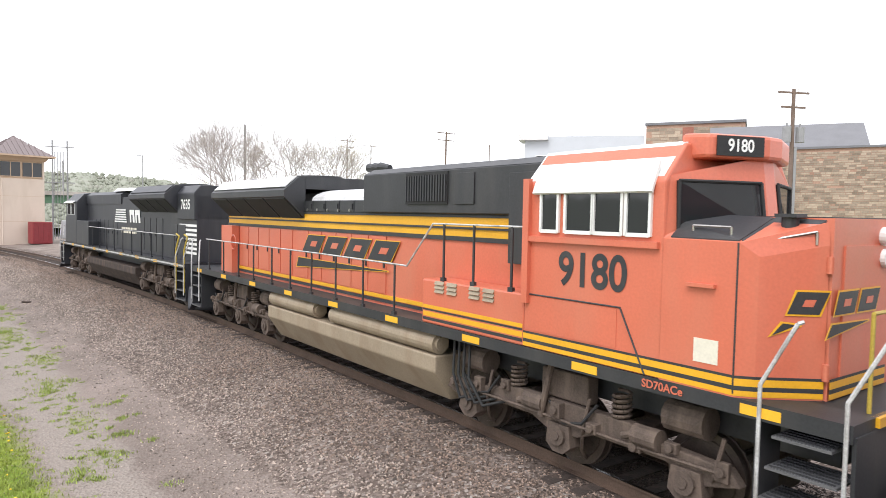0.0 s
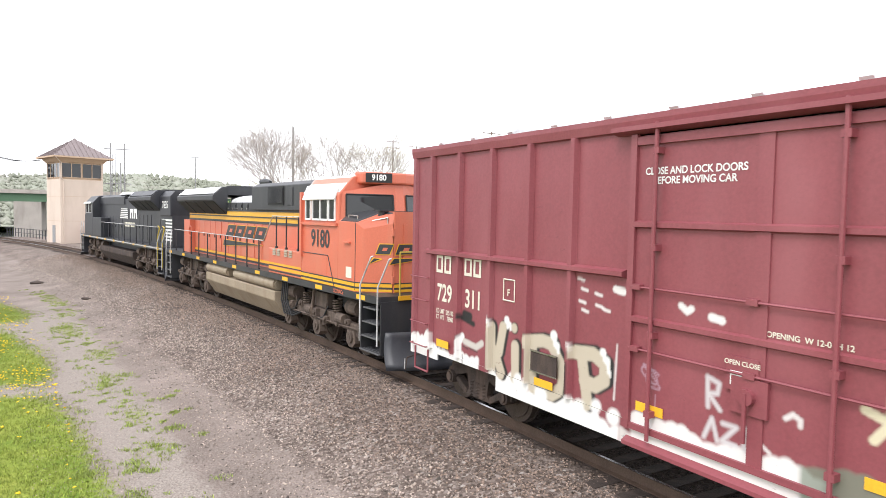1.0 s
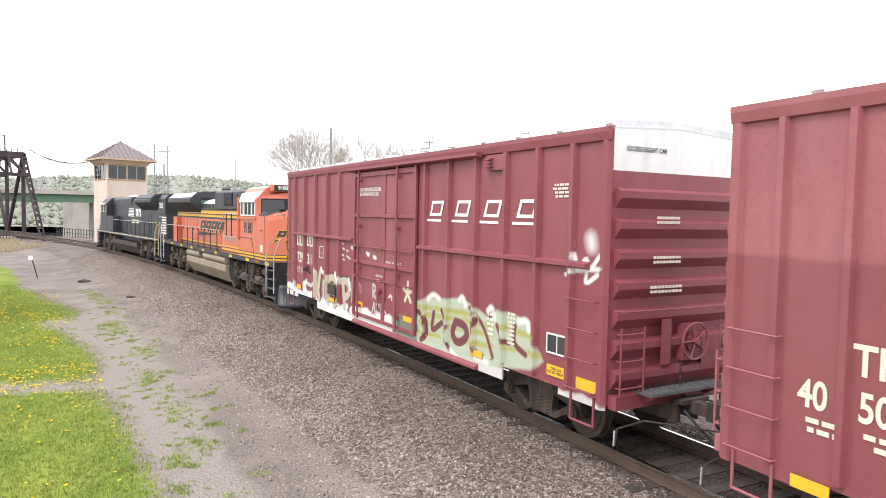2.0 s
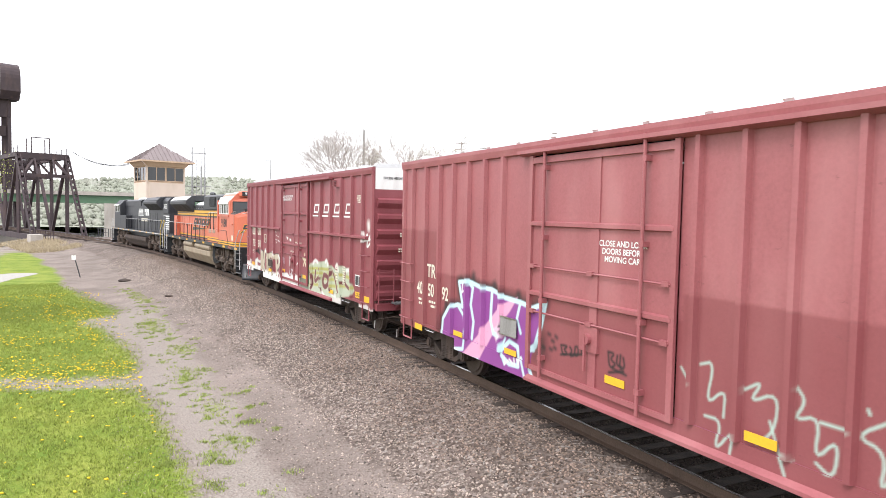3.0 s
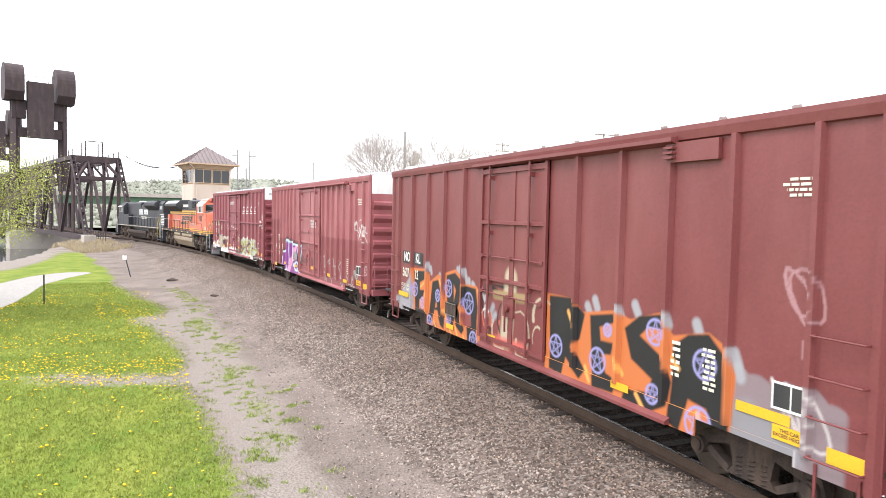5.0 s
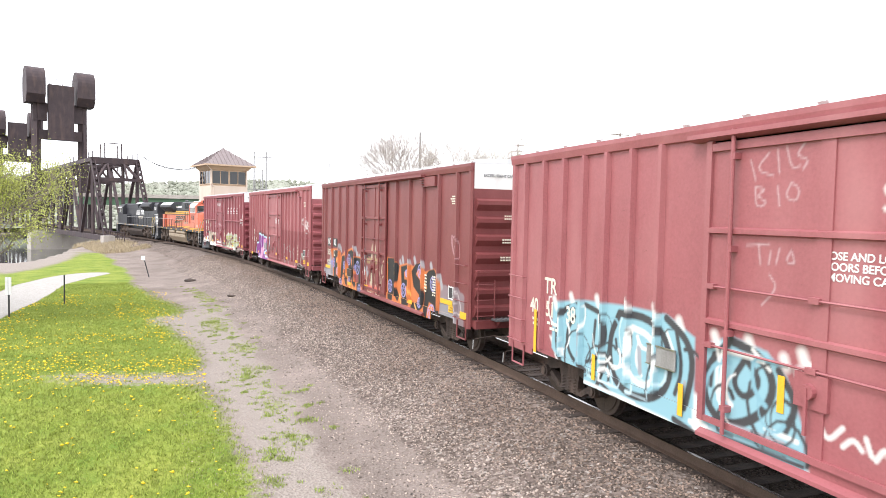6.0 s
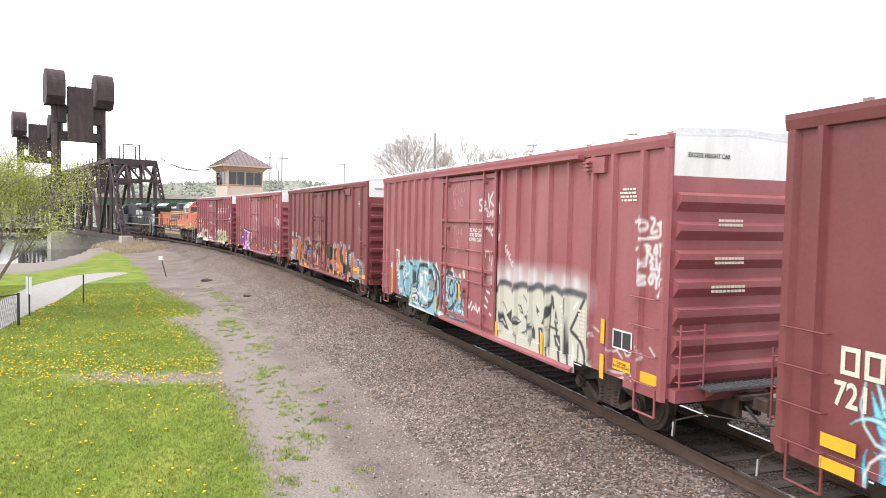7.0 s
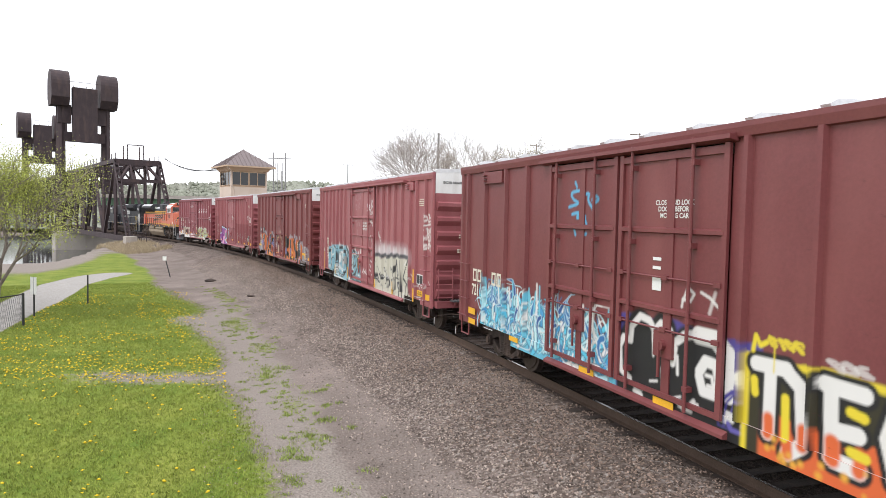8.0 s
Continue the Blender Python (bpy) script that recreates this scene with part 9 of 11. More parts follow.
    lettering("plate_letter", "F", 4.45, 2.38, y + 0.01, 0.16, M["cream"], c1)
    lettering("door_notice", "CLOSE AND LOCK DOORS\nBEFORE MOVING CAR", 0.85, 4.19, yd, 0.125, M["white"], c1, squeeze=0.95)
    lettering("door_stencil", "OPENING  W 12-0  H 12", -0.62, 2.46, yd, 0.085, M["cream"], c1)
    boxpart("gear_panel", -0.12, 0.28, yd, yd + 0.03, 1.78, 2.16, M["maroon"], c1)
    lettering("door_stencil", "OPEN CLOSE", 0.08, 2.09, yd + 0.032, 0.075, M["cream"], c1)
    boxpart("paper_label", 0.06, 0.22, yd + 0.03, yd + 0.034, 1.84, 2.0, M["white"], c1)
    for k in range(4):
        x = -2.35 - 1.05 * k
        bm = bmesh.new()
        for q0, q1 in ((0.0, 0.07), (0.43, 0.50)):
            prism(bm, [(x - q0, 3.62), (x - q1, 3.62), (x - q1 - 0.12, 3.94), (x - q0 - 0.12, 3.94)], "y", y, y + 0.004)
        for zz in (3.62, 3.88):
            e0 = (zz - 3.62) * 0.375
            prism(bm, [(x - 0.07 - e0, zz), (x - 0.43 - e0, zz), (x - 0.45 - e0, zz + 0.06), (x - 0.09 - e0, zz + 0.06)], "y", y, y + 0.004)
        part("emblem_block", bm, M["white"], c1)
        boxpart("emblem_bar", x - 0.5, x + 0.12, y, y + 0.004, 3.50, 3.55, M["white"], c1)
    for car, num in ((c2, ("40", "50", "92")), (c4, ("40", "51", "38"))):
        lettering("car_initial", "TR", 6.05, 2.29, y, 0.44, M["cream"], car, squeeze=0.9)
        for k, q in enumerate(num):
            lettering("car_number", q, (6.70, 6.05, 5.28)[k], 1.83, y, 0.42, M["cream"], car, squeeze=0.8)
        bars("weight_stencil", 6.36, 6.85, 1.42, 1.62, 2, y, M["cream"], car, seed=5)
        bars("weight_stencil", 5.65, 6.15, 1.42, 1.62, 2, y, M["cream"], car, seed=15)
    for car, x, z in ((c2, -0.67, 3.15), (c4, -0.5, 3.18)):
        lettering("door_notice", "CLOSE AND LOCK\nDOORS BEFORE\nMOVING CAR", x, z, yd, 0.125, M["white"], car)
    for x, q in ((6.42, "NO"), (5.52, "KL")):
        boxpart("initial_panel", x - 0.36, x + 0.36, y, y + 0.004, 2.22, 2.58, M["black"], c3)
        lettering("car_initial", q, x, 2.40, y + 0.006, 0.38, M["white"], c3, squeeze=0.85)
    lettering("car_number", "5607", 6.52, 1.93, y, 0.36, M["cream"], c3, squeeze=0.75)
    lettering("car_number", "12", 5.64, 1.93, y, 0.36, M["cream"], c3, squeeze=0.8)
    lettering("weight_stencil", "LD LMT 211600\nLT  WT   74400", 6.56, 1.50, y, 0.125, M["cream"], c3, squeeze=0.75)
    boxpart("sill_strip", -6.7, -5.9, y + 0.004, y + 0.01, 1.25, 1.38, M["yellow"], c3)
    mark(c5, 7.14, 2.13, 0.32, 2)
    mark(c5, 5.94, 2.13, 0.32, 2)
    lettering("car_number", "721", 6.98, 1.73, y, 0.40, M["cream"], c5, squeeze=0.8)
    lettering("door_notice", "CLOSE AND LOCK\nDOORS BEFORE\nMOVING CAR", -0.84, 3.83, yd, 0.105, M["white"], c5)
    for z in (3.06, 2.92):
        boxpart("paper_label", -0.58, -0.38, yd, yd + 0.004, z - 0.03, z + 0.02, M["white"], c5)
    boxpart("paper_label", -0.60, -0.38, yd, yd + 0.004, 2.56, 2.78, M["white"], c5)
    # brake rod brackets and small steps on the posts
    for c in cars:
        for x, w in ((((-4.9, 0.28), (-6.0, 0.3), (-5.0, 0.5), (-5.82, 0.3), (5.88, 0.55)))[cars.index(c)],):
            bm = bmesh.new()
            box(bm, x - w, x + w, 1.43, 1.50, 4.48, 4.76)
            for k in range(3):
                box(bm, x + w - 0.22, x + w - 0.04, 1.50, 1.58, 4.53 + 0.07 * k, 4.56 + 0.07 * k)
            part("door_stop", bm, PLAIN[next(o for o in c.children if o.name.startswith("side_panel")).data.materials[0]], c)


# ---- the train ----

SPEED, START = 10.915, -3.25


def consist():
    belt = dict(posts=(7.0, 5.99, 4.96, 3.93, 2.92, -2.18, -3.2, -4.22, -5.19, -6.12, -7.0), door=(1.77, -1.81), belt=True, track=2.6, rods=(0.24, 0.88))
    ribs = dict(posts=(7.15, 6.36, 5.6, 4.9, 4.2, 3.5, 2.78, -2.06, -2.78, -3.46, -4.18, -4.92, -5.75, -6.35, -7.15), door=(1.78, -1.77), track=3.65, rods=(0.165, 0.86))
    mid = dict(posts=(7.1, 5.98, 4.79, 3.65, 2.46, -2.27, -3.48, -4.57, -5.74, -6.93), door=(1.47, -1.32), track=3.4, rods=(0.2, 0.82))
    specs = [
        dict(belt, brake=True, paint="maroon", half=7.80, coupled=8.88, doors=[(1.76, -1.80)], beams=(3.58, 2.36),
             label="maroon boxcar with white and olive spray paint along its sill"),
        dict(ribs, brake=True, paint="pink", half=7.84, coupled=8.88, doors=[(1.76, -1.75)], beams=(3.53, 2.30),
             label="faded red boxcar with a purple and pale blue spray-painted piece"),
        dict(mid, paint="rust", half=7.78, coupled=8.88, doors=[(1.45, -1.30)], beams=(3.52, 2.28),
             label="maroon boxcar with black and orange spray paint along its side"),
        dict(ribs, paint="pink", half=7.80, coupled=8.9, doors=[(1.76, -1.75)], beams=(3.53, 2.30),
             label="faded red boxcar with blue and cream spray-painted letters"),
        dict(posts=(7.5, 6.37, 5.17, 4.07, -2.25, -3.37, -4.4, -5.4, -6.4, -7.2), door=(3.0, -1.97), track=0.1, paint="brown", half=8.03, coupled=9.1, rods=(0.26, 0.85),
             doors=[(2.98, 0.64), (0.50, -1.95)], beams=(3.5, 2.28), roof="roof", label="dark brown-red boxcar with turquoise, black and orange spray paint"),
    ]
    things = []
    for k, (spec, off) in enumerate(zip(specs, (0.0, 17.78, 35.67, 53.44, 71.51))):
        things.append((boxcar(spec, SPRAYS[k]), off, spec.get("tc", 5.85)))
    return things


def rolling(off, base, t):
    """The pose of a vehicle whose middle trails the first boxcar's by off metres."""
    s = START + SPEED * t - off
    a, b = on_track(s + base), on_track(s - base)
    m = (a + b) / 2
    d = a - b
    return pose(m.x, m.y, m.z, 0, -math.degrees(math.atan2(d.z, math.hypot(d.x, d.y))), math.degrees(math.atan2(d.y, d.x)))


def motions():
    for thing, off, base in TRAIN:
        walk(thing, [(t, rolling(off, base, t)) for t in np.arange(0, 8.01, 0.25)])
    for wheel, r, x, z in WHEELS:
        walk(wheel, [(k / 15, pose(x, 0, z, 0, math.degrees(SPEED * k / 15 / r) % 360, 0)) for k in range(0, 121)])


# ---- the bridge, the tower and the far side ----
M["bridge"] = mat("brown_bridge_steel", (0.050, 0.034, 0.038), 0.7, 0.2, 0.25, 0.8, 12, 0.1, (0.12, 0.075, 0.065), 0.5)
M["concrete"] = mat("weathered_concrete", (0.42, 0.38, 0.34), 0.9, 0, 0.15, 0.6, 14, 0.2, (0.25, 0.22, 0.19), 0.5)
M["stucco"] = mat("tan_wall_panel", (0.60, 0.50, 0.42), 0.85, 0, 0.06, 0.7, 20, 0.1, (0.44, 0.35, 0.27), 0.35)
M["tan_trim"] = mat("tan_trim", (0.50, 0.36, 0.25), 0.7, 0, 0.08, 1, 20, 0.05)
M["metal_roof"] = mat("brown_metal_roof", (0.20, 0.16, 0.158), 0.45, 0.3, 0.1, 0.8, 20, 0.03)
M["red_steel"] = mat("red_painted_steel", (0.22, 0.025, 0.03), 0.5, 0, 0.15, 2, 20, 0.05)
M["pole"] = mat("weathered_pole", (0.16, 0.115, 0.09), 0.9, 0, 0.25, 3, 30, 0.3)
M["grey_pole"] = mat("grey_post", (0.28, 0.28, 0.28), 0.7, 0.2, 0.15, 3, 30, 0.1)
M["green_girder"] = mat("green_girder", (0.10, 0.19, 0.11), 0.6, 0, 0.12, 0.5, 12, 0.05)
# woods colour paled and greyed, with the distance haze painted in
M["hill"] = mat("hazy_spring_woods", (0.235, 0.248, 0.195), 1.0, 0, 0.14, 0.05, 0.3, 0.0, (0.26, 0.245, 0.215), 0.7)
M["bark"] = mat("grey_bark", (0.23, 0.195, 0.17), 0.95, 0, 0.3, 4, 40, 0.4)
M["pale_bark"] = mat("pale_grey_twigs", (0.40, 0.36, 0.335), 0.95, 0, 0.2, 2, 20, 0.1)
M["leaf"] = mat("young_leaves", (0.38, 0.41, 0.10), 0.7, 0, 0.2, 3, 20, 0.0, None, 0, 0.35)
M["bud"] = mat("pale_buds", (0.40, 0.36, 0.20), 0.8, 0, 0.2, 3, 20, 0.0, None, 0, 0.3)
M["blade"] = mat("grass_blades", (0.235, 0.285, 0.048), 0.8, 0, 0.2, 1, 20, 0.0, None, 0, 0.45)
M["straw"] = mat("dry_straw", (0.40, 0.33, 0.22), 0.9, 0, 0.2, 1, 20, 0.0, None, 0, 0.4)
M["weed"] = mat("weed_leaves", (0.25, 0.31, 0.075), 0.8, 0, 0.2, 1, 20, 0.0, None, 0, 0.4)
M["dandelion"] = mat("dandelion_yellow", (0.80, 0.55, 0.02), 0.8, 0, 0.1, 3, 20, 0.0)
M["brick"] = mat("old_tan_brick", (0.37, 0.235, 0.17), 0.9, 0, 0.22, 1.2, 10, 0.2, (0.30, 0.15, 0.11), 0.5)
M["brick_red"] = mat("red_brick", (0.30, 0.12, 0.085), 0.9, 0, 0.2, 1.2, 10, 0.2)
M["shingle"] = mat("grey_shingles", (0.17, 0.17, 0.18), 0.9, 0, 0.12, 1, 14, 0.2)
M["siding"] = mat("white_siding", (0.66, 0.65, 0.64), 0.7, 0, 0.05, 1, 20, 0.05)
M["car_white"] = mat("white_car_paint", (0.72, 0.72, 0.73), 0.25, 0.0, 0.03, 1, 20, 0.0)
M["car_dark"] = mat("dark_car_paint", (0.035, 0.04, 0.05), 0.25, 0.0, 0.05, 1, 20, 0.0)
M["tail_red"] = mat("red_tail_lamp", (0.35, 0.01, 0.015), 0.2, 0, 0.05, 1, 20, 0.0)
M["asphalt"] = mat("grey_asphalt", (0.22, 0.21, 0.21), 0.9, 0, 0.15, 0.5, 20, 0.2)
M["bin"] = mat("dark_blue_plastic", (0.02, 0.03, 0.08), 0.5, 0, 0.1, 1, 20, 0.0)
M["parasol"] = mat("magenta_cloth", (0.38, 0.03, 0.12), 0.8, 0, 0.1, 2, 20, 0.0)


def water_material():
    m = bpy.data.materials.new("river_water")
    m.use_nodes = True
    n, l = m.node_tree.nodes, m.node_tree.links
    b = n["Principled BSDF"]
    b.inputs["Base Color"].default_value = (0.05, 0.055, 0.05, 1)
    b.inputs["Roughness"].default_value = 0.08
    t = n.new("ShaderNodeTexNoise")
    t.inputs["Scale"].default_value, t.inputs["Detail"].default_value = 0.8, 6
    p = n.new("ShaderNodeBump")
    p.inputs["Strength"].default_value, p.inputs["Distance"].default_value = 0.3, 0.2
    l.new(t.outputs["Fac"], p.inputs["Height"])
    l.new(p.outputs[0], b.inputs["Normal"])
    return m


def build_water():
    bm = bmesh.new()
    a = math.atan2(0.629, -0.777)
    m = Matrix.Translation((-66, 81, 0)) @ Matrix.Rotation(a, 4, "Z")
    box(bm, 7, 186, -420, 420, -4.6, -4.5, m)
    ob = new("river", mesh_of("river", bm, water_material()))
    tagged(ob, "calm grey river water under the bridge", "water", kind="structure")


def beam(bm, a, b, w, h):
    """A straight steel member from a to b."""
    a, b = Vector(a), Vector(b)
    m = Matrix.Translation(a) @ (b - a).to_track_quat("X", "Z").to_matrix().to_4x4()
    box(bm, 0, (b - a).length, -w / 2, w / 2, -h / 2, h / 2, m)


def member(name, a, b, w, h, parent, material=None):
    bm = bmesh.new()
    beam(bm, a, b, w, h)
    return part(name, bm, material or M["bridge"], parent)


def lattice(a, b, w, parent, name="end_post"):
    """A built-up post: two plates joined by riveted lacing with gaps."""
    a, b = Vector(a), Vector(b)
    d = b - a
    m = Matrix.Translation(a) @ d.to_track_quat("X", "Z").to_matrix().to_4x4()
    bm = bmesh.new()
    L = d.length
    for y in (-w / 2, w / 2 - 0.10):
        box(bm, 0, L, y, y + 0.10, -w * 0.45, w * 0.45, m)
    n = int(L / 1.0)
    for k in range(n):
        x = (k + 0.5) * L / n
        box(bm, x - 0.28, x + 0.28, -w / 2, w / 2, -0.05, 0.05, m)
    return part(name, bm, M["bridge"], parent)


def build_bridge():
    B = tagged(new("lift_bridge"), "brown steel railway truss lift bridge over the river", "bridge")
    s0, s1, top, half, low = 112.5, 247.5, 11.3, 3.2, -0.55
    panel = 9.0
    n = int((s1 - s0) / panel)
    z0 = 0.0
    for side in (1, -1):
        lat = side * half
        P = lambda k, z: on_track(s0 + k * panel, lat, z)
        for k in range(n):
            member("bottom_chord", P(k, low), P(k + 1, low), 0.55, 0.75, B)
            if 1 <= k < n - 1:
                member("top_chord", P(k, top), P(k + 1, top), 0.6, 0.65, B)
                # walk and posts on the chord
                for j in range(3):
                    q = on_track(s0 + (k + j / 3) * panel, lat, top + 0.3)
                    member("rail_post", q, q + Vector((0, 0, 0.95)), 0.09, 0.09, B)
        lattice(P(0, low), P(1, top), 0.62, B)
        lattice(P(n, low), P(n - 1, top), 0.62, B)
        for k in range(1, n):
            member("vertical", P(k, low), P(k, top), 0.34, 0.42, B)
        for k in range(1, n - 1):
            if k % 2:
                member("diagonal", P(k, top), P(k + 1, low), 0.42, 0.42, B)
            else:
                member("diagonal", P(k, low), P(k + 1, top), 0.42, 0.42, B)
    for k in range(1, n):
        a, b = on_track(s0 + k * panel, half, top), on_track(s0 + k * panel, -half, top)
        member("top_strut", a, b, 0.4, 0.5, B)
        a2, b2 = on_track(s0 + k * panel, half, top - 2.9), on_track(s0 + k * panel, -half, top - 2.9)
        member("sway_strut", a2, b2, 0.3, 0.4, B)
        for f in (0.33, 0.67):
            member("sway_hanger", a.lerp(b, f), a2.lerp(b2, f), 0.22, 0.22, B)
        member("knee_brace", a.lerp(b, 0.33), on_track(s0 + k * panel, half, top - 2.6), 0.3, 0.3, B)
        member("knee_brace", a.lerp(b, 0.67), on_track(s0 + k * panel, -half, top - 2.6), 0.3, 0.3, B)
    # portal bracing in the plane of the inclined posts
    A = lambda f, lat: on_track(s0 + f * panel, lat, low + (top - low) * f)
    member("portal_beam", A(0.99, half), A(0.99, -half), 0.5, 0.9, B)
    member("portal_strut", A(0.74, half), A(0.74, -half), 0.35, 0.45, B)
    for sgn in (1, -1):
        member("portal_knee", A(0.93, sgn * 1.4), A(0.72, sgn * half), 0.35, 0.35, B)
        member("portal_hanger", A(0.95, sgn * 1.2), A(0.74, sgn * 1.2), 0.25, 0.25, B)
    # deck
    for k in range(int((s1 - s0) / 2.5)):
        s = s0 + k * 2.5
        member("floor_beam", on_track(s, half, -0.7), on_track(s, -half, -0.7), 0.35, 0.6, B)
    for lat in (1.0, -1.0):
        for k in range(n):
            member("stringer", on_track(s0 + k * panel, lat, -0.5), on_track(s0 + (k + 1) * panel, lat, -0.5), 0.3, 0.6, B)
    for k in range(150):
        s = s0 + 0.6 + k * 0.55
        member("bridge_tie", on_track(s, 1.4, -0.28), on_track(s, -1.4, -0.28), 0.24, 0.2, B, M["tie"])
    # lift towers with sheave drums and counterweight
    for st, z_top in ((170.0, 33.0), (241.0, 32.2)):
        for sgn in (1, -1):
            a, b = on_track(st, sgn * 4.3, low), on_track(st, sgn * 4.3, z_top - 7.5)
            member("tower_leg", a, b, 1.0, 1.5, B)
            member("tower_head", on_track(st, sgn * 4.9, z_top - 9.2), on_track(st, sgn * 2.4, z_top - 9.2), 1.6, 3.8, B)
            bm = bmesh.new()
            c = on_track(st, sgn * 4.6, z_top - 3.4)
            h = heading(st)
            across = Vector((-math.cos(h), -math.sin(h), 0)) * sgn
            along = Vector((-math.sin(h), math.cos(h), 0))
            # a drum cover: rounded above, straight sided below
            ring = [(3.2 * math.cos(t), 3.2 * math.sin(t)) for t in np.linspace(0, math.pi, 15)] + [(-3.2, -2.6), (-1.9, -4.2), (1.9, -4.2), (3.2, -2.6)]
            lo = [c - across * 1.7 + along * p + Vector((0, 0, q)) for p, q in ring]
            hi = [c + across * 1.7 + along * p + Vector((0, 0, q)) for p, q in ring]
            hull(bm, lo, hi)
            part("sheave_cover", bm, M["bridge"], B, "rounded brown sheave housing")
        member("tower_girder", on_track(st, 4.5, z_top - 13.9), on_track(st, -4.5, z_top - 13.9), 1.2, 2.0, B)
        member("tower_girder", on_track(st, 4.5, z_top - 8.4), on_track(st, -4.5, z_top - 8.4), 1.2, 1.6, B)
        bm = bmesh.new()
        box(bm, -2.35, 2.35, -0.8, 0.8, -5.7, 5.6, Matrix.Translation(on_track(st - 1.6, 0, z_top - 9.3)) @ Matrix.Rotation(heading(st), 4, "Z"))
        part("counterweight", bm, M["bridge"], B, "broad brown counterweight plate")
        for lat in np.linspace(-3, 3, 6):
            q = on_track(st, lat, z_top - 4.2 if abs(lat) < 2.4 else z_top - 8)
            member("rail_post", q, q + Vector((0, 0, 1.2)), 0.08, 0.08, B)
        member("walk_rail", on_track(st, 3, z_top - 2.2), on_track(st, -3, z_top - 2.2), 0.08, 0.08, B)
    # machine landing beside the tower
    for s, lat in ((150.0, -4.5), (153.5, -4.5), (150.0, -7.5), (153.5, -7.5)):
        q = on_track(s, lat, top)
        member("landing_post", q, q + Vector((0, 0, 5.2)), 0.16, 0.16, B)
    member("landing_beam", on_track(150, -4.5, top + 5.2), on_track(150, -7.5, top + 5.2), 0.16, 0.16, B)
    # abutment and pier
    bm = bmesh.new()
    h = heading(111)
    m = Matrix.Translation(on_track(112.5, 0, 0)) @ Matrix.Rotation(h, 4, "Z")
    box(bm, -5.2, 5.2, -1.2, 2.2, -6.5, -1.0, m)
    part("abutment", bm, M["concrete"], B, "stained concrete abutment")
    bm = bmesh.new()
    m = Matrix.Translation(on_track(168, 0, 0)) @ Matrix.Rotation(h, 4, "Z")
    box(bm, -6, 6, -3, 3, -7, -1.0, m)
    part("pier", bm, M["concrete"], B)
    bm = bmesh.new()
    q = on_track(104.5, 4.6, 0)
    m = Matrix.Translation(q) @ Matrix.Rotation(heading(104), 4, "Z")
    box(bm, -0.7, 0.7, -1.0, 1.0, -1.2, 0.15, m)
    tagged(new("concrete_block", mesh_of("concrete_block", bm, M["concrete"])), "pale concrete footing block beside the bridge end", "concrete block")
    # approach railing
    R = tagged(new("bridge_railing"), "dark steel railing at the edge of the bridge approach", "railing")
    for k in range(9):
        p = on_track(99.5 + k * 1.4, 3.6, -0.45)
        member("rail_post", p, p + Vector((0, 0, 1.2)), 0.06, 0.06, R)
    for z in (0.15, 0.72):
        member("railing_bar", on_track(99.5, 3.6, z), on_track(110.7, 3.6, z), 0.05, 0.05, R)


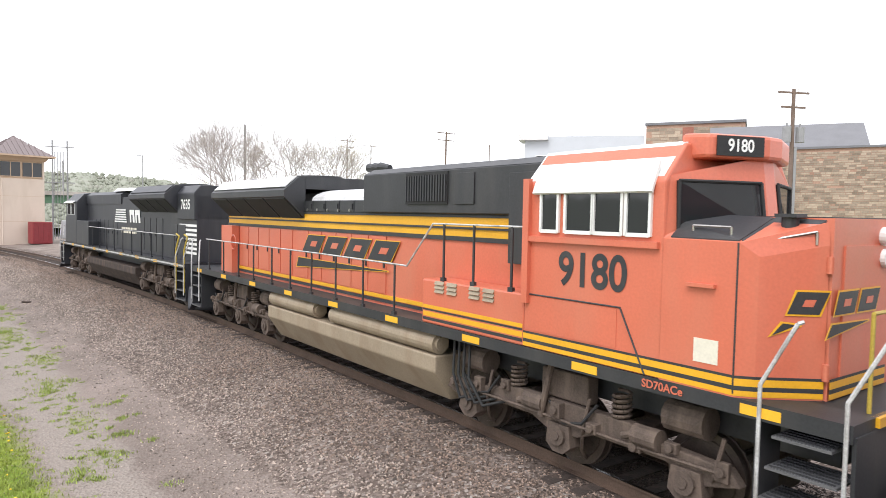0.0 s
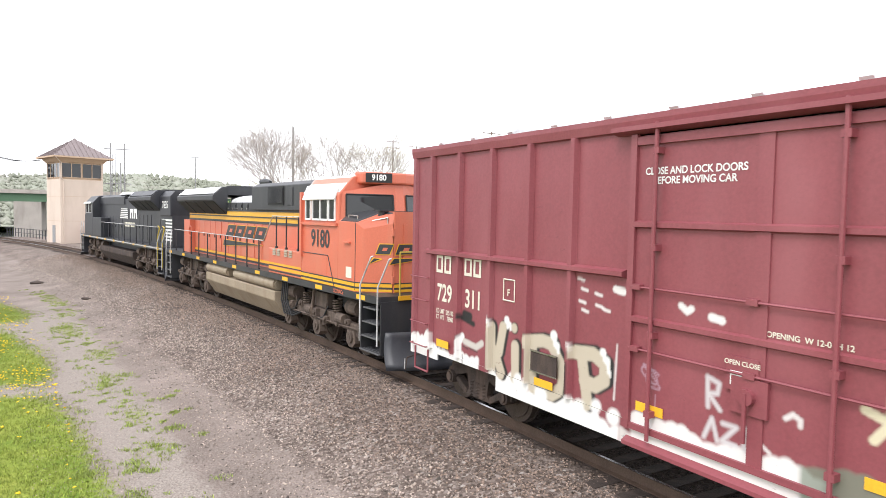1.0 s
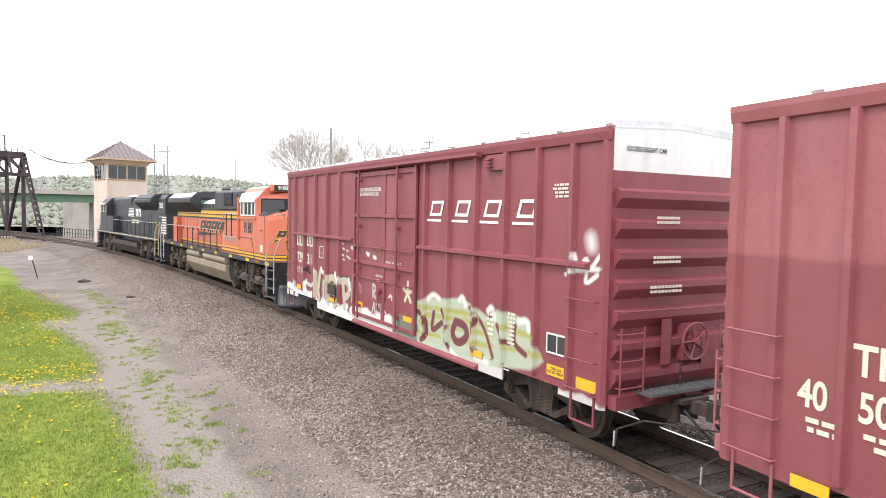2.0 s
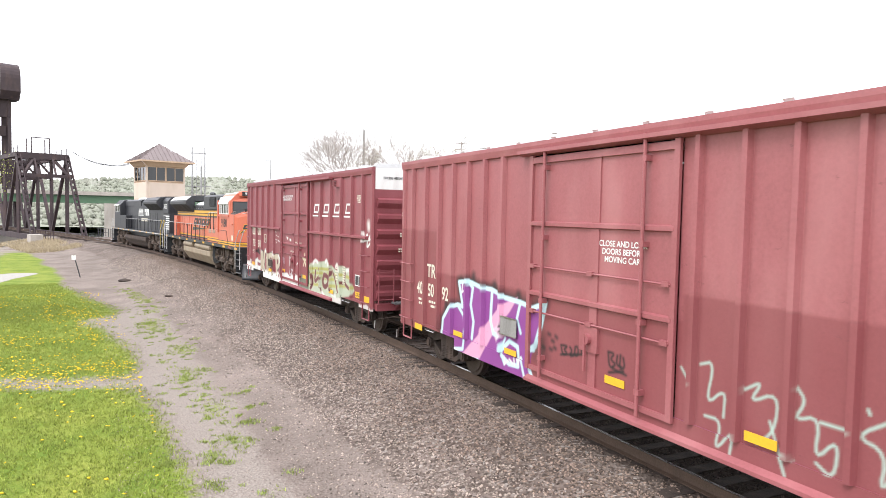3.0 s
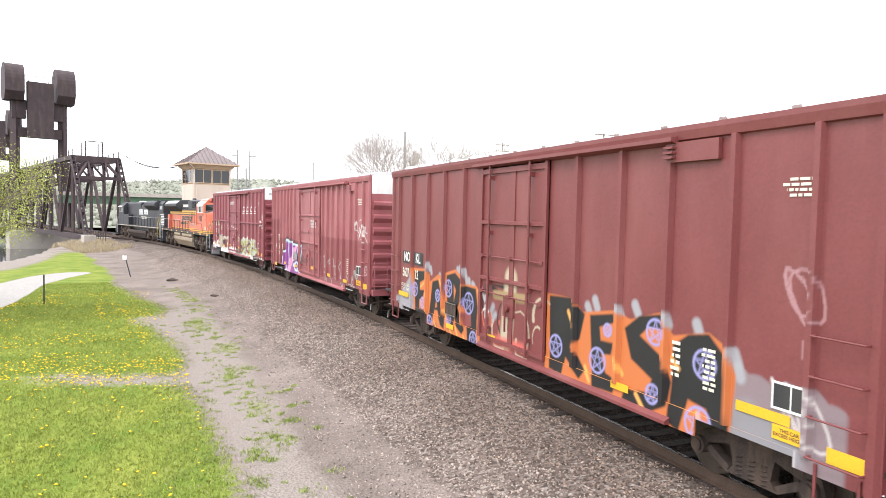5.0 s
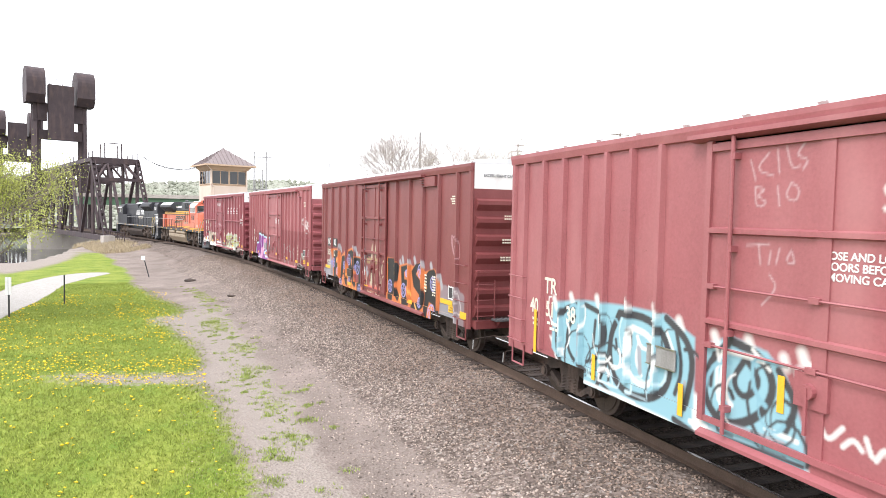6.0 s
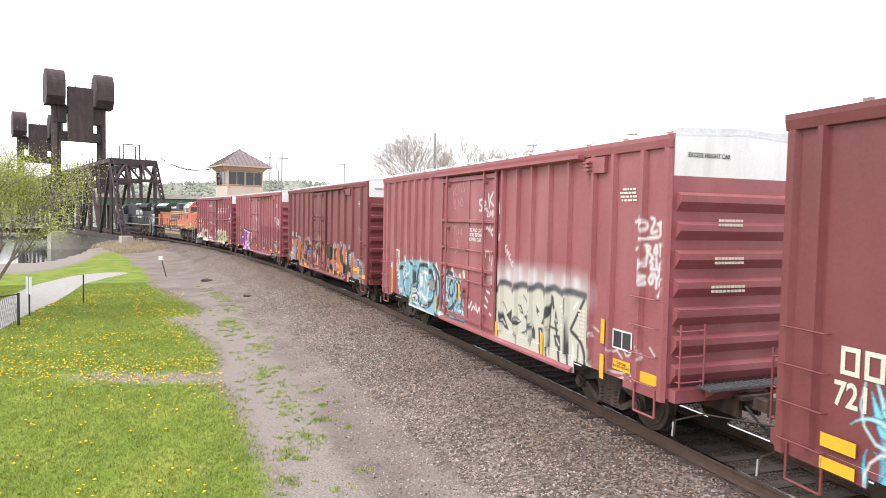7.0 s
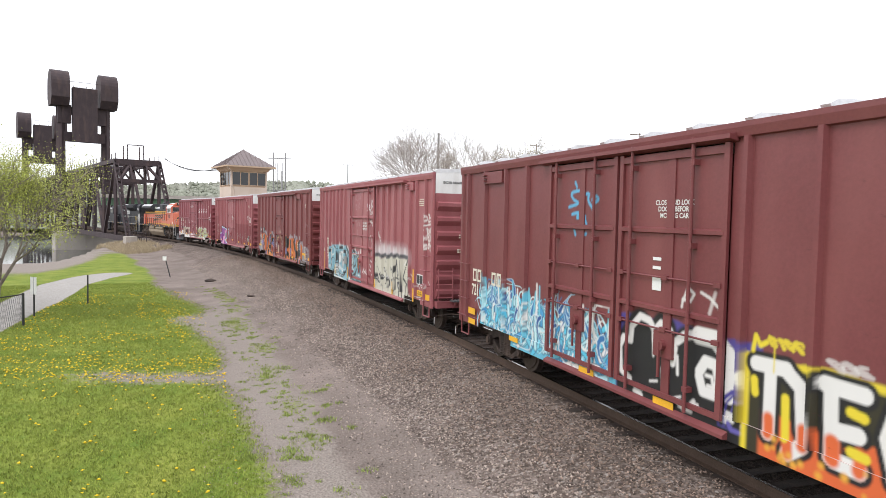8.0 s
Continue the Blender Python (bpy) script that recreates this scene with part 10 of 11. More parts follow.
def build_tower():
    T = tagged(new("control_tower"), "tan two-storey bridge operator's tower with a brown hipped metal roof", "tower")
    m = Matrix.Translation((-48.4, 75.7, -0.35)) @ Matrix.Rotation(radians(51), 4, "Z")
    T.matrix_world = m
    w = 2.3
    bm = bmesh.new()
    box(bm, -w, w, -w, w, -0.4, 7.35)
    part("wall", bm, M["stucco"], T, "tan panelled wall", bevel=0.03)
    for z in (2.6, 5.4):
        for sx, sy in ((0, 1), (1, 0), (0, -1), (-1, 0)):
            bm = bmesh.new()
            if sx:
                box(bm, sx * w - 0.01, sx * w + 0.01, -w, w, z, z + 0.03)
            else:
                box(bm, -w, w, sy * w - 0.01, sy * w + 0.01, z, z + 0.03)
            part("panel_joint", bm, M["tan_trim"], T)
    bm = bmesh.new()
    box(bm, -w + 0.12, w - 0.12, -w + 0.12, w - 0.12, 7.35, 9.35)
    part("lookout_core", bm, M["tan_trim"], T)
    for k in range(4):
        rot = Matrix.Rotation(k * math.pi / 2, 4, "Z")
        for x0, x1 in ((-2.05, -0.12), (0.12, 2.05)):
            bm = bmesh.new()
            box(bm, x0, x1, -w + 0.06, -w + 0.10, 7.6, 9.15, rot)
            pane = part("window", bm, M["glass"], T, "dark lookout window")
            bm = bmesh.new()
            xm = (x0 + x1) / 2
            box(bm, xm - 0.04, xm + 0.04, -w + 0.03, -w + 0.07, 7.6, 9.15, rot)
            part("mullion", bm, M["tan_trim"], pane)
            bm = bmesh.new()
            box(bm, x0, x1, -w + 0.02, -w + 0.08, 7.52, 7.6, rot)
            part("window_sill", bm, M["tan_trim"], pane)
        bm = bmesh.new()
        box(bm, -w, -w + 0.2, -w, -w + 0.2, 7.35, 9.35, rot)
        part("corner_pier", bm, M["stucco"], T)
    bm = bmesh.new()
    hull(bm, [(-w - 0.05, -w - 0.05, 9.3), (w + 0.05, -w - 0.05, 9.3), (w + 0.05, w + 0.05, 9.3), (-w - 0.05, w + 0.05, 9.3)],
         [(-w - 0.55, -w - 0.55, 9.95), (w + 0.55, -w - 0.55, 9.95), (w + 0.55, w + 0.55, 9.95), (-w - 0.55, w + 0.55, 9.95)])
    part("soffit", bm, M["tan_trim"], T)
    e = w + 0.85
    for k in range(4):
        rot = Matrix.Rotation(k * math.pi / 2, 4, "Z")
        bm = bmesh.new()
        v = [bm.verts.new(rot @ Vector(c)) for c in ((-e, -e, 9.92), (e, -e, 9.92), (0, 0, 12.2), (-e, -e, 9.80), (e, -e, 9.80), (0, 0, 12.0))]
        for f in ((0, 1, 2), (5, 4, 3), (0, 3, 4, 1), (1, 4, 5, 2), (2, 5, 3, 0)):
            bm.faces.new([v[i] for i in f])
        slope = part("roof_slope", bm, M["metal_roof"], T, "standing-seam metal roof slope")
        for j in range(-5, 6):
            x = j * e / 6
            t = 1 - abs(x) / e
            bm = bmesh.new()
            beam(bm, rot @ Vector((x, -e, 9.94)), rot @ Vector((x, -e + e * t, 9.94 + 2.28 * t)), 0.05, 0.06)
            part("seam", bm, M["metal_roof"], slope)
        bm = bmesh.new()
        box(bm, -e, e, -e - 0.05, -e + 0.02, 9.76, 9.93, rot)
        part("gutter", bm, M["tan_trim"], T)
    bm = bmesh.new()
    pipe(bm, [(-e + 0.1, -e + 0.05, 9.8), (-w + 0.1, -w - 0.08, 9.2), (-w + 0.1, -w - 0.08, 7.5), (-w + 0.35, -w - 0.06, 7.2), (-w + 0.35, -w - 0.06, 0.2)], 0.06)
    part("downpipe", bm, M["stucco"], T)
    bm = bmesh.new()
    rod(bm, (1.0, -1.2, 11.0), (1.0, -1.2, 11.5), 0.1, 8)
    part("vent", bm, M["roof"], T)
    bm = bmesh.new()
    box(bm, -w - 0.03, -w, -0.6, 0.35, -0.1, 2.1)
    part("door", bm, M["grey_pole"], T, "grey steel door")
    C = tagged(new("red_container"), "red steel locker standing by the tower wall", "locker")
    C.matrix_world = m @ Matrix.Translation((1.3, -w - 1.4, 0.2))
    boxpart("body", -1.0, 1.0, -0.7, 0.7, 0, 2.4, M["red_steel"], C, bevel=0.04)
    for k in range(8):
        boxpart("rib", -0.95 + k * 0.25, -0.9 + k * 0.25, -0.74, -0.7, 0.1, 2.3, M["red_steel"], C)
    V = tagged(new("utility_trailer"), "grey enclosed utility trailer parked beyond the track", "trailer")
    V.matrix_world = m @ Matrix.Translation((6.0, -2.4, 0.25))
    boxpart("body", -1.7, 1.7, -1.0, 1.0, 0.4, 2.5, M["lightwall"], V, bevel=0.1)
    for y in (-1.05, 1.05):
        bm = bmesh.new()
        rod(bm, (0.3, y - 0.1, 0.33), (0.3, y + 0.1, 0.33), 0.33, 16)
        part("wheel", bm, M["rubber"], V)


def utility_pole(x, y, z0, z1, arms, material, label, r=0.15, tilt=0.0, turn=0.6):
    U = tagged(new("utility_pole"), label, "utility pole", "utility poles")
    U.matrix_world = Matrix.Translation((x, y, z0)) @ Matrix.Rotation(turn, 4, "Z") @ Matrix.Rotation(tilt, 4, "X")
    h = z1 - z0
    bm = bmesh.new()
    rod(bm, (0, 0, -0.8), (0, 0, h), r, 10, r * 0.7)
    part("shaft", bm, material, U)
    for dz, w in arms:
        bm = bmesh.new()
        box(bm, -w, w, -0.05, 0.05, h - dz - 0.06, h - dz + 0.06)
        arm = part("crossarm", bm, material, U)
        for k in range(4):
            xx = -w + 0.1 + k * (2 * w - 0.2) / 3
            bm = bmesh.new()
            rod(bm, (xx, 0, h - dz + 0.06), (xx, 0, h - dz + 0.26), 0.045, 6)
            part("insulator", bm, M["white"], arm)
    return U


def wire(a, b, sag, r, label, name="cable"):
    a, b = Vector(a), Vector(b)
    bm = bmesh.new()
    pts = [a.lerp(b, t) - Vector((0, 0, sag * 4 * t * (1 - t))) for t in np.linspace(0, 1, 13)]
    pipe(bm, pts, r, 4)
    tagged(new(name, mesh_of(name, bm, M["rubber"])), label, "cable", "overhead cables")


def grow(bm, rng, a, d, length, r, depth, tips, spread=0.55, droop=0.0):
    b = a + d * length
    rod(bm, a, b, r, 6 if r > 0.06 else 3, r * 0.72)
    if depth == 0:
        tips.append(b)
        return
    for k in range(rng.choice((2, 3, 3))):
        nd = (d + Vector((rng.gauss(0, spread), rng.gauss(0, spread), rng.gauss(0.12 - droop, spread * 0.7)))).normalized()
        grow(bm, rng, a.lerp(b, rng.uniform(0.55, 1.0)), nd, length * rng.uniform(0.64, 0.86), r * 0.70, depth - 1, tips, spread, droop)
    if depth < 3:
        tips.append(b)


def leaves(name, tips, rng, per, size, radius, material, parent, droop=0.0):
    v, f = [], []
    for t in tips:
        for k in range(per):
            c = t + Vector((rng.gauss(0, radius), rng.gauss(0, radius), rng.gauss(-droop, radius)))
            s = size * rng.uniform(0.6, 1.4)
            u = Vector((rng.gauss(0, 1), rng.gauss(0, 1), rng.gauss(0, 1))).normalized() * s
            w = Vector((rng.gauss(0, 1), rng.gauss(0, 1), rng.gauss(0, 1))).normalized() * s * 0.6
            i = len(v)
            v += [tuple(c - u), tuple(c + w), tuple(c + u), tuple(c - w)]
            f.append((i, i + 1, i + 2, i + 3))
    me = bpy.data.meshes.new(name)
    me.from_pydata(v, [], f)
    me.materials.append(material)
    ob = new(name, me)
    ob.parent = parent
    return tagged(ob, kind="stuff")


def tree(x, y, z, height, depth, seed, label, leaf, per, size, radius, trunks=1, spread=0.5, droop=0.0, lean=0.1, first=0.3, thick=0.022):
    rng = random.Random(seed)
    T = tagged(new("tree"), label, "tree")
    T.location = (x, y, z)
    bm = bmesh.new()
    tips = []
    for k in range(trunks):
        d = Vector((rng.gauss(0, lean), rng.gauss(0, lean), 1)).normalized()
        grow(bm, rng, Vector((rng.gauss(0, 0.15 * (trunks - 1)), rng.gauss(0, 0.15 * (trunks - 1)), -0.3)), d, height * first, height * thick, depth, tips, spread, droop)
    part("trunk", bm, M["bark"] if leaf is M["leaf"] else M["pale_bark"], T, "branching grey trunk and limbs")
    leaves("crown", tips, rng, per, size, radius, leaf, T, droop)
    return T


RIDGE_AZ = (-60, -10, 5, 14, 20, 24, 28, 31, 35, 39, 44, 60, 100)
RIDGE_H = (8, 12, 16, 19, 22, 27, 29, 28, 26, 23, 21, 20, 20)


def build_hills():
    rng = np.random.default_rng(2)
    az = np.radians(np.arange(-60, 100, 0.35))
    v, f = [], []
    rows = ((260, 0.0), (330, 0.30), (400, 0.55), (470, 0.82), (520, 1.0), (600, 0.9))
    for D, k in rows:
        for a in az:
            d = math.degrees(a)
            hgt = float(np.interp(d, RIDGE_AZ, RIDGE_H))
            hgt += rng.uniform(-1.1, 1.1) + 0.8 * math.sin(d * 2.1 + D)
            v.append((-math.sin(a) * D, math.cos(a) * D, -2.5 + (hgt + 2.0) * k))
    n = len(az)
    for r in range(len(rows) - 1):
        f += [(r * n + i, r * n + i + 1, (r + 1) * n + i + 1, (r + 1) * n + i) for i in range(n - 1)]
    me = bpy.data.meshes.new("hill")
    me.from_pydata(v, [], f)
    me.materials.append(M["hill"])
    tagged(new("backdrop_hill", me), "wooded hills in early spring leaf beyond the river", "hill", kind="structure")
    # uneven tree crowns over the slope
    n = 11000
    a = np.radians(rng.uniform(-25, 75, n))
    k = rng.uniform(0, 1, n)
    D = 262 + 255 * k
    hz = np.interp(D, [r[0] for r in rows], [r[1] for r in rows])
    d = np.degrees(a)
    hgt = np.interp(d, RIDGE_AZ, RIDGE_H)
    z = -2.5 + (hgt + 2.0) * hz + 0.3
    pebbles("hill_woods", np.stack([-np.sin(a) * D, np.cos(a) * D, z], 1), rng.uniform(0.8, 2.2, n), M["hill"], "budding tree crowns on far hills", "woods", 9, 1.0).data.shade_smooth()


def build_overpass():
    O = tagged(new("road_overpass"), "road overpass with a green girder on concrete piers", "overpass")
    a, b = Vector((-104, 113, 0)), Vector((-36, 150, 0))
    d = (b - a).normalized()
    up = Vector((0, 0, 1))
    member("girder", a + up * 5.6, b + up * 5.6, 8.0, 1.5, O, M["green_girder"])
    member("deck_edge", a + up * 6.7, b + up * 6.7, 9.0, 0.7, O, M["concrete"])
    for t in (0.25, 0.5, 0.76):
        q = a.lerp(b, t)
        m = Matrix.Translation(q) @ d.to_track_quat("X", "Z").to_matrix().to_4x4()
        bm = bmesh.new()
        box(bm, -2.2, 2.2, -4, 4, -6, 4.85, m)
        part("pier", bm, M["concrete"], O)
    for t in (0.38, 0.45):
        q = a.lerp(b, t) + up * 7.0
        member("sign_post", q, q + up * 6.0, 0.25, 0.25, O, M["grey_pole"])


build_water()
build_bridge()
build_tower()
build_overpass()
build_hills()

pole_label = "weathered wooden utility pole with crossarms"
utility_pole(-57.2, 127.8, 0, 14.2, ((0.1, 1.1),), M["grey_pole"], "tall grey floodlight pole with a short head", 0.14)
utility_pole(-17.1, 118.8, 0, 16.9, ((0.3, 1.3), (1.4, 1.3)), M["pole"], pole_label)
utility_pole(-15.1, 139.2, 0, 18.0, ((0.2, 1.8),), M["pole"], pole_label)
utility_pole(0.1, 95.0, 0, 15.5, ((0.2, 1.5), (1.2, 1.4)), M["pole"], pole_label, 0.17, 0.02)
utility_pole(8.7, 129.7, 0, 17.5, (), M["pole"], "bare weathered wooden pole", 0.15)
utility_pole(-31.2, 105.5, 0, 17.4, (), M["grey_pole"], "tall grey pole among bare trees", 0.24)
big = utility_pole(22.9, 44.4, 0, 12.4, ((0.25, 1.15), (1.2, 0.9)), M["pole"], "brown utility pole with two grey transformers and a steel brace", 0.17, 0.0, 0.2)
for dx in (-0.5, 0.5):
    bm = bmesh.new()
    rod(bm, (dx, -0.1, 8.9), (dx, -0.1, 9.9), 0.27, 14)
    rod(bm, (dx, -0.1, 9.9), (dx, -0.1, 10.15), 0.06, 8)
    part("transformer", bm, M["grey_pole"], big, "grey pole transformer")
bm = bmesh.new()
box(bm, 0.12, 0.32, -0.1, 0.1, -0.5, 8.6)
part("brace", bm, M["grey_pole"], big)
F = tagged(new("conduit_frame"), "wooden two-pole frame carrying vertical conduits", "pole frame")
for x, y in ((-48.3, 83.0), (-46.9, 83.8)):
    bm = bmesh.new()
    rod(bm, (x, y, -0.8), (x, y, 12.2), 0.12, 8, 0.09)
    part("shaft", bm, M["grey_pole"], F)
member("crossbar", (-49.0, 82.6, 11.4), (-46.2, 84.2, 11.4), 0.10, 0.12, F, M["grey_pole"])
member("crossbar", (-49.0, 82.6, 7.0), (-46.2, 84.2, 7.0), 0.10, 0.12, F, M["grey_pole"])
for k in range(4):
    bm = bmesh.new()
    p = Vector((-48.1 + 0.28 * k, 83.1 + 0.16 * k, 0))
    rod(bm, p, p + Vector((0, 0, 10.8)), 0.04, 5)
    part("conduit", bm, M["grey_pole"], F)
for k in range(3):
    wire(on_track(119.5, -3.5, 11.9 + 0.1 * k), (-51.5, 75.0, 9.2 + 0.15 * k), 0.7 + 0.2 * k, 0.03, "sagging dark cable between bridge and tower")

tree(-30.8, 101.0, -0.5, 31.0, 7, 3, "bare spring tree with a few pale buds", M["bud"], 1, 0.03, 0.4, 3, 0.40, 0.0, 0.26, 0.22, 0.0042)
tree(-25.0, 103.0, -0.5, 24.0, 7, 8, "bare spring tree with a few pale buds", M["bud"], 1, 0.045, 0.3, 3, 0.42, 0.0, 0.30, 0.25, 0.0055)
tree(-18.0, 106.0, -0.5, 22.0, 6, 14, "bare reddish spring tree with a few pale buds", M["bud"], 1, 0.09, 0.3, 3, 0.42, 0.0, 0.30, 0.25, 0.0055)
tree(-40.0, 108.0, -0.5, 10.5, 5, 21, "small tree in yellow-green young leaf", M["leaf"], 10, 0.13, 0.5, 2, 0.5, 0.0, 0.3, 0.30, 0.014)
tree(-25.9, 21.9, -1.0, 12.0, 6, 4, "low spreading tree with yellow-green young leaves", M["leaf"], 44, 0.036, 0.36, 2, 0.42, 0.03, 0.20, 0.24, 0.0085)
tree(-30.5, 22.5, -1.0, 13.0, 6, 17, "spreading tree with yellow-green young leaves", M["leaf"], 30, 0.040, 0.44, 2, 0.46, 0.04, 0.24, 0.25, 0.0085)


# ---- small things on the verge ----
def marker_post(x, y, h, label, plate=None, lean=(0.0, 0.0)):
    P = tagged(new("marker_post"), label, "post")
    s, lat = track_coords(np.array([[x, y]]))
    P.location = (x, y, float(ground_height(np.array([x]), np.array([y]), s, lat)[0]))
    bm = bmesh.new()
    rod(bm, (0, 0, -0.2), (lean[0], lean[1], h), 0.035, 8)
    part("stake", bm, M["black"], P)
    if plate:
        bm = bmesh.new()
        box(bm, lean[0] - 0.16, lean[0] + 0.16, lean[1] - 0.03, lean[1] - 0.015, h - plate, h)
        part("plate", bm, M["white"], P, "faded white plate")


marker_post(-26.3, 27.3, 1.45, "thin dark steel stake in the grass")
marker_post(-31.8, 40.6, 1.5, "leaning dark stake with a small faded plate", 0.3, (-0.45, -0.1))
marker_post(-24.6, 22.6, 1.75, "small white path sign on a dark post", 0.75)
N = tagged(new("wire_fence"), "low dark chain-link fence at the edge of the lawn", "fence")
fence_line = [Vector((-23.3, 20.9, -1.0)), Vector((-23.0, 18.4, -1.0)), Vector((-22.6, 15.9, -1.0)), Vector((-22.2, 13.4, -1.0))]
for q in fence_line:
    member("fence_post", q, q + Vector((0, 0, 1.35)), 0.07, 0.07, N, M["black"])
for p, q in zip(fence_line, fence_line[1:]):
    member("fence_rail", p + Vector((0, 0, 1.3)), q + Vector((0, 0, 1.3)), 0.04, 0.04, N, M["black"])
    for k in range(24):
        for sgn in (0.06, -0.06):
            a = p.lerp(q, min(max((k + 0.5) / 24 - sgn, 0), 1))
            b = p.lerp(q, min(max((k + 0.5) / 24 + sgn, 0), 1))
            member("wire", a, b + Vector((0, 0, 1.28)), 0.006, 0.006, N, M["black"])


def blades(name, x, y, z, height, width, material, label, category, seed, per=3):
    """Thin upright blades as one mesh."""
    rng = np.random.default_rng(seed)
    n = len(x) * per
    bx, by, bz = (np.repeat(k, per) for k in (x, y, z))
    bx, by = bx + rng.normal(0, 0.03, n), by + rng.normal(0, 0.03, n)
    h = np.repeat(height, per) * rng.uniform(0.6, 1.3, n)
    a = rng.uniform(0, 6.283, n)
    lean = rng.normal(0, 0.45, (n, 2)) * h[:, None]
    w = width * rng.uniform(0.7, 1.4, n)
    p0 = np.stack([bx - np.cos(a) * w, by - np.sin(a) * w, bz], 1)
    p1 = np.stack([bx + np.cos(a) * w, by + np.sin(a) * w, bz], 1)
    p2 = np.stack([bx + lean[:, 0], by + lean[:, 1], bz + h], 1)
    v = np.stack([p0, p1, p2], 1).reshape(-1, 3)
    me = bpy.data.meshes.new(name)
    me.vertices.add(3 * n)
    me.vertices.foreach_set("co", v.astype(np.float32).ravel())
    me.loops.add(3 * n)
    me.loops.foreach_set("vertex_index", np.arange(3 * n, dtype=np.int32))
    me.polygons.add(n)
    me.polygons.foreach_set("loop_start", np.arange(0, 3 * n, 3, dtype=np.int32))
    me.update(calc_edges=True)
    me.materials.append(material)
    return tagged(new(name, me), label, category, kind="stuff")


def build_verge():
    rng = np.random.default_rng(31)
    x, y, s, lat = scatter(rng, 120000, 8, 52, 5.5, 18, 1.35)
    g = zones(x, y, s, lat)
    keep = (g[1] > rng.uniform(0.2, 0.9, len(x))) & (g[3] < 0.3)
    x, y, s, lat = x[keep], y[keep], s[keep], lat[keep]
    blades("lawn", x, y, ground_height(x, y, s, lat), np.full(len(x), 0.055), 0.007, M["blade"], "short bright green spring grass", "grass", 5, 4)
    # weeds between lawn and ballast
    cx, cy, cs, cl = scatter(rng, 900, 9, 48, 5.2, 7.9, 1.25)
    keep = rng.uniform(0, 1, len(cx)) < np.exp(-((cl - 6.2 - 0.5 * wobble(cx, cy, 0.45, 1)) / 0.55) ** 2) * np.clip(0.55 + 0.8 * wobble(cx, cy, 1.1, 8), 0.04, 1) + 0.10
    cx, cy = cx[keep], cy[keep]
    px = [(-6.46, 13.37, 0.10), (-6.15, 11.38, 0.11), (-16.4, 24.7, 0.13), (-6.9, 11.0, 0.08), (-5.6, 10.3, 0.09), (-6.9, 14.4, 0.07), (-7.6, 15.6, 0.07)]
    X = np.concatenate([cx] + [q[0] + rng.normal(0, 0.12, 4) for q in px])
    Y = np.concatenate([cy] + [q[1] + rng.normal(0, 0.12, 4) for q in px])
    R = np.concatenate([0.012 + 0.075 * rng.uniform(0, 1, len(cx)) ** 2.6] + [np.full(4, q[2] * 0.7) for q in px])
    k = 26
    X2 = np.repeat(X, k) + rng.normal(0, 1, len(X) * k) * np.repeat(R * rng.uniform(0.7, 1.8, len(R)), k)
    Y2 = np.repeat(Y, k) + rng.normal(0, 1, len(X) * k) * np.repeat(R, k)
    s, lat = track_coords(np.stack([X2, Y2], 1))
    blades("weeds", X2, Y2, ground_height(X2, Y2, s, lat) - 0.006, np.repeat(R, k) * 0.75 + 0.012, 0.010, M["weed"], "small green weed clumps in the dirt", "weeds", 6, 2)
    # dandelions
    x, y, s, lat = scatter(rng, 15000, 12, 46, 6.5, 17, 1.0)
    clump = np.exp(-((s - 24.6 - 0.35 * (lat - 9)) / 1.7) ** 2) + 0.42 * (wobble(x, y, 0.8, 5) > 0.1) * (s > 23) + 0.07
    keep = (rng.uniform(0, 1, len(x)) < clump * (0.40 + 0.75 * (wobble(x, y, 2.3, 12) > 0.1))) & (zones(x, y, s, lat)[3] < 0.3) & (lat > 7.4)
    x, y, s, lat = x[keep], y[keep], s[keep], lat[keep]
    z = ground_height(x, y, s, lat) + rng.uniform(0.04, 0.09, len(x))
    pebbles("dandelions", np.stack([x, y, z], 1), rng.uniform(0.024, 0.045, len(x)), M["dandelion"], "yellow dandelion heads in the lawn", "dandelions", 7, 0.45)


    # dry grass on the bank by the bridge
    x, y, s, lat = scatter(rng, 6500, 86, 110, 3.2, 8.5, 1.0)
    keep = wobble(x, y, 0.7, 9) + rng.normal(0, 0.3, len(x)) > -0.1
    x, y, s, lat = x[keep], y[keep], s[keep], lat[keep]
    blades("dry_grass", x, y, ground_height(x, y, s, lat), np.full(len(x), 0.4), 0.02, M["straw"], "tall dry tan grass on the river bank", "dry grass", 8, 3)


build_verge()
for x, y, r in ((-26.9, 38.3, 0.28), (-19.5, 31.3, 0.15)):
    s, lat = track_coords(np.array([[x, y]]))
    bm = bmesh.new()
    bmesh.ops.create_icosphere(bm, subdivisions=2, radius=r)
    for v in bm.verts:
        v.co = Vector((v.co.x * 1.5, v.co.y, v.co.z * 0.45)) * (1 + 0.3 * noise.noise(v.co * 6 + Vector((x, y, 0))))
    ob = new("rock", mesh_of("rock", bm, M["tie"]))
    ob.location = (x, y, float(ground_height(np.array([x]), np.array([y]), s, lat)[0]) + 0.05)
    tagged(ob, "dark rough lump of earth on the ballast slope", "rock")


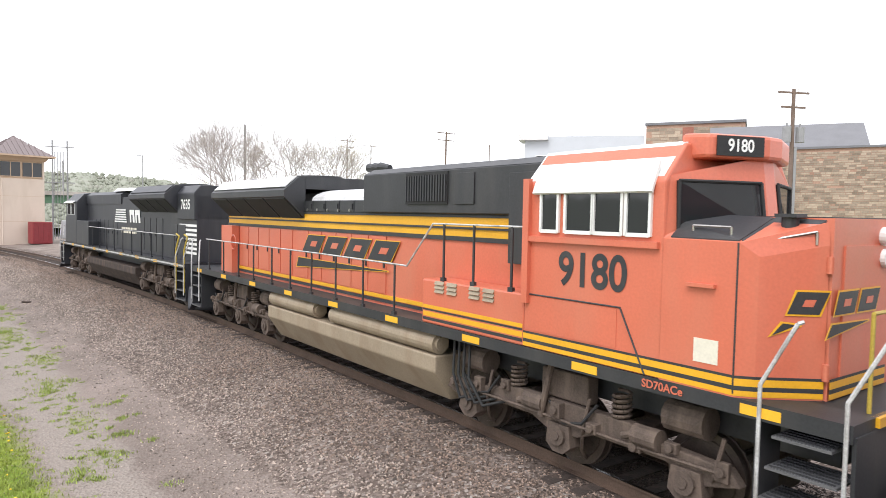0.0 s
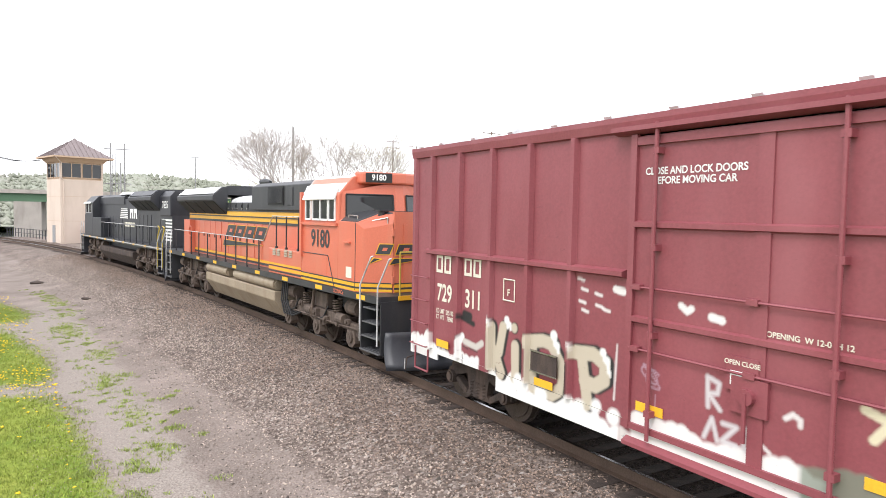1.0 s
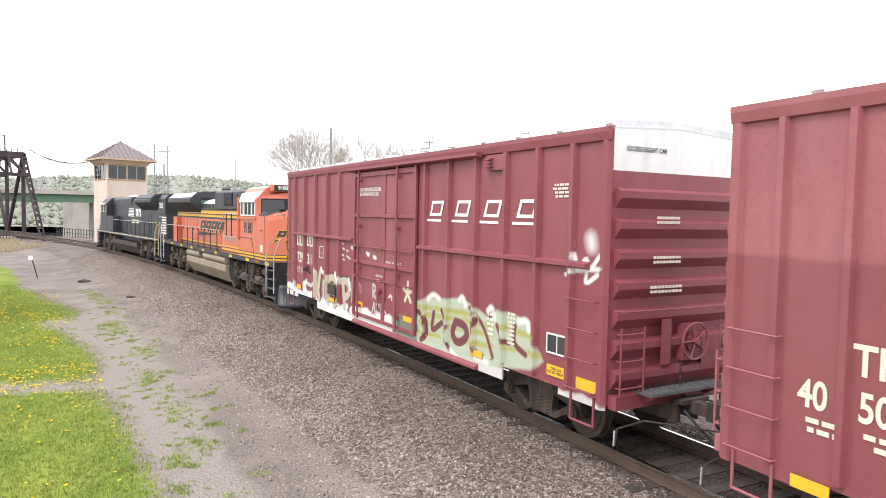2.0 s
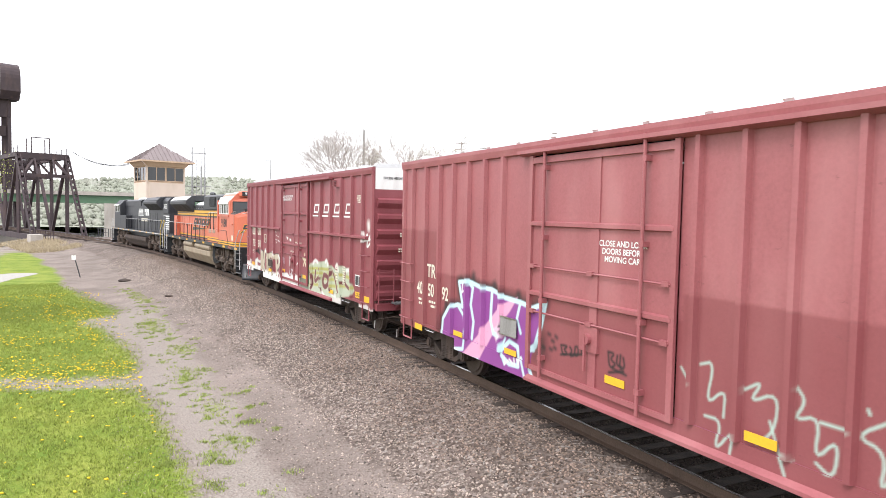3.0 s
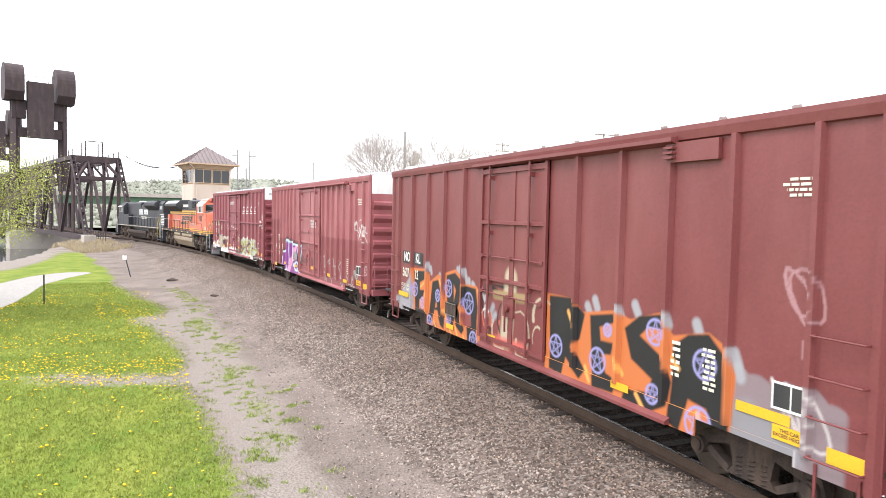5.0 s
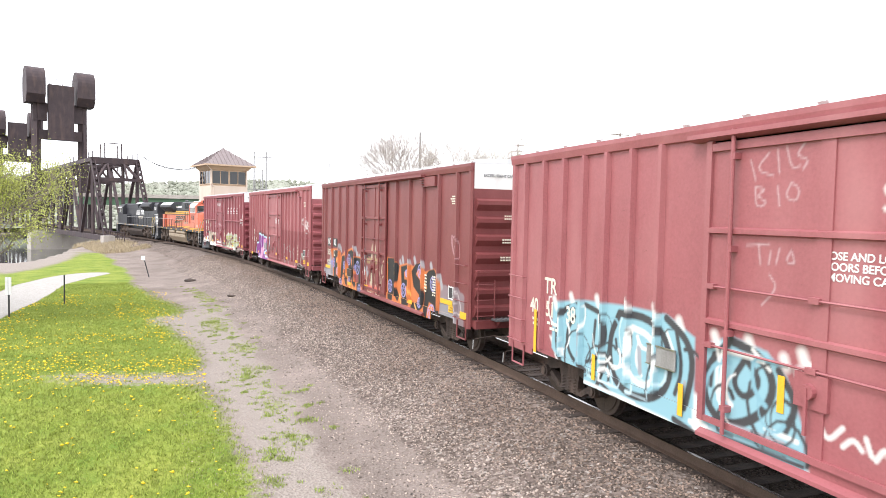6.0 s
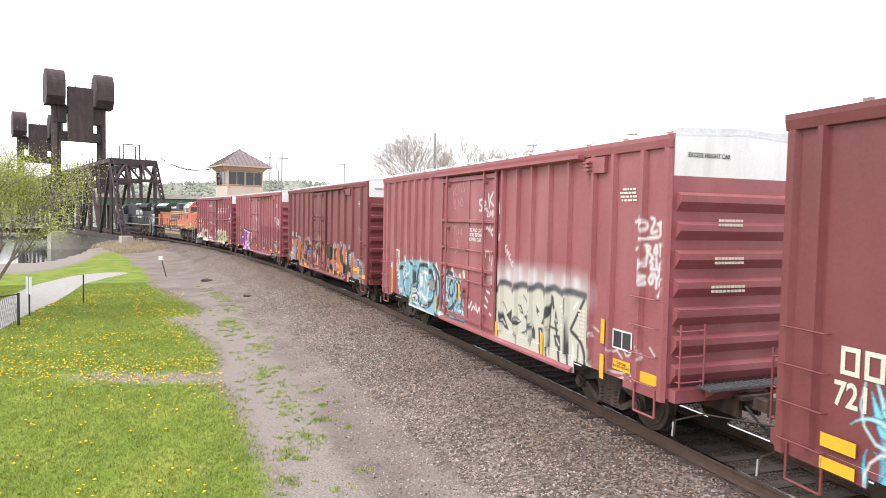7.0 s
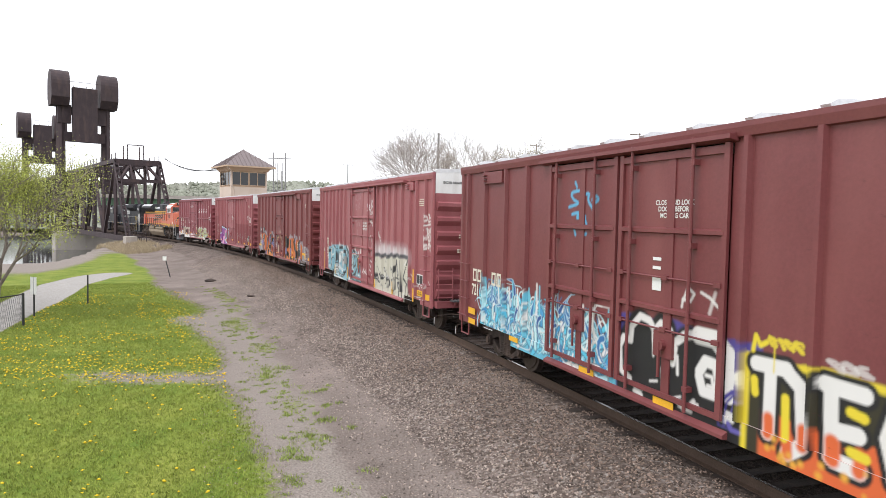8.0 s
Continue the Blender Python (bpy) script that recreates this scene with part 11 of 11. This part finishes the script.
# ---- the town beyond the track ----
def window_in(parent, m, x, z, w, h, label=""):
    bm = bmesh.new()
    box(bm, x - w / 2, x + w / 2, -0.03, 0.02, z, z + h, m)
    pane = part("window", bm, M["glass"], parent, label)
    for q in ((x - w / 2 - 0.08, x - w / 2, z - 0.08, z + h + 0.08), (x + w / 2, x + w / 2 + 0.08, z - 0.08, z + h + 0.08), (x - w / 2, x + w / 2, z - 0.08, z), (x - w / 2, x + w / 2, z + h, z + h + 0.08), (x - 0.03, x + 0.03, z, z + h)):
        bm = bmesh.new()
        box(bm, q[0], q[1], -0.06, 0.03, q[2], q[3], m)
        part("window_frame", bm, M["siding"], pane)


def block(name, label, category, a, b, depth, z0, z1, material):
    """A plain building whose front runs from a to b."""
    H = tagged(new(name), label, category)
    a, b = Vector((*a, 0)), Vector((*b, 0))
    d = b - a
    m = Matrix.Translation(a) @ Matrix.Rotation(math.atan2(d.y, d.x), 4, "Z")
    bm = bmesh.new()
    box(bm, 0, d.length, 0, depth, z0, z1, m)
    part("wall", bm, material, H)
    return H, m, d.length


def masonry(H, m, length, z0, z1, course, width, material, every=1.0, seed=0):
    """Rows of slightly proud and uneven stones on a wall."""
    rng = random.Random(seed)
    bm = bmesh.new()
    z = z0
    while z < z1 - course:
        x = rng.uniform(0, width)
        while x < length - width:
            w = width * rng.uniform(0.6, 1.4)
            if rng.random() < every:
                box(bm, x, min(x + w - 0.03, length - 0.02), -0.012 - rng.uniform(0, 0.02), 0, z + 0.015, z + course - 0.015, m)
            x += w
        z += course
    tagged(part("stone_courses", bm, material, H), kind="stuff")


M["stone_wall"] = mat("tan_stone", (0.33, 0.265, 0.20), 0.9, 0, 0.2, 1.2, 10, 0.2, None, 0, 0.35)
H, m, n = block("grey_building", "pale grey clad two-storey building with white-framed windows", "building", (8.3, 69.6), (19.8, 66.8), 12, -0.5, 12.0, M["lightwall"])
for x in (2.0, 5.5, 9.3):
    for z in (4.2, 8.4):
        window_in(H, m, x, z, 1.5, 1.6)
bm = bmesh.new()
box(bm, -0.6, 2.4, -0.6, 3, 11.6, 12.1, m)
part("roof_ledge", bm, M["siding"], H)
H, m, n = block("stone_building", "old tan stone building with a red brick strip", "building", (19.9, 66.5), (28.0, 62.8), 14, -0.5, 12.9, M["brick"])
masonry(H, m, n, 0, 12.7, 0.3, 0.7, M["stone_wall"], 0.95, 2)
for x, z in ((1.6, 9.0), (1.6, 5.2), (6.8, 9.2)):
    window_in(H, m, x, z, 1.2, 2.0)
bm = bmesh.new()
box(bm, 3.4, 4.4, -0.06, -0.04, 6.5, 12.6, m)
part("brick_strip", bm, M["brick_red"], H)
bm = bmesh.new()
box(bm, -0.1, n + 0.1, -0.15, 14, 12.9, 13.15, m)
part("parapet", bm, M["shingle"], H)
H, m, n = block("annex", "low white annex with a flat roof deck and outside stairs", "building", (19.2, 57.2), (25.4, 54.4), 6, -0.3, 6.6, M["siding"])
for x in (0.8, 2.0, 3.4):
    window_in(H, m, x, 4.2, 0.7, 1.2)
bm = bmesh.new()
box(bm, 1.6, 3.1, -0.05, 0.0, -0.2, 2.4, m)
part("garage_door", bm, M["white"], H)
for k in range(22):
    bm = bmesh.new()
    box(bm, k * n / 22, k * n / 22 + 0.05, -0.05, 0.0, 6.6, 7.6, m)
    part("baluster", bm, M["tie"], H)
bm = bmesh.new()
box(bm, 0, n, -0.06, 0.02, 7.55, 7.65, m)
part("deck_rail", bm, M["tie"], H)
H, m, n = block("house", "white house with a grey shingled gable roof", "house", (23.0, 58.0), (33.2, 53.2), 9, -0.3, 9.6, M["siding"])
bm = bmesh.new()
prism(bm, [(-0.5, 9.5), (4.5, 12.2), (9.5, 9.5), (4.5, 11.9)], "x", -0.4, n + 0.4)
for v in bm.verts:
    v.co = m @ v.co
part("roof", bm, M["shingle"], H, "grey shingled gable roof")
bm = bmesh.new()
prism(bm, [(0, 9.4), (4.5, 11.9), (9, 9.4)], "x", 0.02, n - 0.02)
for v in bm.verts:
    v.co = m @ v.co
part("gable", bm, M["siding"], H)
window_in(H, m, 1.6, 7.2, 0.9, 1.2)
H, m, n = block("long_wall_building", "long windowless tan brick building behind a grass bank", "building", (23.5, 49.8), (42.0, 38.5), 10, -0.5, 8.9, M["brick"])
masonry(H, m, n, 1.8, 8.8, 0.16, 0.42, M["stone_wall"], 0.97, 5)
bm = bmesh.new()
box(bm, -0.1, n, -0.12, 10, 8.9, 9.05, m)
part("parapet", bm, M["shingle"], H)
bm = bmesh.new()
box(bm, 9.0, 9.8, -0.05, -0.035, 6.9, 8.6, m)
part("brick_patch", bm, M["brick_red"], H)
bm = bmesh.new()
prism(bm, [(-7.5, -0.3), (-0.2, 1.9), (0.05, 1.9), (0.05, -0.3)], "x", -1, n + 6)
for v in bm.verts:
    v.co = m @ v.co
M["bank"] = mat("bank_grass", (0.17, 0.24, 0.05), 0.95, 0, 0.3, 1.0, 18, 0.4, (0.26, 0.26, 0.10), 0.4)
tagged(new("ground_bank", mesh_of("ground_bank", bm, M["bank"])), "mown grass bank below the brick wall", "grass bank", kind="structure")
for k in (0, 1):
    P = tagged(new("parasol"), "closed magenta parasol on the annex deck", "parasol", "parasols")
    P.location = (24.0 + 1.3 * k, 52.6 - 0.7 * k, 2.6)
    bm = bmesh.new()
    rod(bm, (0, 0, -1.0), (0, 0, 2.2), 0.03, 6)
    part("shaft", bm, M["grey_pole"], P)
    bm = bmesh.new()
    rod(bm, (0, 0, 0.4), (0, 0, 2.1), 0.22, 8, 0.05)
    part("canopy", bm, M["parasol"], P)
for k in range(3):
    G = tagged(new("wheeled_bin"), "dark blue wheeled rubbish bin with a yellow lid", "bin", "bins by the annex")
    G.matrix_world = m @ Matrix.Translation((-6.5 + 1.0 * k, -1.5, -0.15))
    bm = bmesh.new()
    hull(bm, [(-0.25, -0.28, 0.05), (0.25, -0.28, 0.05), (0.25, 0.28, 0.05), (-0.25, 0.28, 0.05)], [(-0.31, -0.36, 1.0), (0.31, -0.36, 1.0), (0.31, 0.36, 1.0), (-0.31, 0.36, 1.0)])
    part("body", bm, M["bin"], G)
    boxpart("lid", -0.33, 0.33, -0.38, 0.38, 1.0, 1.07, M["yellow"], G)


def parked_car(x, y, turn, length, height, material, label, tall):
    C = tagged(new("parked_car"), label, "car", "cars in the car park")
    s, lat = track_coords(np.array([[x, y]]))
    z = float(ground_height(np.array([x]), np.array([y]), s, lat)[0])
    C.matrix_world = pose(x, y, z, 0, 0, turn)
    a, w, hb = length / 2, 0.9, height * 0.56
    bm = bmesh.new()
    prism(bm, [(-a, 0.3), (-a, hb - 0.1), (-a + 0.12, hb), (a * 0.45, hb), (a - 0.15, hb - 0.18), (a, hb - 0.35), (a, 0.3)], "y", -w, w)
    part("body", bm, material, C, bevel=0.08)
    r0, r1, f0, f1 = (-a + 0.1, -a + 0.35, a * 0.42, a * 0.15) if tall else (-a + 0.5, -a + 1.05, a * 0.45, a * 0.1)
    bm = bmesh.new()
    hull(bm, [(r0, -w + 0.04, hb), (f0, -w + 0.04, hb), (f0, w - 0.04, hb), (r0, w - 0.04, hb)], [(r1, -w + 0.2, height - 0.05), (f1, -w + 0.2, height - 0.05), (f1, w - 0.2, height - 0.05), (r1, w - 0.2, height - 0.05)])
    part("glasshouse", bm, M["glass"], C, "dark car windows")
    boxpart("roof", r1 - 0.08, f1 + 0.08, -w + 0.17, w - 0.17, height - 0.07, height, material, C, bevel=0.03)
    for sgn in (1, -1):
        for t in (0.0, 0.5, 1.0):
            xa, xb = r0 + (f0 - r0) * t, r1 + (f1 - r1) * t
            bm = bmesh.new()
            beam(bm, (xa, sgn * (w - 0.05), hb), (xb, sgn * (w - 0.2), height - 0.04), 0.07, 0.07)
            part("pillar", bm, material, C)
        boxpart("tail_lamp", -a - 0.02, -a + 0.1, sgn * w * 0.95 - 0.22, sgn * w * 0.95 + 0.02, hb - 0.25, hb - 0.08, M["tail_red"], C)
        for xx in (-a + 0.85, a - 0.9):
            bm = bmesh.new()
            rod(bm, (xx, sgn * (w - 0.2), 0.34), (xx, sgn * (w + 0.02), 0.34), 0.34, 18)
            tyre = part("tyre", bm, M["rubber"], C)
            bm = bmesh.new()
            rod(bm, (xx, sgn * (w + 0.0), 0.34), (xx, sgn * (w + 0.03), 0.34), 0.2, 12)
            part("rim", bm, M["steel"], tyre)
    boxpart("bumper", -a - 0.06, -a + 0.1, -w, w, 0.32, 0.52, material, C, bevel=0.03)


parked_car(18.0, 29.5, 28, 4.8, 1.76, M["car_white"], "white sport utility car parked in the lot", True)
parked_car(15.2, 34.0, 25, 4.7, 1.45, M["car_white"], "white saloon car parked in the lot", False)
parked_car(12.6, 36.5, 25, 4.6, 1.45, M["car_dark"], "dark saloon car parked in the lot", False)
parked_car(14.2, 32.0, 28, 4.7, 1.72, M["car_white"], "white estate car parked beside a saloon", True)
parked_car(11.3, 24.5, 35, 4.6, 1.6, M["car_dark"], "dark grey car parked near the track", True)

R = tagged(new("river_railing"), "low dark railing between the track and the river", "railing")
for k in range(16):
    p = on_track(96 + k * 1.15, -5.2, -0.35)
    member("rail_post", p, p + Vector((0, 0, 1.15)), 0.07, 0.07, R, M["black"])
for z in (0.2, 0.75):
    member("railing_bar", on_track(96, -5.2, z), on_track(113.5, -5.2, z), 0.05, 0.05, R, M["black"])


CARS = consist()
dress([c[0] for c in CARS])
TRAIN = CARS + [(orange_locomotive(), -20.4, 6.6), (black_locomotive(), -42.85, 6.6)]
motions()
